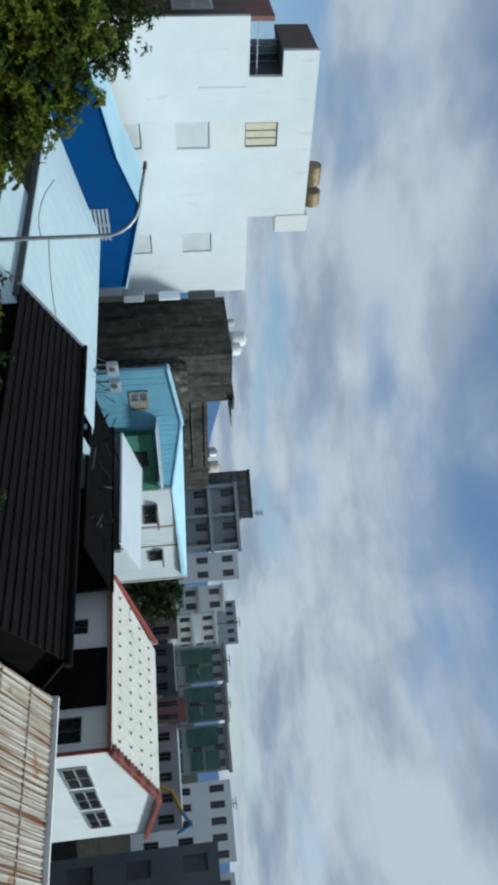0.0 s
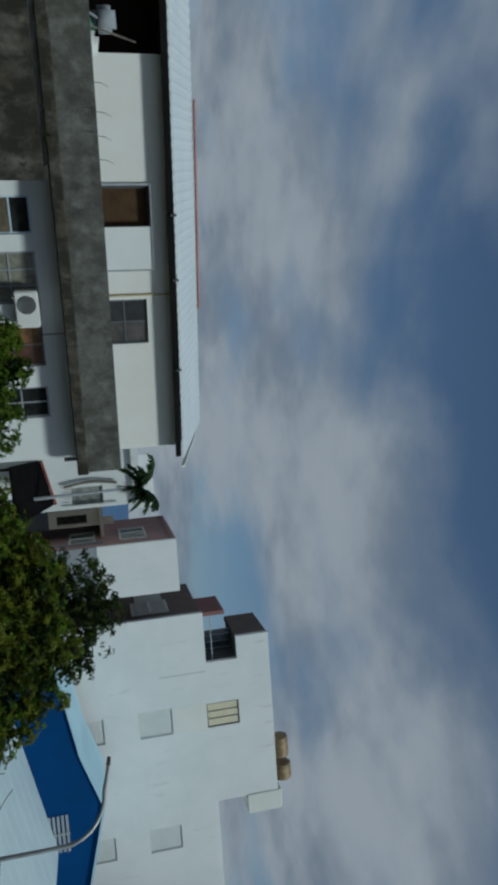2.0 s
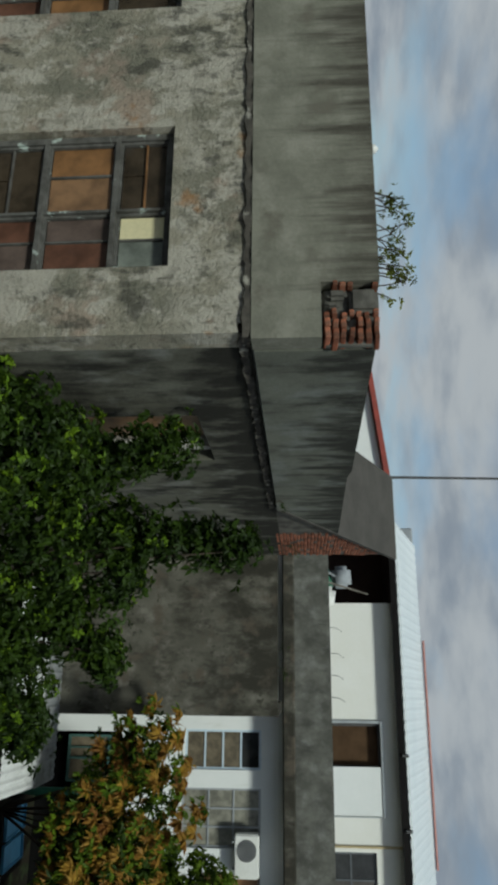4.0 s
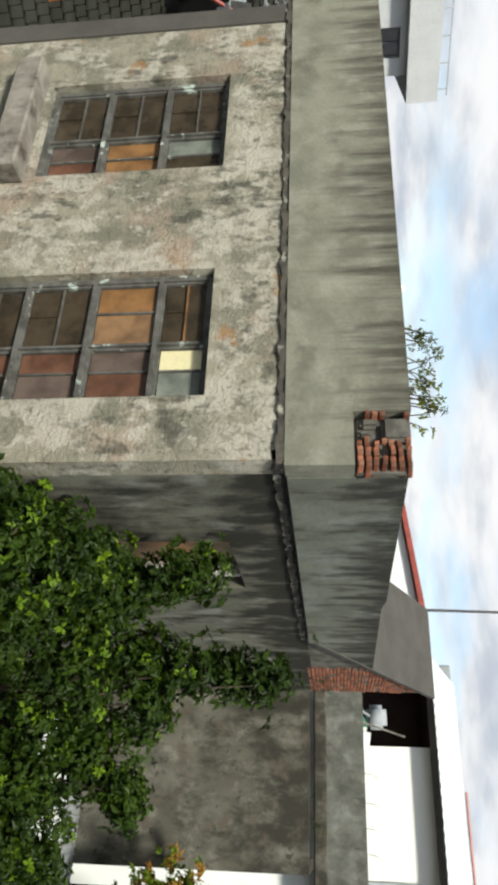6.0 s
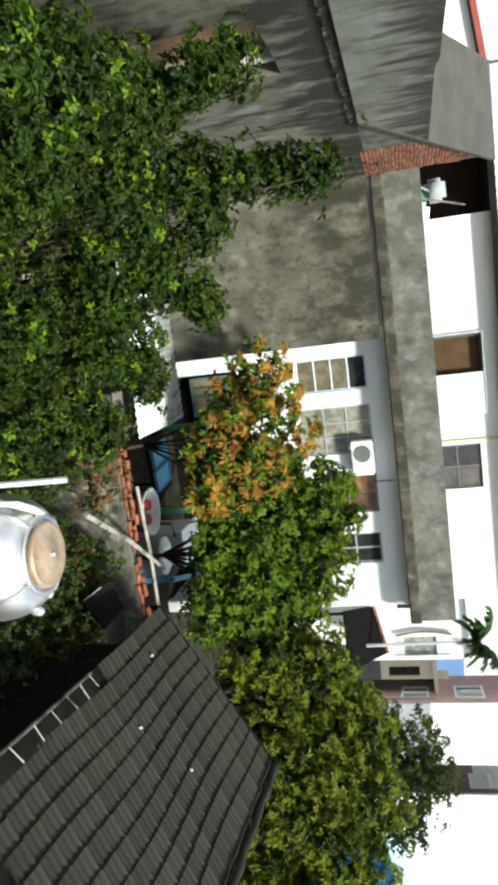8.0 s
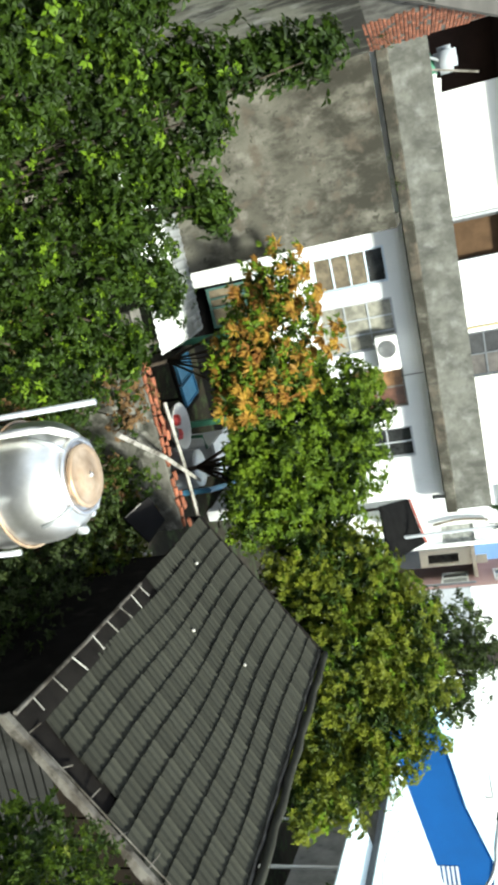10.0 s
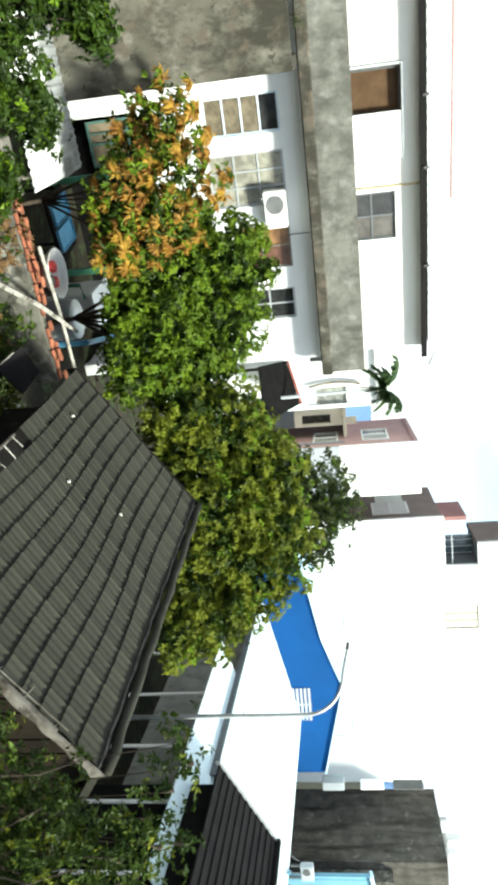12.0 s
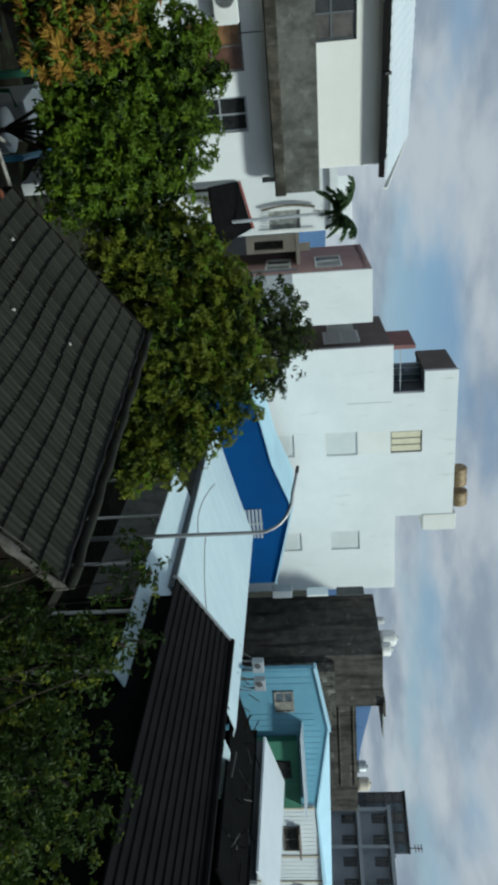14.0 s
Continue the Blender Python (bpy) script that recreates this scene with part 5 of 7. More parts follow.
tb("stair_housing", bevelled(rS - 0.05, 21.52, P - 0.05, P + 1.5, 13.47, 15.22, 0.03), CREAM_WALL)
tb("cream_panel", cube(15.5, 16.8, P - 0.006, P - 0.002, 10.1, 11.72), CREAM_WALL, "faintly yellowed wall panel")
tb("mould_line", cube(13.9, 13.94, P - 0.005, P - 0.002, 9.6, 11.8), LIGHT_RENDER, "thin grey mould line")
for i, (u0, u1, z0, z1) in enumerate(wins):
    w = window(tall, "window", u0 - 16, u1 - 16, z0, z1, 0.04, "x", WHITE_PLASTIC if i != 2 else TIMBER, [BLIND_PANE] if i != 2 else [IVORY_BLIND], 1 if i != 2 else 3, 1, 0.05)
    if i != 2:
        for k in range(9):
            part("louvre", cube(u0 - 16 + 0.06, u1 - 16 - 0.06, 0.052, 0.062, z0 + 0.1 + k * 0.155, z0 + 0.12 + k * 0.155), BLIND_PANE, w)
for az, long_, rad in ((18.8, 0.54, 0.42), (20.1, 0.42, 0.46)):
    tx, ty = place18(az, P + 1.0)
    rt = thing("roof_tank", tx, ty, zA + 0.02, T18, "tarnished brass-coloured barrel tank lying on a roof", "water tank", "roof tanks")
    shell = [(rad * 0.5, -long_)] + [(rad * (1.0 if abs(s) < 0.95 else 0.9) * (1.04 if abs(s - 0.4) < 0.08 or abs(s + 0.4) < 0.08 else 1), long_ * s) for s in [-0.97 + 0.1 * i for i in range(20)]] + [(rad * 0.5, long_)]
    bm = lathe(shell, 20)
    bmesh.ops.rotate(bm, verts=bm.verts, matrix=Matrix.Rotation(math.pi / 2, 3, "Y"))
    bmesh.ops.translate(bm, verts=bm.verts, vec=(0, 0, rad + 0.02))
    part("shell", bm, BRASSY, rt, smooth=True)
    for sx in (-0.6, 0.6):
        part("cradle", cube(sx * long_ - 0.04, sx * long_ + 0.04, -rad * 0.8, rad * 0.8, -0.22, 0.16), PIPE_DARK, rt)

# blue gabled workshop
FB = 29.0
blue = thing18("blue_workshop", 16, FB, 0, "cobalt blue metal-clad workshop with sky-blue roof", "workshop")
rb = lambda az: r_of(az, FB)
zb = lambda az, el: zf(az, el, FB)
rak = [(rb(38.2), zb(38.2, -4.5)), (rb(45.0), zb(45.0, -2.95)), (rb(48.47), zb(48.47, -1.52)), (rb(54.4), zb(54.4, -3.08))]
win_b = (rb(48.6), rb(50.85), zb(49.3, -5.9), zb(49.3, -3.85))
put18("front_wall", prism(bmesh.new(), rak + [(rb(54.4), 0), (rb(38.2), 0)], "y", FB, FB + 0.2), BLUE_WALL, blue, 16, FB)
bm = bmesh.new()
for (ra, za), (rc, zc) in zip(rak, rak[1:]):
    slab(bm, (ra, FB - 0.15, za + 0.08), (rc, FB - 0.15, zc + 0.08), (rc - 0.0, FB + 3.6, zc + 0.12), (ra, FB + 3.6, za + 0.12), 0.07)
put18("roof", bm, BLUE_ROOF, blue, 16, FB, 0, "sky-blue metal roof")
bm = bmesh.new()
for k in range(7):
    z = win_b[2] + (win_b[3] - win_b[2]) * (k + 0.5) / 7
    box(bm, win_b[0], win_b[1], FB - 0.04, FB - 0.01, z - 0.05, z + 0.05)
box(bm, (win_b[0] + win_b[1]) / 2 - 0.04, (win_b[0] + win_b[1]) / 2 + 0.04, FB - 0.06, FB - 0.045, win_b[2], win_b[3])
put18("louvre_window", bm, ALU, blue, 16, FB, 0, "pale louvred window")

# pale metal roofs
SHED_WALL = surf("grey_shed_wall", (0.26, 0.26, 0.25), (0.18, 0.18, 0.172), 1.2, 0.9, 0.2, 20, dirt=(0.08, 0.08, 0.075), streak=0.5, dirt_lo=0.5, dirt_hi=0.75)
metal = thing18("metal_roofed_shed", 15, 22, 0, "long shed with pale blue-white ribbed metal roof", "shed")
k_, h_, m_ = 4.1, 2.81, 4.7
ru, rl = 3.107 * k_, 6.62 * h_
put18("upper_roof", ribbed(bmesh.new(), (ru, 17.2, at(-k_)), (ru, FB - 0.02, at(-k_)), (rl, FB - 0.02, at(-h_)), (rl, 17.2, at(-h_)), 0.9, 0.007, 0.04, 0.03), METAL_CYAN, metal, 15, 22, 0, "pale ribbed metal roof")
put18("back_slope", ribbed(bmesh.new(), (rl + 2.2, FB, at(-h_ - 0.55)), (rl + 2.2, 17.4, at(-h_ - 0.55)), (rl + 0.02, 17.4, at(-h_)), (rl + 0.02, FB, at(-h_)), 0.9, 0.004, 0.04), METAL_CYAN, metal, 15, 22)
put18("lower_roof", ribbed(bmesh.new(), (2.45 * m_, 12.4, at(-m_)), (2.45 * m_, 22.6, at(-m_)), (ru + 0.3, 22.6, at(-k_ - 0.17)), (ru + 0.3, 12.7, at(-k_ - 0.17)), 0.9, 0.007, 0.04, 0.03), METAL_CYAN, metal, 15, 22, 0, "pale ribbed metal awning")
put18("fascia", cube(ru + 0.02, ru + 0.06, 17.2, FB, at(-k_ - 0.24), at(-k_ - 0.045)), SLATE_WALL, metal, 15, 22)
put18("back_wall", cube(ru + 1.5, ru + 1.6, 13.4, FB, 0, at(-k_)), SHED_WALL, metal, 15, 22)
put18("end_wall", prism(bmesh.new(), [(ru + 1.6, 0), (rl + 2, 0), (rl + 2, at(-h_ - 0.6)), (rl, at(-h_ - 0.1)), (ru + 1.6, at(-k_ + 0.2))], "y", 16.2, 16.3), METAL_CYAN, metal, 15, 22)
for fy in (12.6, 14.8, 17.0, 19.6, 22.2):
    put18("post", tube([(2.45 * m_ + 0.2, fy, 0), (2.45 * m_ + 0.2, fy, at(-m_ + 0.02))], 0.05), WHITE_PLASTIC, metal, 15, 22)

# street lamp with its swan neck
lx, ly = 21 * math.sin(radians(50.55)), 21 * math.cos(radians(50.55))
lamp = thing("street_lamp", lx, ly, 0, 0, "galvanised street lamp with curved neck", "street lamp")
neck = [(0, 0, 0), (0, 0, 4.0), (0, 0, 5.95)]
ux, uy = -math.cos(radians(50.55)), math.sin(radians(50.55))
for k in range(1, 8):
    a = k * math.pi / 2 / 7
    neck.append((ux * 1.1 * (1 - math.cos(a)), uy * 1.1 * (1 - math.cos(a)), 5.95 + 1.05 * math.sin(a)))
neck.append((ux * 1.75, uy * 1.75, 7.16))
part("pole", tube(neck, [0.075, 0.06, 0.055] + [0.05] * 7 + [0.04], 10), GALV, lamp, smooth=True)
part("lamp_head", tube([(ux * 1.7, uy * 1.7, 7.15), (ux * 1.9, uy * 1.9, 7.19)], [0.06, 0.045], 10), PIPE_DARK, lamp, "dark lamp head")


# dark tiled long house
dark = thing18("dark_tiled_house", 13, 11, 0, "long low house with nearly black tiled roof", "house")
hd = 2.5
r1, z1_, r0, z0_ = 5.63 * hd, at(-hd), 3.07 * 3.82, at(-3.82)
for k in range(11):
    ta, tb_ = k / 11, min(1, (k + 1.1) / 11)
    a = (r0 + (r1 - r0) * ta, z0_ + (z1_ - z0_) * ta + 0.045)
    c = (r0 + (r1 - r0) * tb_, z0_ + (z1_ - z0_) * tb_ + 0.006)
    put18("tile_course", slab(bmesh.new(), (a[0], 6.6, a[1]), (a[0], 16.2, a[1]), (c[0], 16.2, c[1]), (c[0], 6.6, c[1]), 0.04), TILE_DARK, dark, 13, 11)
put18("rear_slope", slab(bmesh.new(), (2 * r1 - r0, 16.2, z0_), (2 * r1 - r0, 6.6, z0_), (r1, 6.6, z1_), (r1, 16.2, z1_), 0.06), TILE_DARK, dark, 13, 11)
put18("ridge_cap", tube([(r1, 6.5, z1_ + 0.03), (r1, 16.3, z1_ + 0.03)], 0.09, 8), TILE_DARK, dark, 13, 11)
put18("rake_trim", prism(bmesh.new(), [(r0 - 0.05, z0_ - 0.08), (r1, z1_ - 0.06), (r1, z1_ + 0.08), (r0 - 0.05, z0_ + 0.06)], "y", 16.2, 16.27), GALV, dark, 13, 11, 0, "pale metal verge trim")
for fy in (6.9, 15.9):
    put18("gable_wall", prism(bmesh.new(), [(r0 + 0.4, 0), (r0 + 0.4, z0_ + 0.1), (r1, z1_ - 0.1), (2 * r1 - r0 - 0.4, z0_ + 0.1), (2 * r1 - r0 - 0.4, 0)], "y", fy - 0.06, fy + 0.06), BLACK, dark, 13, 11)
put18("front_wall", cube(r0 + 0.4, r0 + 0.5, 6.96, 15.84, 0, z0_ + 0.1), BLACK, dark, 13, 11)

# rusted sheet roof nearest the right end
rust = thing18("rusted_shed", 14, 4, 0, "shed with rust-streaked corrugated sheet roof", "shed")
put18("roof", ribbed(bmesh.new(), (11.2, -3.5, at(-4.3)), (11.2, 6.3, at(-4.3)), (15.5, 6.46, at(-3.0)), (15.5, -3.5, at(-3.0)), 0.13, 0.03, 0.03, 0.05), RUSTY, rust, 14, 4, 0, "rust-streaked corrugated sheets")
for k, rs in enumerate((12.3, 13.4, 14.5)):
    zs = at(-4.3) + (rs - 11.2) / 4.3 * 1.3
    put18("lap_seam", slab(bmesh.new(), (rs, -3.5, zs + 0.022), (rs, 6.35, zs + 0.022), (rs + 0.03, 6.35, zs + 0.032), (rs + 0.03, -3.5, zs + 0.032), 0.01), RUST_SEAM, rust, 14, 4, 0, "rusted sheet lap")
put18("fascia", cube(15.5, 15.62, -3.5, 6.5, at(-3.12), at(-2.9)), CREAM_WALL, rust, 14, 4, 0, "cream fascia board")
put18("wall", cube(15.0, 15.2, -3.5, 6.2, 0, at(-3.2)), SLATE_WALL, rust, 14, 4)

# pale-roofed gable house
gab = thing18("gable_house", 25, 10, 0, "white gable house with speckled pale roof and red trim", "house")
re, ze, rg, zg, rh, zh = 22.1, at(-2.5), 27.5, at(-1.42), 32.6, at(-2.3)
put18("roof_front", ribbed(bmesh.new(), (re, 13.3, ze), (re, 7.5, ze), (rg, 7.4, zg), (rg, 13.0, zg), 0.36, 0.012, 0.06, 0.06), SPOTTED, gab, 25, 10, 0, "speckled pale tiled roof")
put18("roof_rear", slab(bmesh.new(), (rh, 7.4, zh), (rh, 13, zh), (rg + 0.02, 13.0, zg), (rg + 0.02, 7.4, zg), 0.06), SPOTTED, gab, 25, 10)
put18("eave_trim", cube(re - 0.05, re + 0.02, 7.4, 13.3, ze - 0.10, ze - 0.02), RED_TRIM, gab, 25, 10, 0, "red eave trim")
put18("rake_trim", prism(bmesh.new(), [(re - 0.05, ze - 0.08), (rg, zg - 0.07), (rg, zg + 0.08), (re - 0.05, ze + 0.06)], "y", 7.3, 7.39), RED_TRIM, gab, 25, 10, 0, "red verge trim")
put18("rake_trim", prism(bmesh.new(), [(rh + 0.05, zh - 0.08), (rg, zg - 0.07), (rg, zg + 0.08), (rh + 0.05, zh + 0.06)], "y", 7.3, 7.39), RED_TRIM, gab, 25, 10, 0, "red verge trim")
put18("rake_trim", prism(bmesh.new(), [(re - 0.05, ze - 0.06), (rg, zg - 0.05), (rg, zg + 0.10), (re - 0.05, ze + 0.08)], "y", 13.31, 13.4), RED_TRIM, gab, 25, 10, 0, "red verge trim")
for k in range(15):
    rs = re + 0.1 + (rg - re - 0.2) * k / 14
    put18("verge_tile", tube([(rs, 7.28, ze + (rs - re) * (zg - ze) / (rg - re) + 0.02), (rs, 7.62, ze + (rs - re) * (zg - ze) / (rg - re) + 0.04)], 0.07, 6), (RUST_SEAM, RED_TRIM, FADED_RED)[k % 3], gab, 25, 10, 0, "rusty verge tile end")
put18("eave_post", cube(re + 0.2, re + 0.3, 7.5, 7.6, 0, ze - 0.1), RED_TRIM, gab, 25, 10, 0, "red painted corner post")
bm = bmesh.new()
for i in range(4):
    for j in range(12):
        rs, fs = re + 0.7 + 1.2 * i, 7.9 + 0.45 * j + 0.2 * (i % 2)
        box(bm, rs - 0.06, rs + 0.06, fs - 0.025, fs + 0.025, ze + (rs - re) * (zg - ze) / (rg - re) - 0.01, ze + (rs - re) * (zg - ze) / (rg - re) + 0.06)
tagged(put18("roof_stud", bm, BROWN_TILE, gab, 25, 10), "small dark roof fixings", kind="stuff")
gwins = [(23.6, 25.6, 3.2, 4.06), (26.0, 28.15, 3.2, 4.02), (28.6, 30.8, 3.22, 4.05)]
bm = prism(bmesh.new(), [(re + 0.25, 0), (re + 0.25, ze - 0.05), (rg, zg - 0.12), (rh - 0.2, zh - 0.05), (rh - 0.2, 0)], "y", 7.55, 7.75)
put18("gable_wall", bm, WHITE_WALL, gab, 25, 10, 0, "white gable wall")
for u0, u1, z0, z1 in gwins:
    window(gab, "window", u0 - 25, u1 - 25, z0, z1, 7.49 - 10, "x", ALU, [DARK_PANE], 2, 2, 0.05, 0.08)
fw = [(7.85, 8.65, at(-4.35), at(-3.45)), (11.4, 11.95, at(-4.35), at(-3.35))]
put18("front_wall", pierced(bmesh.new(), 7.76, 13.1, 0, ze - 0.05, re + 0.25, re + 0.45, fw, "y"), CREAM_WALL, gab, 25, 10)
for u0, u1, z0, z1 in fw:
    window(gab, "window", u0 - 10, u1 - 10, z0, z1, re + 0.3 - 25, "y", PIPE_DARK, [DARK_PANE], 2, 1, 0.04)
# Flat near-black sheet on the wall stands for the porch's shade.
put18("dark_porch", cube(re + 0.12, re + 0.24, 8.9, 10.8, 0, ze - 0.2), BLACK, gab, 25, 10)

# blackened concrete block
blk = thing18("concrete_block", 29, 30, 0, "blackened unfinished concrete building", "building")
zt = at(40.4 * math.tan(radians(4.9)))
put18("tower", cube(27, 30.7, 30, 35.2, 0, zt), POURED, blk, 29, 30, 0, "black-stained concrete tower")
put18("wing", cube(30.7, 39.6, 30.3, 34, 0, at(2.0)), POURED, blk, 29, 30, 0, "black-stained concrete wing")
put18("roof_slab", cube(30.2, 31.2, 29.7, 33, zt, zt + 0.12), OLD_PARAPET, blk, 29, 30)
put18("pale_wall", cube(27.4, 30.9, 29.2, 29.95, 0, at(0.85)), STAINED_RENDER, blk, 29, 30)
for u0, u1, e0, e1, mat in ((54.8, 55.35, -3.3, -1.75, GREY_RENDER), (55.12, 55.3, -0.6, 1.05, WHITE_WALL), (55.15, 55.32, 1.7, 3.8, PIPE_DARK)):
    f_ = 29.6
    put18("wall_box", bevelled(r_of(u0, f_), r_of(u1, f_), f_ - 0.3, f_ + 0.3, zf(55, e0, f_), zf(55, e1, f_), 0.03), mat, blk, 29, 30, 0, "box fixed to a concrete corner")
for k in range(3):
    put18("wing_beam", cube(30.72, 37.4, 30.2, 30.29, at(1.8 - 0.8 * k), at(1.87 - 0.8 * k)), OLD_PARAPET, blk, 29, 30)
for r_, f_, rad, hgt, mat, lab in ((27.8, 31.3, 0.40, 0.62, WHITE_PLASTIC, "white water tank on a concrete roof"), (27.9, 32.3, 0.46, 1.05, WHITE_PLASTIC, "white water tank on a concrete roof"),
                                (27.7, 33.6, 0.22, 0.5, PALE_TILE, "small grey header tank on a concrete roof"), (36.6, 31, 0.36, 0.62, GALV, "steel water tank on a concrete roof"), (38.1, 31, 0.40, 0.8, OLD_CREAM, "stained cream water tank on a concrete roof")):
    tx, ty = place18(r_, f_)
    rt = thing("roof_tank", tx, ty, zt if r_ < 30 else at(2.0), 0, lab, "water tank", "roof tanks")
    part("shell", lathe([(rad * 0.96, 0), (rad, hgt * 0.3), (rad * 0.97, hgt * 0.32), (rad, hgt * 0.6), (rad * 0.97, hgt * 0.62), (rad, hgt * 0.8), (rad * 0.75, hgt * 0.95), (rad * 0.25, hgt)], 20), mat, rt, smooth=True)
    part("cap", lathe([(rad * 0.3, hgt), (rad * 0.3, hgt + 0.06), (rad * 0.05, hgt + 0.08)], 14), mat, rt)
put18("roof_slab", cube(30.9, 33.0, 29.9, 32, zt - 0.02, zt + 0.08), LIGHT_RENDER, blk, 29, 30, 0, "thin projecting roof slab")

# light-blue house with green porch
F2 = 24.0
lbh = thing18("light_blue_house", 26, F2, 0, "light blue metal-clad house with green porch", "house")
r2 = lambda az: r_of(az, F2)
z2 = lambda az, el: zf(az, el, F2)
wlb = (23.58, 24.79, 5.47, 6.34)
bm = bmesh.new()
prism(bm, [(r2(60.9), 0), (r2(60.9), z2(60.9, -0.39)), (r2(65.27), z2(65.27, 0.49)), (r2(70.47), z2(70.47, -0.62)), (r2(70.47), 0)], "y", F2, F2 + 0.2)
put18("front_wall", bm, LIGHT_BLUE, lbh, 26, F2, 0, "light blue clad wall")
bm = bmesh.new()
for k in range(24):
    rr_ = r2(60.9) + 0.15 + k * 0.36
    zz = z2(60.9, -0.39) - 0.1 if rr_ < r2(65) else z2(65.27, 0.49) - 0.2 - (rr_ - r2(65.27)) * 0.16
    if not wlb[0] - 0.1 < rr_ < wlb[1] + 0.1:
        box(bm, rr_ - 0.012, rr_ + 0.012, F2 - 0.015, F2 - 0.001, 2.5, zz)
put18("cladding_rib", bm, LIGHT_BLUE, lbh, 26, F2)
window(lbh, "window", wlb[0] - 26, wlb[1] - 26, wlb[2], wlb[3], -0.07, "x", GREY_PLANK, [BLUE_GLASS, CURTAIN], 2, 2, 0.09)
bm = prism(bmesh.new(), [(r2(60.8), z2(60.9, -0.36)), (r2(65.27), z2(65.27, 0.52)), (r2(65.27), z2(65.27, 0.52) + 0.1), (r2(60.8), z2(60.9, -0.36) + 0.1)], "y", F2 - 0.15, F2 + 0.25)
put18("roof_edge", bm, BLUE_ROOF, lbh, 26, F2, 0, "pale blue metal roof edge")
d_ = lambda az, d: (d * math.sin(radians(az - 18)), d * math.cos(radians(az - 18)))
bm = slab(bmesh.new(), (r2(70.5), F2 - 0.1, z2(70.5, -0.55)), (*d_(77.2, 46), at(-0.16)), (*d_(77.4, 52), at(0.1)), (r2(65.27), F2 - 0.1, z2(65.27, 0.56)), 0.08)
put18("roof", bm, BLUE_ROOF, lbh, 26, F2, 0, "pale blue metal roof")
put18("porch_wall", cube(r2(65.6), r2(70.0), F2 - 0.35, F2 - 0.05, 0, z2(68, -1.75)), GREEN_PAINT, lbh, 26, F2, 0, "green painted porch")
put18("porch_door", cube(r2(66.9), r2(68.0), F2 - 0.42, F2 - 0.36, 0, z2(67.5, -2.3)), DARK_PANE, lbh, 26, F2)
put18("porch_awning", ribbed(bmesh.new(), (r2(64.4), F2 - 1.1, z2(64.4, -1.52)), (r2(69.9), F2 - 1.1, z2(69, -1.42)), (r2(69.9), F2 - 0.06, z2(69, -1.26)), (r2(64.6), F2 - 0.06, z2(64.4, -1.38)), 0.2, 0.03), WHITE_METAL, lbh, 26, F2, 0, "white corrugated awning")
for k in range(2):
    tx, ty = place18(20.25 + 0.95 * k, 22)
    u = thing("air_conditioner", tx, ty, 0, T18, "grey outdoor air-conditioning unit on a pipe stand", "air conditioner", "outdoor units")
    part("body", bevelled(-0.3, 0.3, -0.14, 0.14, at(-2.62), at(-2.16), 0.03), GREY_RENDER, u)
    part("fan_opening", tube([(-0.1, -0.165, at(-2.4)), (-0.1, -0.175, at(-2.4))], 0.13, 18), PIPE_DARK, u)
    for sx in (-0.3, 0.3):
        part("stand_leg", cube(sx * 0.8 - 0.02, sx * 0.8 + 0.02, -0.04, 0.04, 0, at(-2.625)), PIPE_DARK, u)

rng_j = random.Random(21)
for k in range(9):
    tx, ty = place18(18.6 + 0.55 * (k % 4) + rng_j.uniform(-0.1, 0.1), 19.6 + 0.7 * (k // 4) + rng_j.uniform(-0.2, 0.2))
    jk = thing("scrap_bundle", tx, ty, 0, rng_j.uniform(-40, 40), "dark jumble of scrap frames behind a roof", "scrap", "scrap behind the roofs")
    hz = at(-3.1 + rng_j.uniform(0, 0.5))
    part("stack", bevelled(-0.25, 0.25, -0.3, 0.3, 0, hz - 0.4, 0.04), BLACK, jk)
    part("sheet", bevelled(-0.3, 0.2, -0.02, 0.02, hz - 0.45, hz, 0.01), (PIPE_DARK, LIGHT_BLUE, SLATE_WALL)[k % 3], jk)
    part("rod", tube([(-0.3, 0.1, hz - 0.5), (0.3, -0.1, hz + 0.35)], 0.02, 5), PIPE_DARK, jk)

# white clad building and its pale lower roof
wc = thing18("white_clad_shed", 36, 23.5, 0, "white ribbed-metal building with small windows", "building")
put18("front_wall", prism(bmesh.new(), [(30.9, 0), (30.9, at(-0.55)), (40.4, at(-0.16)), (40.4, 0)], "y", 23.9, 24.1), WHITE_METAL, wc, 36, 23.5)
bm = bmesh.new()
for k in range(30):
    box(bm, 31.0 + 0.31 * k, 31.03 + 0.31 * k, 23.885, 23.899, 3, at(-0.62 + 0.0125 * k))
tagged(put18("wall_rib", bm, WHITE_METAL, wc, 36, 23.5), "narrow ribs of metal cladding", kind="stuff")
for u0, u1, z1 in ((32.35, 34.1, 6.1), (37.0, 38.1, 6.15)):
    put18("window_hood", bevelled(u0 - 0.1, u1 + 0.1, 23.4, 23.88, z1 + 0.02, z1 + 0.12, 0.02), BROWN_TILE, wc, 36, 23.5, 0, "brown sheet window hood")
    window(wc, "window", u0 - 36, u1 - 36, 5.35, z1, 0.33, "x", TIMBER, [DARK_PANE], 2, 1, 0.06)
for u_ in (30.95, 34.5, 36.5, 40.3):
    put18("wall_batten", cube(u_, u_ + 0.12, 23.84, 23.884, 2.5, at(-0.5 + 0.04 * (u_ - 31))), OLD_CREAM, wc, 36, 23.5, 0, "yellowed cover strip")
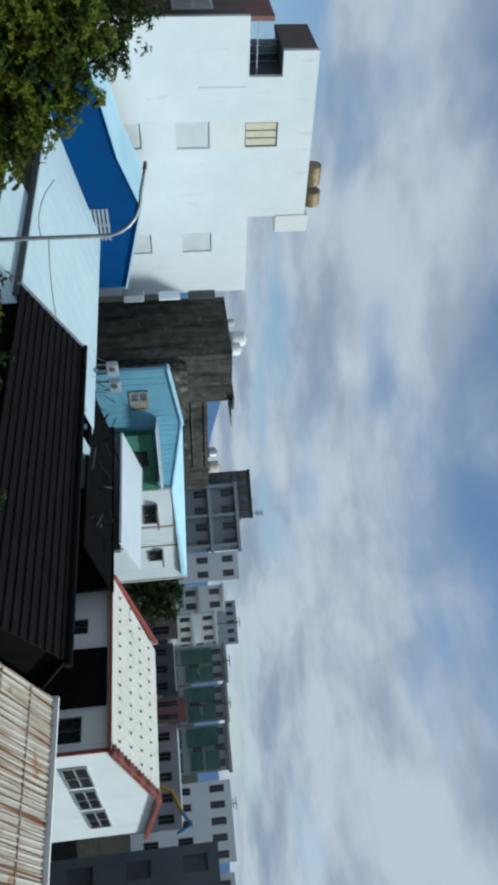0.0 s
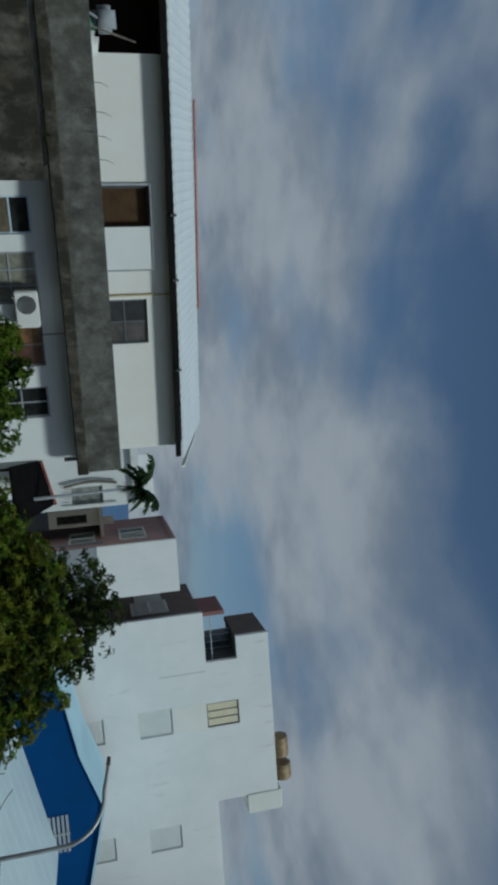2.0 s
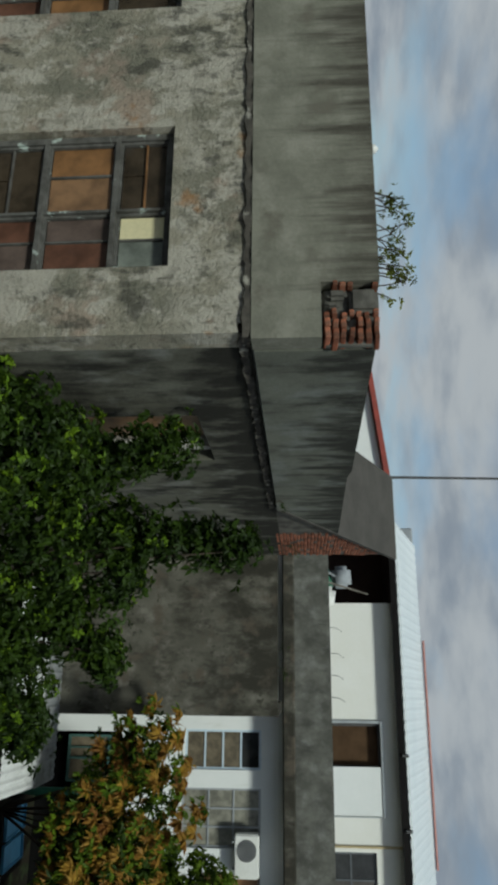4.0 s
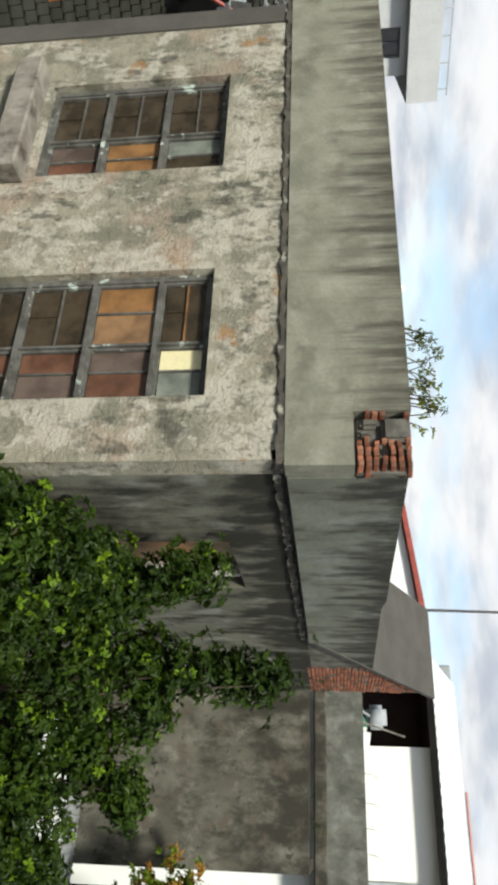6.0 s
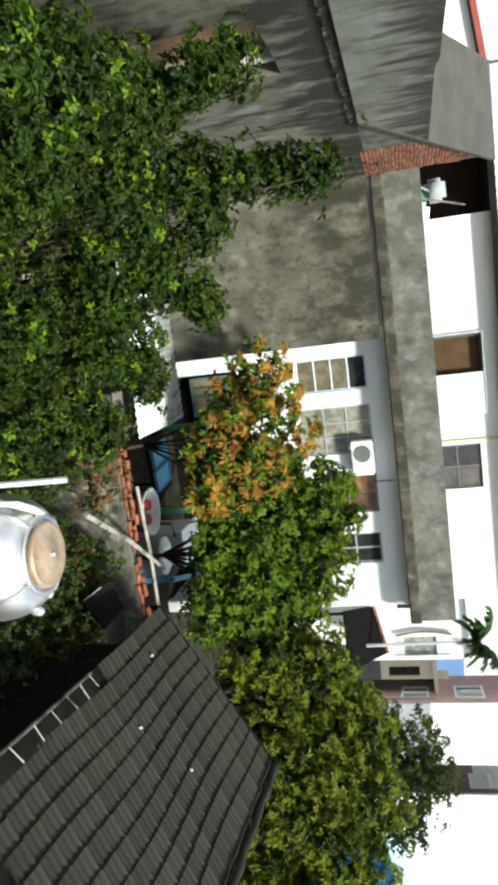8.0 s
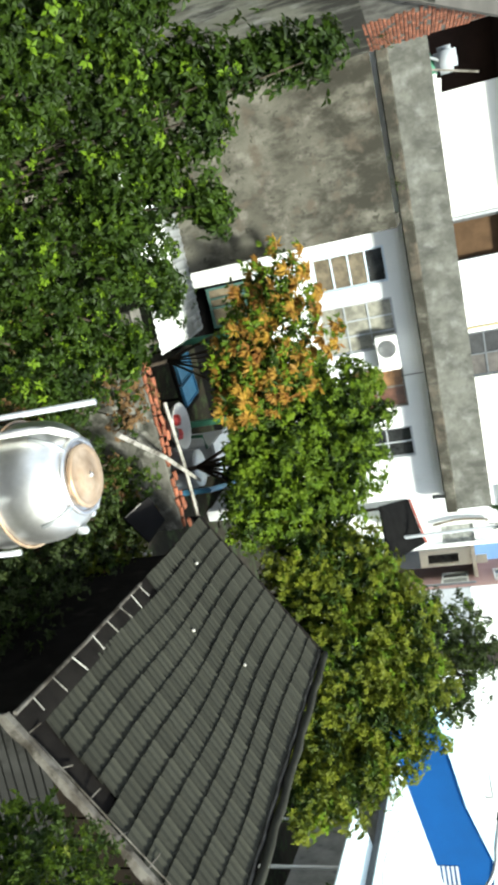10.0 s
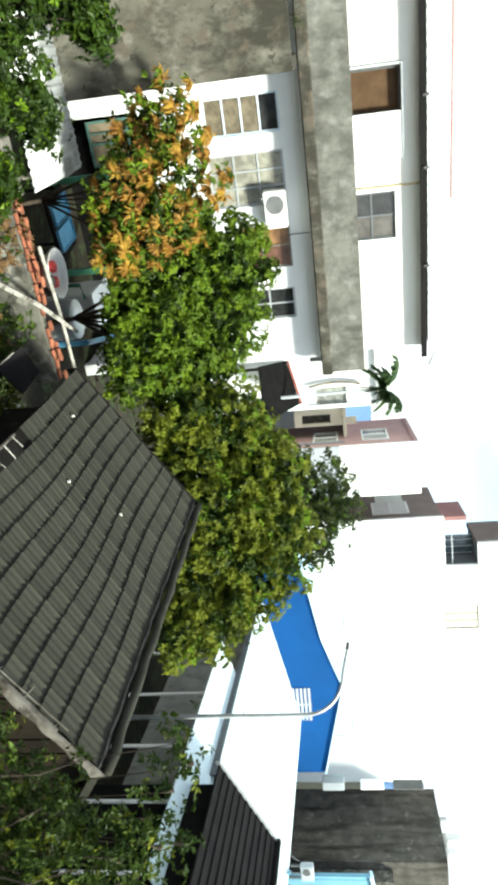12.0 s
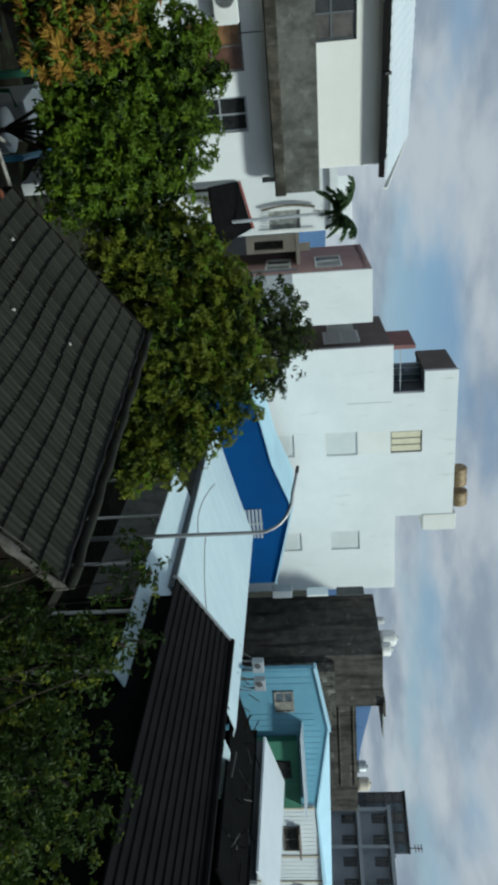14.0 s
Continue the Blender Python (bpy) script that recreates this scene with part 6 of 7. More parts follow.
put18("lower_roof", slab(bmesh.new(), (22.4, 20.4, at(-2.2)), (21.9, 14.6, at(-2.2)), (25.2, 15.4, at(-1.76)), (27.6, 22.6, at(-1.76)), 0.08), WHITE_METAL, wc, 36, 23.5, 0, "pale flat metal roof")
put18("lower_wall", cube(22.5, 22.7, 14.7, 20.3, 0, at(-2.3)), SLATE_WALL, wc, 36, 23.5)
tx, ty = place18(20.0, 15.5)
# Black wall and roof stand for a yard lying in shade.
yard = thing("shadowed_yard", tx, ty, 0, T18, "near-black slab and wall for a shadowed yard, loose boards", "shed")
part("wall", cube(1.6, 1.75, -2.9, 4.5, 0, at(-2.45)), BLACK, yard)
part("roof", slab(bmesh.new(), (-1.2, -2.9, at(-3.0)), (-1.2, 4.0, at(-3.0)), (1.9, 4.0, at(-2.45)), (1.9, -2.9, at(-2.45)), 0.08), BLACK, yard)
rng_b = random.Random(23)
for k in range(24):
    bu, bf = rng_b.uniform(-1.0, 1.3), rng_b.uniform(-2.1, 3.7)
    bz, dx_, df_ = at(-2.96 + (bu + 1.2) * 0.177), rng_b.uniform(-0.5, 0.5), rng_b.uniform(-0.9, 0.9)
    part("loose_board", tube([(bu, bf, bz), (bu + dx_, bf + df_, bz + dx_ * 0.177 + rng_b.uniform(0.02, 0.35))], rng_b.uniform(0.012, 0.03), 5), (DARK_TIMBER, PIPE_DARK, TILE_DARK, DARK_TIMBER, BROWN_BOARD, PIPE_DARK)[k % 6], yard)


# ---- distant blocks ----
def block(name, az0, az1, dist, top, mat, label, storeys=4, bays=4, base=0.0, glass=DARK_PANE, ledge=None, depth=10, turn=None):
    """A far building facing the viewpoint between two bearings; each window is a framed recess of its own."""
    mid = radians((az0 + az1) / 2)
    w = 2 * dist * math.tan(radians(az1 - az0) / 2)
    t = thing(name, dist * math.sin(mid), dist * math.cos(mid), base, -(az0 + az1) / 2 if turn is None else turn, label, "apartment building")
    hgt = EYE + dist * math.tan(radians(top)) - base
    sh, bw = hgt / storeys, w / bays
    holes = [(-w / 2 + bw * (i + 0.27), -w / 2 + bw * (i + 0.73), sh * (j + 0.36), sh * (j + 0.80)) for i in range(bays) for j in range(storeys)]
    part("facade", pierced(bmesh.new(), -w / 2, w / 2, 0, hgt, 0, 0.4, holes), mat, t)
    part("body", cube(-w / 2, w / 2, 0.41, depth, 0, hgt - 0.1), mat, t)
    for u0, u1, z0, z1 in holes:
        if z1 + base > EYE - dist * 0.07:
            wd = part("window", pierced(bmesh.new(), u0, u1, z0, z1, 0.2, 0.3, [(u0 + 0.08, (u0 + u1) / 2 - 0.04, z0 + 0.08, z1 - 0.08), ((u0 + u1) / 2 + 0.04, u1 - 0.08, z0 + 0.08, z1 - 0.08)]), SLATE_WALL, t)
            part("pane", cube(u0, u1, 0.31, 0.36, z0, z1), glass, wd)
    if ledge:
        for j in range(1, storeys + 1):
            part("ledge", cube(-w / 2 - 0.2, w / 2 + 0.2, -0.6, -0.02, sh * j - 0.35, sh * j - 0.05), ledge, t)
    return t


flats = block("grey_apartments", 70.4, 75.6, 70, 4.55, GREY_RENDER, "grey rendered apartment block with pale piers and ledges", 5, 4, ledge=LIGHT_RENDER)
for ux_ in (-3.1, -0.3, 2.6):
    part("pier", cube(ux_ - 0.14, ux_ + 0.14, -0.5, -0.02, 0, EYE + 70 * math.tan(radians(4.5))), LIGHT_RENDER, flats, "pale pier")
block("grey_apartments", 69.35, 73.15, 80, 2.7, SLATE_WALL, "slate-grey apartment block under a roof cage", 5, 2)
cage_z, cage_mid, cage_h = EYE + 80 * math.tan(radians(2.7)), radians(71.25), 80 * (math.tan(radians(5.65)) - math.tan(radians(2.7)))
cage = thing("roof_cage", 80 * math.sin(cage_mid), 80 * math.cos(cage_mid), cage_z, -71.25, "dark glazed metal cage on a flat roof", "cage")
part("roof_sheet", bevelled(-2.75, 2.75, -0.15, 4.0, cage_h - 0.16, cage_h, 0.03), PIPE_DARK, cage)
part("back_screen", cube(-2.6, 2.6, 1.2, 1.3, 0, cage_h - 0.17), SLATE_WALL, cage)
for k in range(7):
    part("post", cube(-2.64 + 0.88 * k, -2.56 + 0.88 * k, -0.05, 0.05, 0, cage_h - 0.17), PIPE_DARK, cage)
for k in range(5):
    part("rail", cube(-2.6, 2.6, -0.09, -0.052, 0.15 + k * (cage_h - 0.5) / 4, 0.24 + k * (cage_h - 0.5) / 4), PIPE_DARK, cage)
for k in range(6):
    part("pane", cube(-2.55 + 0.88 * k, -1.77 + 0.88 * k, 0.06, 0.1, 0, cage_h - 0.3), BLUE_GLASS if k % 2 else BROWN_GLASS, cage)
aerial = thing("roof_aerial", 80 * math.sin(radians(72.85)), 80 * math.cos(radians(72.85)), cage_z + cage_h, -71.25, "small dark aerial on a cage roof", "aerial")
part("mast", tube([(0, 0, 0), (0.05, 0, 1.15)], 0.05, 6), PIPE_DARK, aerial)
for k in range(3):
    part("arm", tube([(-0.3, 0, 0.45 + 0.3 * k), (0.35, 0, 0.5 + 0.3 * k)], 0.05, 5), (PIPE_DARK, RED_TRIM, PIPE_DARK)[k], aerial)
block("white_apartments", 75.7, 77.9, 74, 4.2, WHITE_WALL, "white side of an apartment block", 5, 2)
def netted_block(az0, az1, top):
    """A grey concrete block in building, its storeys hung with green nets."""
    t = block("green_flats", az0, az1, 100, top, GREY_RENDER, "grey concrete flats hung with green netting", 4, 3)
    w = 2 * 100 * math.tan(radians(az1 - az0) / 2)
    for j, hz in enumerate((4.6, 7.2, 9.3)):
        for s in (-1, 1):
            part("net", cube(s * w * 0.25 - w * 0.2, s * w * 0.25 + w * 0.2, -0.35, -0.25, hz - 0.95 + 0.2 * (s + j % 2), hz + 0.95), TEAL_RENDER, t, "green building net")
    part("roof_slab", cube(-w / 2 - 0.3, w / 2 + 0.3, -0.9, 4, EYE + 100 * math.tan(radians(top)) - 0.2, EYE + 100 * math.tan(radians(top)) + 0.15), GREY_RENDER, t)
    return t


block("white_villa", 78.2, 80.2, 95, 2.9, WHITE_WALL, "white apartment house with balconies", 4, 2, ledge=CREAM_WALL)
block("white_villa", 80.3, 82.5, 88, 2.2, CREAM_WALL, "cream apartment house with balconies", 4, 3, ledge=WHITE_WALL)
block("grey_flats", 79.5, 82.8, 120, 3.7, LIGHT_RENDER, "distant grey rendered flats", 6, 5)
netted_block(82.8, 85.4, 2.6)
netted_block(85.6, 88.2, 2.45)
netted_block(88.4, 91.6, 2.35)
block("white_flats", 92.2, 97.4, 85, 2.2, WHITE_WALL, "white flats with dark windows", 3, 5)
block("slate_house", 96.0, 103, 40, 1.0, SLATE_WALL, "slate grey house with shuttered openings", 3, 3, glass=SLATE_WALL)
block("grey_flats", 98, 112, 90, 2.0, LIGHT_RENDER, "distant grey rendered flats", 4, 9)
block("low_house", 76.5, 79, 55, -1.6, SLATE_WALL, "low grey house in shade", 2, 2)
block("low_house", 79.2, 82, 60, -0.9, BROWN_TILE, "low brown house in shade", 2, 2)
block("low_house", 82.3, 86, 62, -1.3, SLATE_WALL, "low grey house in shade", 2, 3)
block("low_house", 86.2, 88, 58, -0.6, MAROON, "low red-brown house in shade", 2, 2)
block("low_house", 88.2, 95, 64, -1.4, GREY_RENDER, "row of low grey houses", 2, 5)
for az_, el_ in ((81.2, 3.9), (84.0, 2.9), (87.0, 2.7), (93.8, 2.5), (73.0, 4.6), (70.4, 5.6)):
    ax, ay = 98 * math.sin(radians(az_)), 98 * math.cos(radians(az_))
    ant = thing("roof_antenna", ax, ay, 0, -az_, "thin rooftop antenna on far flats", "antenna", "rooftop antennas")
    zt_ = EYE + 98 * math.tan(radians(el_))
    part("pole", tube([(0, 0, 0), (0, 0, zt_)], 0.07, 5), PIPE_DARK, ant)
    for k in range(3):
        part("arm", tube([(-0.7 + 0.15 * k, 0, zt_ - 0.35 * k), (0.7 - 0.15 * k, 0, zt_ - 0.35 * k)], 0.05, 5), PIPE_DARK, ant)

# yellow and blue digger behind the gable house
dx, dy = 55 * math.sin(radians(93.2)), 55 * math.cos(radians(93.2))
dig = thing("excavator", dx, dy, 3.2, -93, "yellow excavator with blue arm on a building site", "excavator")
YELLOW = surf("yellow_paint", (0.50, 0.30, 0.03), (0.42, 0.25, 0.03), 2, 0.5, 0.05)
part("boom", tube([(-1.5, 0, 0.5), (-0.6, 0, 2.4), (0.8, 0, 3.0)], 0.14, 8), YELLOW, dig)
part("arm", tube([(0.7, 0, 3.0), (1.6, 0, 3.6), (2.0, 0, 2.6)], 0.13, 8), BLUE_PLASTIC, dig)
part("cab", bevelled(-2.4, -0.9, -0.6, 0.8, -0.6, 1.0, 0.08), YELLOW, dig)
part("track", bevelled(-2.9, -0.4, -0.9, 1.1, -3.2, -0.6, 0.2), PIPE_DARK, dig)

# ---- behind the white house: alley, pink house, palm ----
pink = thing18("pink_house", 9, 38, 0, "pink tiled house with cream balconies and white gable wall", "house")
zp = at(36.8 * math.tan(radians(5.66)))
put18("white_wall", cube(7.8, 10.5, 36, 36.25, at(-0.35), zp), WHITE_WALL, pink, 9, 38, 0, "white side wall with mould streaks")
put18("grey_wall", cube(7.8, 10.5, 36.02, 36.25, -1.05, at(-0.35)), GREY_RENDER, pink, 9, 38)
pw = [(37.1, 39.8, at(0.85), at(2.25)), (37.1, 39.8, at(-1.75), at(-0.4))]
put18("pink_wall", pierced(bmesh.new(), 36.25, 43, -1.05, zp, 7.8, 8.05, pw, "y"), PINK_TILE, pink, 9, 38, 0, "dusty pink tiled wall")
for u0, u1, z0, z1 in pw:
    window(pink, "window", u0 - 38, u1 - 38, z0, z1, 7.72 - 9, "y", WHITE_PLASTIC, [GREY_PANE, DARK_PANE], 2, 1, 0.09, 0.2)
hole = (6.5, 6.98, at(-2.3), at(-0.75))
put18("balcony_frame", pierced(bmesh.new(), 6.24, 7.13, at(-2.7), at(-0.1), 38.5, 38.8, [hole]), OLD_CREAM, pink, 9, 38, 0, "cream balcony frame")
put18("balcony_base", cube(6.24, 7.13, 38.5, 38.8, -1.05, at(-2.71)), SLATE_WALL, pink, 9, 38)
put18("balcony_wall", cube(6.24, 6.4, 38.81, 44, -1.05, at(-0.1)), BROWN_TILE, pink, 9, 38)
put18("balcony_glass", cube(6.42, 7.12, 39.5, 39.6, at(-2.6), at(-0.7)), BROWN_GLASS, pink, 9, 38)
put18("balcony_roof", cube(6.15, 7.79, 38.3, 44, at(-0.09), at(0.1)), OLD_CREAM, pink, 9, 38)
put18("balcony_pier", cube(6.75, 7.13, 38.5, 38.8, at(0.11), at(0.65)), OLD_CREAM, pink, 9, 38)
put18("corner_post", cube(7.7, 7.84, 36.9, 37.02, at(-2.6), at(-0.05)), GREY_RENDER, pink, 9, 38)
put18("roof", cube(7.8, 10.5, 36.25, 43, zp - 0.4, zp - 0.2), MAROON, pink, 9, 38)
pink.matrix_world = Matrix.Translation((0, 0, EYE)) @ Matrix.Scale(0.88, 4) @ Matrix.Translation((0, 0, -EYE)) @ pink.matrix_world


def toward(az, el, d):
    """A place seen from the viewpoint under a bearing and a slope, d away along the ground."""
    return (d * math.sin(radians(az)), d * math.cos(radians(az)), EYE + d * math.tan(radians(el)))


def rel(p, t):
    return (p[0] - t.location.x, p[1] - t.location.y, p[2] - t.location.z)


vx, vy = toward(24.7, 0, 38)[:2]
villa = thing("white_villa", vx, vy, 0, -24.7, "plain white villa with a curved bay", "house")
part("wall", pierced(bmesh.new(), -2.3, 1.6, -2.0, at(2.1), 0, 0.25, [(0.5, 1.4, at(-1.4), at(0.2)), (-1.5, -0.9, at(-1.6), at(-0.9))]), WHITE_WALL, villa)
part("body", cube(-2.3, 1.6, 0.9, 4.5, -2.0, at(2.0)), WHITE_WALL, villa)
part("bay_pane", cube(0.5, 1.4, 0.12, 0.15, at(-1.4), at(0.2)), GREY_PANE, villa)
part("dark_pane", cube(-1.5, -0.9, 0.12, 0.15, at(-1.6), at(-0.9)), DARK_PANE, villa)
part("parapet", cube(-2.4, 1.65, -0.25, 0.0, at(1.75), at(2.15)), WHITE_WALL, villa)
part("bay_rib", tube([(0.42 - 0.16 * math.sin(math.pi * k / 8), -0.15, at(-1.75 + 2.7 * k / 8)) for k in range(9)], 0.07, 6), TAN_CURTAIN, villa, "brown curved bay rib")
part("bay_rib", tube([(1.48, -0.12, at(-1.75)), (1.48, -0.12, at(0.95))], 0.04, 6), CREAM_WALL, villa)
part("upper_storey", bevelled(-1.0, 1.9, 1.2, 4.5, at(1.9), at(2.9), 0.03), WHITE_WALL, villa)
for k in range(4):
    part("railing_bar", tube([(0.55 + 0.25 * k, -0.1, at(-1.75)), (0.55 + 0.25 * k, -0.1, at(-1.25))], 0.02, 5), GALV, villa)
villa.matrix_world = Matrix.Translation((0, 0, EYE)) @ Matrix.Scale(0.79, 4) @ Matrix.Translation((0, 0, -EYE)) @ villa.matrix_world
gx, gy = toward(24.5, 0, 27)[:2]
ar = thing("alley_shed", gx, gy, 0, 0, "dark shed roof with red trim in the alley", "shed")
part("roof", slab(bmesh.new(), rel(toward(23.4, -6.4, 26), ar), rel(toward(27.9, -6.2, 26), ar), rel(toward(26.6, -3.4, 28.5), ar), rel(toward(23.1, -4.25, 28.5), ar), 0.08), BLACK, ar)
part("trim", tube([rel(toward(23.1, -4.15, 28.5), ar), rel(toward(26.6, -3.3, 28.5), ar)], 0.05, 6), RED_TRIM, ar, "red metal trim")
part("wall", cube(-0.6, 1.6, 1.6, 1.75, 0, at(-2.2)), WHITE_WALL, ar)
part("post", tube([rel(toward(27.6, -6.3, 26), ar), rel((*toward(27.6, 0, 26)[:2], 0), ar)], 0.06), DARK_TIMBER, ar)
part("post", tube([rel(toward(23.6, -6.5, 26), ar), rel((*toward(23.6, 0, 26)[:2], 0), ar)], 0.06), DARK_TIMBER, ar)

palm = thing("palm_tree", 13.95, 28.75, 0, 0, "slender palm with arching fronds", "palm tree")
part("trunk", tube([(0, 0, -1.4), (0.1, 0, 4), (0, 0, 8.95)], [0.11, 0.08, 0.06], 10), GREY_RENDER, palm, smooth=True)
for k in range(15):
    a, lift = 2 * math.pi * k / 15 + 0.3 * math.sin(k * 2.1), 1.25 - 0.42 * (k % 4) * 0.8
    reach = 1.15 + 0.25 * math.sin(k * 1.7)
    spine = [Vector((math.cos(a) * s * reach, math.sin(a) * s * reach, 9.25 + lift * s * 1.5 - 1.2 * s * s)) for s in [i / 9 for i in range(10)]]
    bm = tube(spine, 0.02, 4)
    for i, p in enumerate(spine[1:], 1):
        for sgn in (-1, 1):
            for q in (0, 0.33, 0.66):
                p0 = p.lerp(spine[i - 1], q)
                across = Vector((-math.sin(a), math.cos(a), 0)) * sgn
                size_ = 0.42 * math.sin(math.pi * (0.15 + 0.8 * (i - q) / 9))
                tipp = p0 + across * size_ + Vector((math.cos(a) * 0.16, math.sin(a) * 0.16, -0.22 + 0.1 * math.sin(i * 3 + k)))
                along = Vector((math.cos(a), math.sin(a), 0)) * 0.085
                bm.faces.new([bm.verts.new(v) for v in (p0 - along, p0 + along, tipp)])
    part("frond", bm, LEAF_PALM, palm)
palm.matrix_world = Matrix.Translation((0, 0, EYE)) @ Matrix.Scale(0.85, 4) @ Matrix.Translation((0, 0, -EYE)) @ palm.matrix_world
part("crownshaft", tube([(0, 0, 8.7), (0, 0, 9.35)], [0.09, 0.05], 8), LEAF_PALM, palm)

# tall thin mast and the red-roofed house behind the parapet
mx, my = 25 * math.tan(radians(-15.7)), 25.0
mast = thing("mast", mx, my, 0, 0, "tall thin dark mast", "mast")
part("pole", tube([(0, 0, 0), (0.02, 0, 11), (0.18, 0, 18.2)], [0.06, 0.05, 0.035], 8), PIPE_DARK, mast)
red = thing("red_roofed_house", -8.5, 25.5, 0, 0, "white house with thin red roof edge", "house")
part("wall", prism(bmesh.new(), [(-3.4, 0), (-3.4, at(2.45)), (1.75, at(3.05)), (1.75, 0)], "y", 0, 5), WHITE_WALL, red)
part("roof_edge", prism(bmesh.new(), [(-3.5, at(2.48)), (1.85, at(3.1)), (1.85, at(3.28)), (-3.5, at(2.66))], "y", -0.3, 5.2), RED_TRIM, red, "red metal roof edge")
bx = thing("roof_box", -4.2, 23.0, 10.55, 0, "grey box on the ridge of a roof", "box")
part("body", bevelled(-0.5, 0.4, -0.3, 0.3, -0.2, 0.45, 0.04), GREY_RENDER, bx)

# ---- beyond the old house's left end ----
lt = thing("left_tiled_house", -19, 10, 0, 62, "low house with dark tiled roof", "house")
for k in range(-9, 24):
    ta, tb_ = k / 24, (k + 1.12) / 24
    za, zb_ = 2.0 + 4.2 * ta, 2.0 + 4.2 * tb_
    bm = bmesh.new()
    for i in range(68):
        x0 = -7.5 + 0.22 * i + (0.11 if k % 2 else 0)
        slab(bm, (x0, -4.4 + 7.0 * ta, za + 0.12), (x0 + 0.205, -4.4 + 7.0 * ta, za + 0.075), (x0 + 0.205, -4.4 + 7.0 * tb_, zb_), (x0, -4.4 + 7.0 * tb_, zb_ + 0.03), 0.04)
    tagged(part("tile_course", bm, TILE, lt), "course of dark roof tiles", kind="stuff")
part("wall", cube(-7.4, 7.4, -3.6, 2.8, 0, 2.2), SLATE_WALL, lt)
part("gable", cube(-7.4, 7.4, 2.6, 2.8, 2.2, 6.1), SLATE_WALL, lt)
part("ridge_board", cube(-7.6, 7.7, 2.62, 2.95, 6.2, 6.75), MOSSY, lt, "mossy ridge board")
px_, py_ = 19 * math.sin(radians(-62.5)), 19 * math.cos(radians(-62.5))
lat = thing("lattice_pile", px_, py_, 0, 62, "stacked metal lattice and scrap behind a roof", "scrap pile")
part("base", cube(-4.5, 4.5, 0.8, 3.5, 0, 5.6), BLACK, lat)
rng_s = random.Random(12)
ALU_DULL = surf("dull_lattice_metal", (0.16, 0.16, 0.17), (0.10, 0.10, 0.105), 5, 0.6, 0.1, metal=0.3)
for k in range(13):
    part("bar", tube([(-3.4 + 0.45 * k, 0.3, 6.1), (-2.6 + 0.45 * k, 0.5, 7.5)], 0.028, 5), ALU_DULL, lat)
    part("bar", tube([(-2.6 + 0.45 * k, 0.25, 6.1), (-3.4 + 0.45 * k, 0.45, 7.5)], 0.028, 5), ALU_DULL, lat)
for k in range(4):
    part("rail", tube([(-3.8, 0.2, 6.1 + 0.45 * k), (3.2, 0.2, 6.15 + 0.45 * k)], 0.024, 5), ALU_DULL, lat)
for k in range(46):
    w_, h_s = rng_s.uniform(0.08, 0.3), rng_s.uniform(0.15, 0.6)
    o = bevelled(-w_, w_, -0.02, 0.02, 0, h_s, 0.008) if k % 3 else tube([(-w_, 0, 0), (0, 0.05, h_s), (w_ * 1.4, 0, h_s * 1.3)], 0.025, 6)
    bmesh.ops.rotate(o, verts=o.verts, matrix=Matrix.Rotation(rng_s.uniform(-1.0, 1.0), 3, "Y"))
    bmesh.ops.rotate(o, verts=o.verts, matrix=Matrix.Rotation(rng_s.uniform(-0.8, 0.8), 3, "X"))
    bmesh.ops.translate(o, verts=o.verts, vec=(rng_s.uniform(-3.5, 3.0), rng_s.uniform(-0.5, 0.3), 4.9 + rng_s.uniform(0, 1.1)))
    part("scrap", o, (GREY_RENDER, PIPE_DARK, SLATE_WALL, ALU_DULL, DULL_SHEET)[k % 5], lat)
part("rusty_bar", tube([(0.4, -0.45, 4.9), (1.1, -0.4, 6.0)], 0.05, 5), RED_TRIM, lat, "rusty iron bar")
ri = thing("rusty_frame", -11.2, 5.6, 3.6, 60, "bent rusty iron frame", "scrap")
RUST = surf("rust", (0.30, 0.11, 0.04), (0.18, 0.07, 0.03), 6, 0.9, 0.3)
part("bar", tube([(0, 0, -0.3), (0.03, 0, 0.3), (0.12, 0.02, 0.42), (0.33, 0, 0.36), (0.36, 0, -0.3)], 0.016, 6), RUST, ri)
part("bar", tube([(0.2, 0, -0.3), (0.16, 0, 0.4)], 0.012, 6), RUST, ri)
lb_ = block("tiled_block", -76, -55.4, 34, 6.0, PALE_TILE, "pale tiled apartment block with ribbon windows", 5, 5, glass=DARK_PANE)
wl_ = 34 * math.tan(radians(10.3))
zr_ = EYE + 34 * math.tan(radians(5.75))
part("roof_band", cube(-wl_ - 0.5, wl_ + 1.0, -0.6, 8, zr_, zr_ + 1.3), PALE_TILE, lb_, "overhanging tiled roof band")
for k in range(14):
    part("roof_rail_post", tube([(-wl_ + 1.0 * k, 0, zr_ + 1.3), (-wl_ + 1.0 * k, 0, zr_ + 1.75)], 0.03, 5), GALV, lb_)
part("roof_rail", tube([(-wl_, 0, zr_ + 1.75), (wl_ + 0.9, 0, zr_ + 1.75)], 0.03, 5), GALV, lb_)

# ---- yard behind the low wall ----
yw = thing("yard_wall", 3.8, 13.0, 0, 0, "low broken brick wall with cement render", "wall")
part("render_face", bevelled(-1.75, 1.75, -0.16, 0.1, 0, 1.82, 0.02), STAINED_RENDER, yw, "stained cement render")
rng_y = random.Random(9)
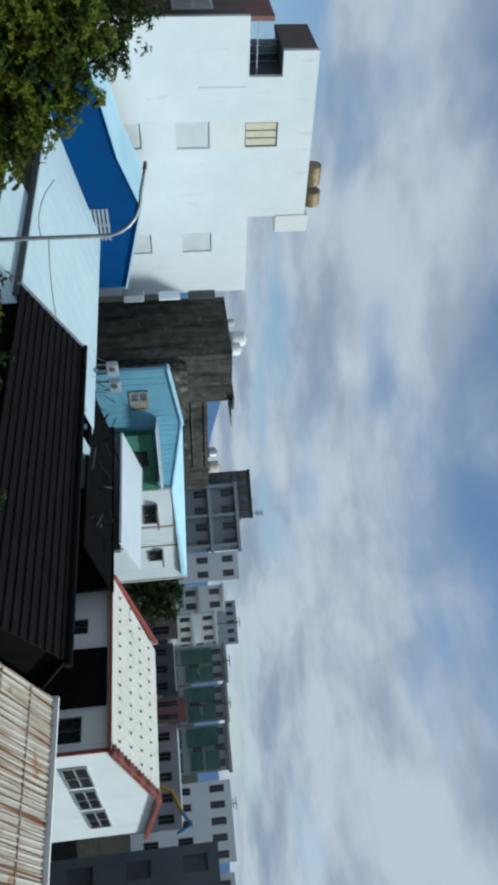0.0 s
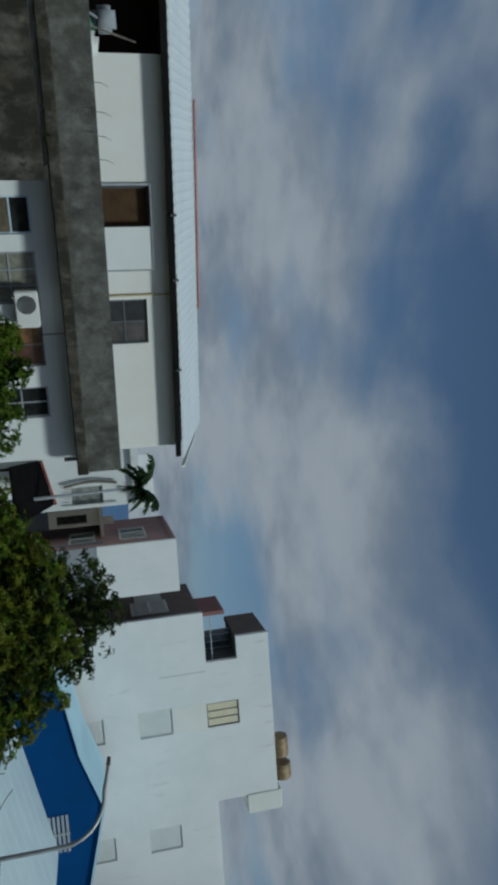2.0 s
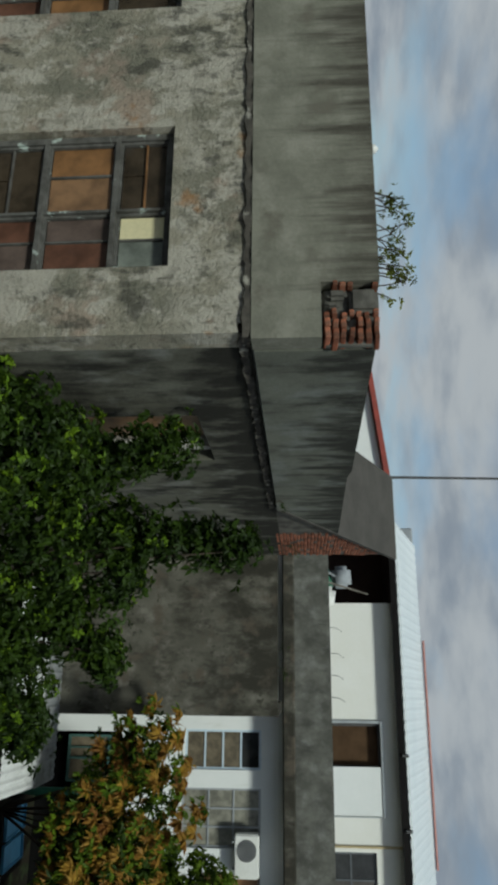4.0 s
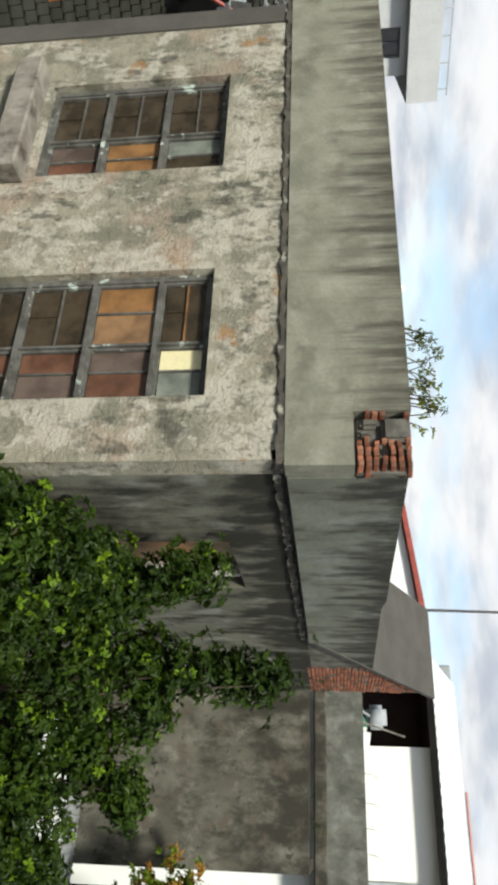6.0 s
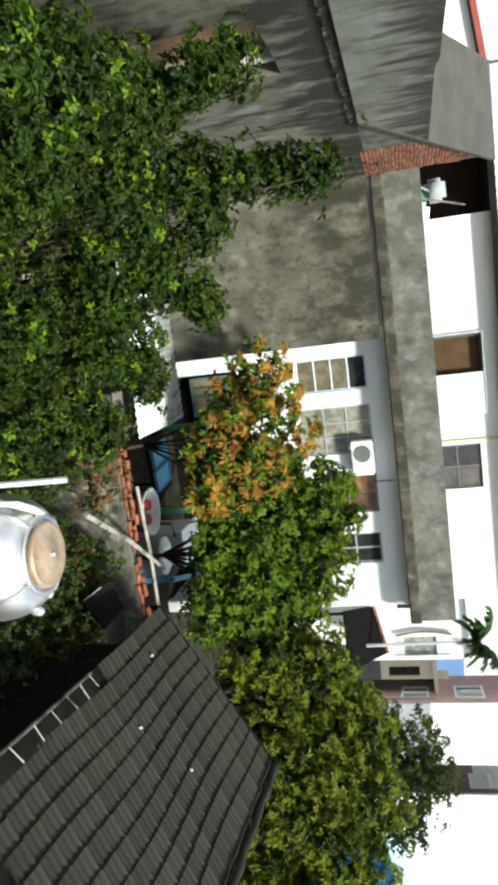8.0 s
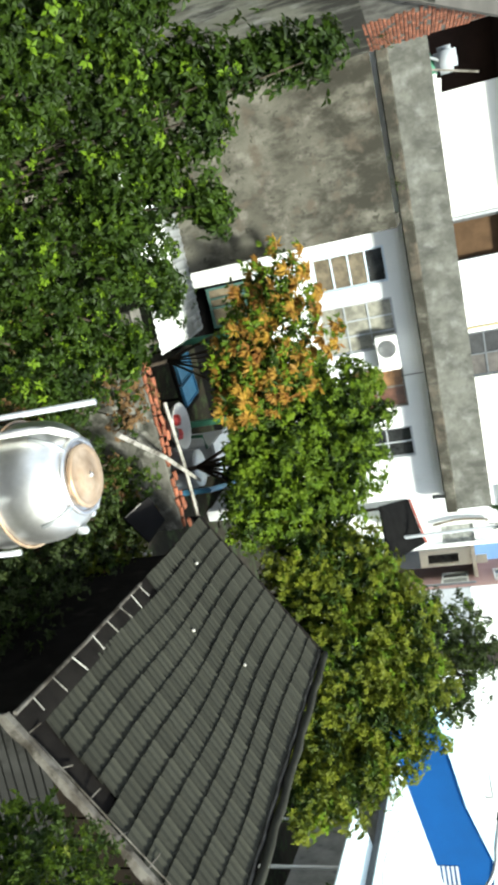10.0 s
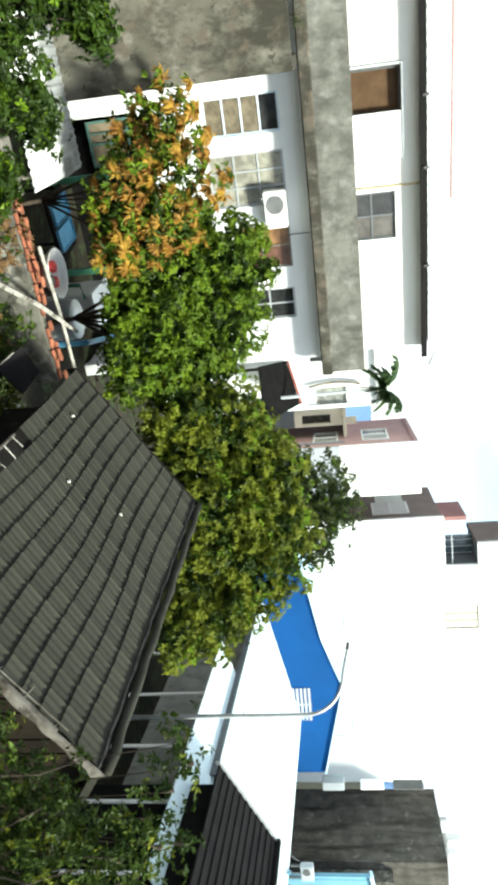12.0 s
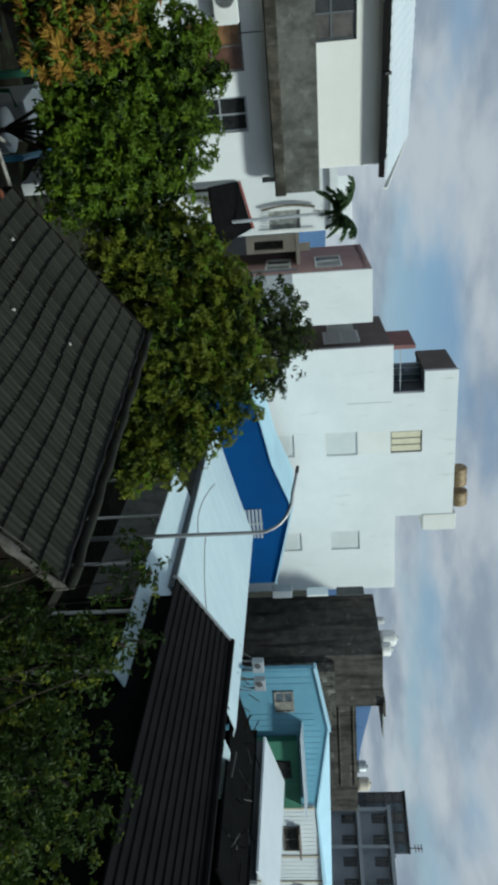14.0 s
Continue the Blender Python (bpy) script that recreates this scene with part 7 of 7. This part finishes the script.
for cr in range(4):
    for k in range(17):
        if rng_y.random() < (0.9, 0.8, 0.6, 0.3)[cr] - 0.2 * (k > 9):
            o = new("brick", brick_me)
            o.parent = yw
            o.matrix_basis = pose(-1.95 + 0.222 * k + (0.11 if cr % 2 else 0), -0.10 + rng_y.uniform(-0.05, 0.05) + (0.12 if cr == 1 else 0), 1.86 + 0.05 * cr, rng_y.uniform(-6, 6), rng_y.uniform(-5, 5), 90 + rng_y.uniform(-14, 14))
part("coping_board", tube([(-0.95, -0.05, 2.1), (0.4, 0.06, 2.12), (1.8, 0.12, 2.1)], 0.045, 4), GREY_PLANK, yw, "pale warped coping board")
part("broken_slab", bevelled(0.1, 0.9, -0.32, -0.17, 0, 1.35, 0.03), STAINED_RENDER, yw, "broken concrete slab against the wall")
plank = thing("plank", 2.78, 10.75, 0.9, 0, "bleached timber plank leaning on a wall", "plank")
part("board", tube([(0, 0, 1.15), (0.9, 1.35, 1.25), (2.05, 2.95, 1.22)], [0.06, 0.055, 0.045], 4), GREY_PLANK, plank)
rack = thing("yard_rack", 3.25, 17.0, 0, 6, "dark timber rack holding two blue trays", "rack")
part("top", pierced(bmesh.new(), -0.75, 0.72, 1.06, 1.14, -0.62, 0.62, []), DARK_TIMBER, rack)
for rx_, ry_ in ((-0.7, -0.55), (0.65, -0.55), (-0.7, 0.55), (0.65, 0.55)):
    part("leg", cube(rx_ - 0.03, rx_ + 0.03, ry_ - 0.03, ry_ + 0.03, 0, 1.06), DARK_TIMBER, rack)
for tx in (2.92, 3.52):
    tray = thing("tray", tx, 17.0, 1.142, 6, "pale blue plastic tray on a dark rack", "tray", "blue trays")
    tb = bmesh.new()
    box(tb, -0.24, 0.24, -0.52, 0.52, 0, 0.02)
    for e0, e1, g0, g1 in ((-0.26, -0.24, -0.54, 0.54), (0.24, 0.26, -0.54, 0.54), (-0.24, 0.24, -0.54, -0.52), (-0.24, 0.24, 0.52, 0.54)):
        box(tb, e0, e1, g0, g1, 0, 0.07)
    part("tray_body", tb, BLUE_PLASTIC, tray)
bn = thing("wash_basin", 3.9, 14.95, 0, 0, "white enamel basin on a red stool", "basin")
part("bowl", lathe([(0.22, 1.30), (0.46, 1.46), (0.52, 1.55), (0.545, 1.55), (0.53, 1.52), (0.47, 1.42), (0.22, 1.26)], 28), WHITE_PLASTIC, bn, smooth=True)
part("stool", lathe([(0.25, 0), (0.19, 1.27), (0.05, 1.275)], 12), RED_PLASTIC, bn)
for k, (bx0, by0) in enumerate(((-0.12, 0.14), (0.2, 0.05), (0.1, -0.2))):
    part("cloth", lathe([(0.02, 1.32), (0.14, 1.36), (0.13, 1.46), (0.03, 1.50)], 10, cx=bx0, cy=by0), (RED_PLASTIC, RED_PLASTIC, PIPE_DARK)[k], bn, "folded cloth in the basin", smooth=True)
pot = thing("cement_jar", 4.25, 15.95, 0, 0, "grey-brown cement water jar", "jar")
part("jar", lathe([(0.26, 0), (0.40, 0.5), (0.42, 0.95), (0.30, 1.2), (0.26, 1.26), (0.22, 1.2), (0.30, 0.95)], 22), STAINED_RENDER, pot, smooth=True)
wb_ = thing("white_bin", 5.05, 15.2, 0, 0, "dented white plastic drum", "drum")
part("drum", lathe([(0.40, 0), (0.46, 0.1), (0.46, 1.5), (0.40, 1.58), (0.05, 1.60)], 20), GREYED_SHEET, wb_, "soiled drum wall", smooth=True)
part("lid", lathe([(0.44, 1.585), (0.45, 1.62), (0.20, 1.64), (0.02, 1.64)], 20), WHITE_METAL, wb_, smooth=True)
ws = thing("wash_sink", 5.35, 17.3, 0, 0, "white tiled outdoor wash sink", "sink")
part("sink_body", bevelled(-0.42, 0.42, -0.75, 0.55, 0, 1.55, 0.03), PALE_TILE, ws)
part("sink_rim", pierced(bmesh.new(), -0.46, 0.46, 1.55, 1.62, -0.79, 0.59, []), WHITE_METAL, ws)
part("tap", tube([(0, 0.5, 1.62), (0, 0.5, 1.85), (0, 0.3, 1.87)], 0.018, 6), GALV, ws)
gp = thing("green_post", 4.55, 16.2, 0, 0, "short bright green plastic post", "post")
part("post", tube([(-0.1, 0, 0), (0.02, 0, 1.5), (0.36, 0, 1.55)], 0.045, 8), GREEN_PLASTIC, gp)
tp = thing("teal_pole", 2.36, 15.0, 0, 0, "thin teal washing pole", "pole")
part("pole", tube([(-0.3, 1.2, 0), (0, 1.2, 2.5), (0.55, 1.2, 2.54)], 0.028, 8), GREEN_PAINT, tp)
bp_ = thing("blue_board", 5.46, 14.7, 0, 0, "flaking blue painted board on edge", "board")
part("board", prism(bmesh.new(), [(-0.06, 0), (0.06, 0), (0.06, 1.9), (-0.06, 1.9)], "y", 0, 0.05), BLUE_PLASTIC, bp_)
part("rail", tube([(0, 0, 1.9), (0.75, 2.5, 2.05), (1.2, 4.0, 2.1)], 0.06, 4), BLUE_PLASTIC, bp_)
br = thing("broken_sheet", 4.3, 10.35, 0, 20, "broken dark roofing sheet with pale edges", "debris")
part("sheet", slab(bmesh.new(), (-0.42, -0.25, 2.12), (0.45, 0.0, 2.18), (0.42, 0.5, 2.36), (-0.2, 0.46, 2.30), 0.03), TILE_DARK, br)
part("edge_strip", tube([(-0.42, -0.25, 2.15), (-0.3, 0.2, 2.26)], 0.012, 5), GREY_PLANK, br)
part("prop", cube(-0.04, 0.04, 0.1, 0.18, 0, 2.14), DARK_TIMBER, br)
pb_ = thing("pole", 5.1, 10.7, 0, 0, "weathered bamboo pole lying over weeds", "pole")
part("cane", tube([(-0.3, -0.35, 1.08), (0.1, 0.3, 1.22), (0.55, 1.35, 1.36)], 0.03, 7), GREY_PLANK, pb_)
part("cane_prop", cube(-0.26, -0.2, -0.3, -0.24, 0, 1.06), DARK_TIMBER, pb_)

# ---- trees and shrubs ----
def crown_at(*lobes):
    """Lobes given by bearing, slope, distance along the ground and radius, as seen from the viewpoint: x, y, z, r."""
    return [(d * math.sin(radians(az)), d * math.cos(radians(az)), EYE + d * math.tan(radians(el)), r) for az, el, d, r in lobes]


def tree(name, x, y, lobes, leaf, material, label, seed, per=60, clump=0.34, trunk=0.1, tips=None, density=1.0, narrow=0.5, squash=0.9, fill=0.6, droop=0.25, skin=0.3, rough=0.38, whorl=7):
    return broadleaf(name, x, y, 0, [(lx - x, ly - y, lz, r, r, r * squash) for lx, ly, lz, r in lobes], leaf, material, label, seed, per, clump, trunk, tips, density, 0.0, narrow, fill, droop, skin, rough, whorl)


def spray(start, end, d, r0, r1, n):
    """A branch that reaches out of the crown: lobes that shrink from one bearing and slope to another."""
    return [(start[0] + (end[0] - start[0]) * k / (n - 1), start[1] + (end[1] - start[1]) * k / (n - 1) + 0.9 * math.sin(k * 2.1), d + 0.12 * math.sin(k * 1.7), r0 + (r1 - r0) * k / (n - 1)) for k in range(n)]


leafy_lobes = [(-16.5, -21.5, 6.9, 0.50), (-10.5, -20.5, 7.1, 0.50), (-5.0, -21.5, 7.4, 0.48), (-0.5, -22.5, 7.4, 0.46), (-7.0, -27.0, 7.3, 0.52), (-1.0, -27.5, 7.4, 0.55), (4.5, -28.0, 7.5, 0.52),
               (9.0, -29.5, 7.5, 0.46), (-23.0, -26.0, 5.7, 0.38), (-20.6, -21.8, 6.1, 0.36), (-19.0, -18.8, 6.5, 0.30), (-24.5, -31.0, 5.5, 0.42), (-18.5, -26.0, 6.2, 0.5), (-19.0, -33.0, 5.8, 0.55), (-14.0, -27.5, 6.6, 0.55), (-3.0, -33.5, 6.9, 0.65), (5.0, -34.5, 7.0, 0.6), (-12.0, -34.0, 6.2, 0.65)]
leafy_lobes += spray((-16.5, -18.5), (-18.8, -11.2), 6.9, 0.22, 0.12, 5) + spray((-12.0, -17.5), (-10.6, -5.2), 7.5, 0.26, 0.11, 7) + spray((-6.5, -18.5), (-8.8, -13.0), 7.4, 0.24, 0.14, 3)
leafy_lobes += spray((-4.0, -18.5), (-1.8, -14.4), 7.6, 0.24, 0.10, 3) + spray((1.5, -22.5), (4.2, -19.8), 7.8, 0.24, 0.11, 3) + spray((6.0, -26.0), (8.0, -23.5), 7.8, 0.26, 0.14, 3)
tree("leafy_tree", -0.9, 6.9, crown_at(*leafy_lobes), 0.066, LEAF_DARK, "dense dark-green leafy tree beside a concrete wall", 3, per=84, clump=0.16, trunk=0.03, narrow=0.55, density=1.05,
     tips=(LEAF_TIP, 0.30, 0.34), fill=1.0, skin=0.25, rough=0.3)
tree("mango_tree", 2.3, 14.4, crown_at((4.8, -11.5, 14.4, 0.7), (8.2, -11.2, 14.2, 0.82), (11.6, -13.0, 14.0, 0.7), (6.0, -14.0, 14.4, 0.5), (9.6, -15.2, 13.9, 0.74), (13.4, -16.6, 13.7, 0.5), (12.6, -14.6, 13.8, 0.5)), 0.12, LEAF_MANGO,
     "young mango tree with orange new leaves", 5, per=40, clump=0.2, trunk=0.045, tips=(LEAF_NEW, 0.92, 1.3, 26), narrow=0.36, density=0.55, droop=0.9, fill=2.0)
tree("mango_tree", 4.9, 14.7, crown_at((15.0, -7.6, 15.3, 0.82), (12.5, -10.8, 15.5, 0.62), (19, -8.8, 15.3, 0.93), (16.0, -12.5, 14.9, 0.98), (20.5, -13.0, 14.9, 1.03), (23.5, -10.8, 15.7, 0.76), (22.5, -16, 14.4, 0.76), (18, -16.0, 14.6, 0.6)), 0.10, LEAF_MANGO,
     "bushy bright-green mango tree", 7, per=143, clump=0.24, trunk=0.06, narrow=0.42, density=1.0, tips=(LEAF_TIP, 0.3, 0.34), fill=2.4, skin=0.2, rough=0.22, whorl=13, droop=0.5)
tree("mango_tree", 8.0, 13.8, crown_at((28.5, -8.8, 15.6, 0.95), (32, -6.6, 15.8, 0.85), (36, -6.2, 16, 0.95), (30.5, -12.2, 15.2, 0.9), (35, -10.8, 15.2, 1.1), (27.0, -13.2, 15.0, 0.8)), 0.095, LEAF_YELLOW,
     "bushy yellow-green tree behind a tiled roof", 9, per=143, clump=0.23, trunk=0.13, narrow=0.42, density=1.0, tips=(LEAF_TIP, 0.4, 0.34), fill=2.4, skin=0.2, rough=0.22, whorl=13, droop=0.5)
tree("mango_tree", 10.6, 11.9, crown_at((39.5, -7.6, 16, 0.95), (42.5, -10.6, 15.8, 0.9), (39.0, -12.5, 15.4, 1.0), (43.8, -14.0, 15.4, 0.75), (36.5, -14.2, 14.8, 0.8)), 0.095, LEAF_YELLOW,
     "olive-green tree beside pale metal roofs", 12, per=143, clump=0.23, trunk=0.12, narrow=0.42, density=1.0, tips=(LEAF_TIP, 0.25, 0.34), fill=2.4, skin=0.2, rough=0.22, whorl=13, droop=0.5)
tree("broadleaf_tree", 13.9, 19.6, crown_at((33.0, -2.2, 24, 1.1), (35.0, -0.9, 24, 0.8), (36.5, -2.8, 24, 1.0), (38.5, -3.0, 24, 0.6), (33, -5, 23.5, 1.2)), 0.11, LEAF_GREY,
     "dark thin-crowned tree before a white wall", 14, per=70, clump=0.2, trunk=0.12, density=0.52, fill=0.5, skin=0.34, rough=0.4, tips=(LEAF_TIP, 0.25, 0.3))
tree("far_tree", 48.9, 10.4, crown_at((78.2, -1.9, 50, 1.2), (79.2, -1.7, 50, 1.0), (78.6, -2.9, 49, 1.5)), 0.26, LEAF_GREY,
     "dark leafy tree between far houses", 25, per=60, clump=0.5, trunk=0.2, density=0.7, fill=1.0)
shrub_lobes = [(51, -30.5, 4.2, 0.32), (56.5, -27, 4.3, 0.38), (57.5, -22.5, 4.5, 0.28), (63, -24, 4.4, 0.44), (69.5, -21, 4.5, 0.52), (62, -29, 4.2, 0.55), (74, -24, 4.3, 0.6), (68, -29, 4.2, 0.6), (60.5, -18.5, 4.5, 0.22)]
shrub = tree("thin_shrub", 3.6, 2.2, crown_at(*shrub_lobes), 0.034, LEAF_DULL, "dense twiggy shrub with small olive leaves", 16, per=54, clump=0.105, trunk=0.02, density=0.95, narrow=0.5, tips=(LEAF_YELLOW, 0.4, 0.4), fill=0.9)
rng_w = random.Random(61)
for k in range(9):
    az_, el_ = rng_w.uniform(54, 72), rng_w.uniform(-27, -18)
    a_, b_ = crown_at((az_, el_ - rng_w.uniform(2, 5), 4.0, 0))[0], crown_at((az_ + rng_w.uniform(-5, 5), el_ + rng_w.uniform(1, 4), 4.05, 0))[0]
    mid_ = [(p_ + q_) / 2 + rng_w.uniform(-0.05, 0.05) for p_, q_ in zip(a_[:3], b_[:3])]
    part("twig", tube([(p_[0] - 3.6, p_[1] - 2.2, p_[2]) for p_ in (a_, mid_, b_)], [0.006, 0.005, 0.003], 5), BARK, shrub)
tree("leaning_sapling", 4.1, 2.6, crown_at(*spray((61.5, -17.0), (52.3, -13.2), 4.7, 0.19, 0.10, 6), (59.5, -13.8, 4.7, 0.14)), 0.04, LEAF_DULL, "thin leaning sapling with sparse small leaves", 17, per=14, clump=0.10, trunk=0.012,
     density=0.5, narrow=0.5, tips=(LEAF_YELLOW, 0.3, 0.5), fill=0.05)
tree("green_shrub", 4.4, 3.6, crown_at((47.5, -33.0, 5.3, 0.30), (51.0, -31.0, 5.2, 0.34), (53.5, -28.2, 5.2, 0.26), (49.5, -36.0, 5.2, 0.36), (54.5, -33.0, 5.1, 0.4)), 0.055, LEAF_MANGO,
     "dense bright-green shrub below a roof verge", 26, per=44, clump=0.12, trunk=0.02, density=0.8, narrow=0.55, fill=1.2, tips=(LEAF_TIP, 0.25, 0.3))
tree("yellow_shrub", 4.6, 11.3, crown_at((19.0, -27.6, 12.2, 0.42), (21.5, -27.4, 12.0, 0.46), (24.0, -27.0, 11.9, 0.5), (22.0, -29.2, 11.4, 0.5), (25.3, -28.2, 11.3, 0.42)), 0.085, LEAF_YELLOW,
     "low yellow-green shrub on rubble", 27, per=40, clump=0.15, trunk=0.03, density=0.7, tips=(LEAF_DRY, 0.3, 0.4), fill=1.0)
tree("yard_shrub", 3.9, 8.2, crown_at((21.5, -30.5, 9.4, 0.75), (24.5, -33, 9.0, 0.7), (19, -33, 9.0, 0.6), (27, -36, 8.4, 0.8), (23, -36.5, 8.2, 0.7)), 0.07, LEAF_GREY,
     "low grey-green shrub growing in the yard", 18, per=44, clump=0.17, trunk=0.04, density=0.7, tips=(LEAF_DULL, 0.4, 0.5))
tree("climbing_shrub", 3.3, 11.4, crown_at((19.5, -26.0, 11.8, 0.55), (17.0, -28.5, 11.0, 0.5), (20.5, -29.0, 11.0, 0.5)), 0.09, LEAF_DULL,
     "brown-green creeper on rubble", 21, per=34, clump=0.15, trunk=0.03, density=0.5, tips=(LEAF_DRY, 0.4, 0.5))
tree("bare_creeper", 2.6, 12.2, crown_at((11.5, -24.5, 12.3, 0.45), (13.5, -25.5, 12.0, 0.3), (9.5, -26, 12.0, 0.4)), 0.1, LEAF_DRY,
     "dry brown creeper over a brick wall", 22, per=24, clump=0.16, trunk=0.03, density=0.5)

# low weeds and leaf litter over the yard
rng_g = np.random.default_rng(44)
for gname, count, mat, lab, size_ in (("weed_cover", 900, LEAF_DULL, "low green weeds covering the yard soil", 0.07), ("leaf_litter", 460, LEAF_DRY, "dry brown litter and creeper on the yard soil", 0.08)):
    spots = np.c_[rng_g.uniform(0.3, 4.6, count), rng_g.uniform(5.5, 12.6, count), rng_g.uniform(0.0, 0.55, count), rng_g.uniform(0.1, 0.26, count)]
    ob = leaf_mesh(gname, spots, 30, size_, mat, None, rng_g)
    tagged(ob, lab, "weeds", kind="stuff")

# ---- small growth and clutter ----
def weed(name, x, y, z, w, h, count, seed, material, label):
    """Sprigs on a ledge: bent stems, each with a few leaves."""
    rng = np.random.default_rng(seed)
    t = thing(name, x, y, z, 0, label, "plant")
    clumps = []
    for k in range(count):
        bx = rng.uniform(-w / 2, w / 2)
        hh = h * rng.uniform(0.45, 1.0)
        lean = rng.uniform(-0.2, 0.2)
        part("stem", tube([(bx, 0, -0.02), (bx + lean * 0.4, 0.02, hh * 0.5), (bx + lean, 0.03, hh)], [0.006, 0.005, 0.003], 5), BARK, t)
        clumps += [(bx + lean * s, 0.03, hh * s, 0.07) for s in (0.5, 0.75, 1.0)]
    leaf_mesh("foliage", clumps, 9, 0.035, material, t, rng, narrow=0.5)
    return t


weed("parapet_weed", -3.45, 5.06, 8.1, 1.1, 0.3, 24, 31, LEAF_YELLOW, "straggly weeds growing along a parapet")
weed("gable_weed", -2.62, 14.2, 7.12, 0.2, 0.35, 5, 32, LEAF_DARK, "small weeds rooted in a brick gable")
weed("ledge_weed", -2.6, 10.2, 7.12, 0.25, 0.2, 4, 33, LEAF_DARK, "small weeds on a concrete ledge")
weed("wall_weed", -0.4, 15.45, 6.98, 0.5, 0.22, 4, 34, LEAF_DULL, "small weeds on a wall top")

# washing gear in the open bay of the white house
bay = thing("laundry_heap", -2.4, 18.6, 7.4, 0, "heap of pale and teal household cloths on a balcony", "laundry")
rng_l = random.Random(5)
for k, m in enumerate((WHITE_PLASTIC, GREY_RENDER, GREEN_PAINT, WHITE_PLASTIC, GREY_RENDER)):
    o = bevelled(-0.28, 0.28, -0.16, 0.16, 0, 0.5, 0.1, 2)
    bmesh.ops.rotate(o, verts=o.verts, matrix=Matrix.Rotation(rng_l.uniform(-0.5, 0.5), 3, "Y"))
    bmesh.ops.translate(o, verts=o.verts, vec=(rng_l.uniform(-0.35, 0.35), rng_l.uniform(-0.1, 0.1), 0.42 * (k // 2)))
    part("cloth", o, m, bay, smooth=True)
part("stick", tube([(-0.1, -0.1, 0.6), (0.25, -0.1, 1.75)], 0.025, 6), TIMBER, bay)
part("stick", tube([(-0.5, -0.2, 0.4), (-0.1, -0.1, 1.1)], 0.03, 6), GALV, bay)

# bare whips and wires on the balcony band
for k, (x, z) in enumerate(((-1.3, 8.1), (-0.7, 8.12), (-0.2, 8.1), (0.3, 8.12))):
    wr = thing("wire_stub", x, 18.0, z, 0, "thin bent wire on a balcony band", "wire", "wire stubs")
    part("wire", tube([(0, 0, 0), (0.02, 0, 0.2), (0.1, -0.02, 0.34)], 0.008, 5), PIPE_DARK, wr)

# slack cables over the metal roofs
def cable(name, p, q, sag, label):
    t = thing(name, *p, 0, label, "cable")
    d = Vector(q) - Vector(p)
    part("strand", tube([(d.x * s, d.y * s, d.z * s - sag * 4 * s * (1 - s)) for s in [k / 12 for k in range(13)]], 0.014, 5), PIPE_DARK, t)
    return t


cx, cy = place18(13.0, 24)
ex, ey = place18(17.5, 17)
cable("roof_cable", (lx, ly, 4.2), (cx, cy, 3.9), 0.25, "slack dark cable from a lamp post")
cable("roof_cable", (lx, ly, 4.4), (ex, ey, 4.6), 0.3, "slack dark cable from a lamp post")

# red and white beacon lamp far behind the parapet
bx_, by_ = 45 * math.sin(radians(-40.5)), 45 * math.cos(radians(-40.5))
bc = thing("beacon_mast", bx_, by_, 0, 0, "distant red and white beacon mast", "mast")
part("pole", tube([(0, 0, 0), (0, 0, 11.6)], 0.07, 8), RED_TRIM, bc)
for k in range(2):
    part("arm", cube(-0.6, 0.6, -0.05, 0.05, 11.0 + 0.35 * k, 11.1 + 0.35 * k), RED_TRIM, bc)
part("lamp", lathe([(0.05, 11.6), (0.28, 11.8), (0.28, 12.0), (0.05, 12.2)], 14), WHITE_PLASTIC, bc, smooth=True)
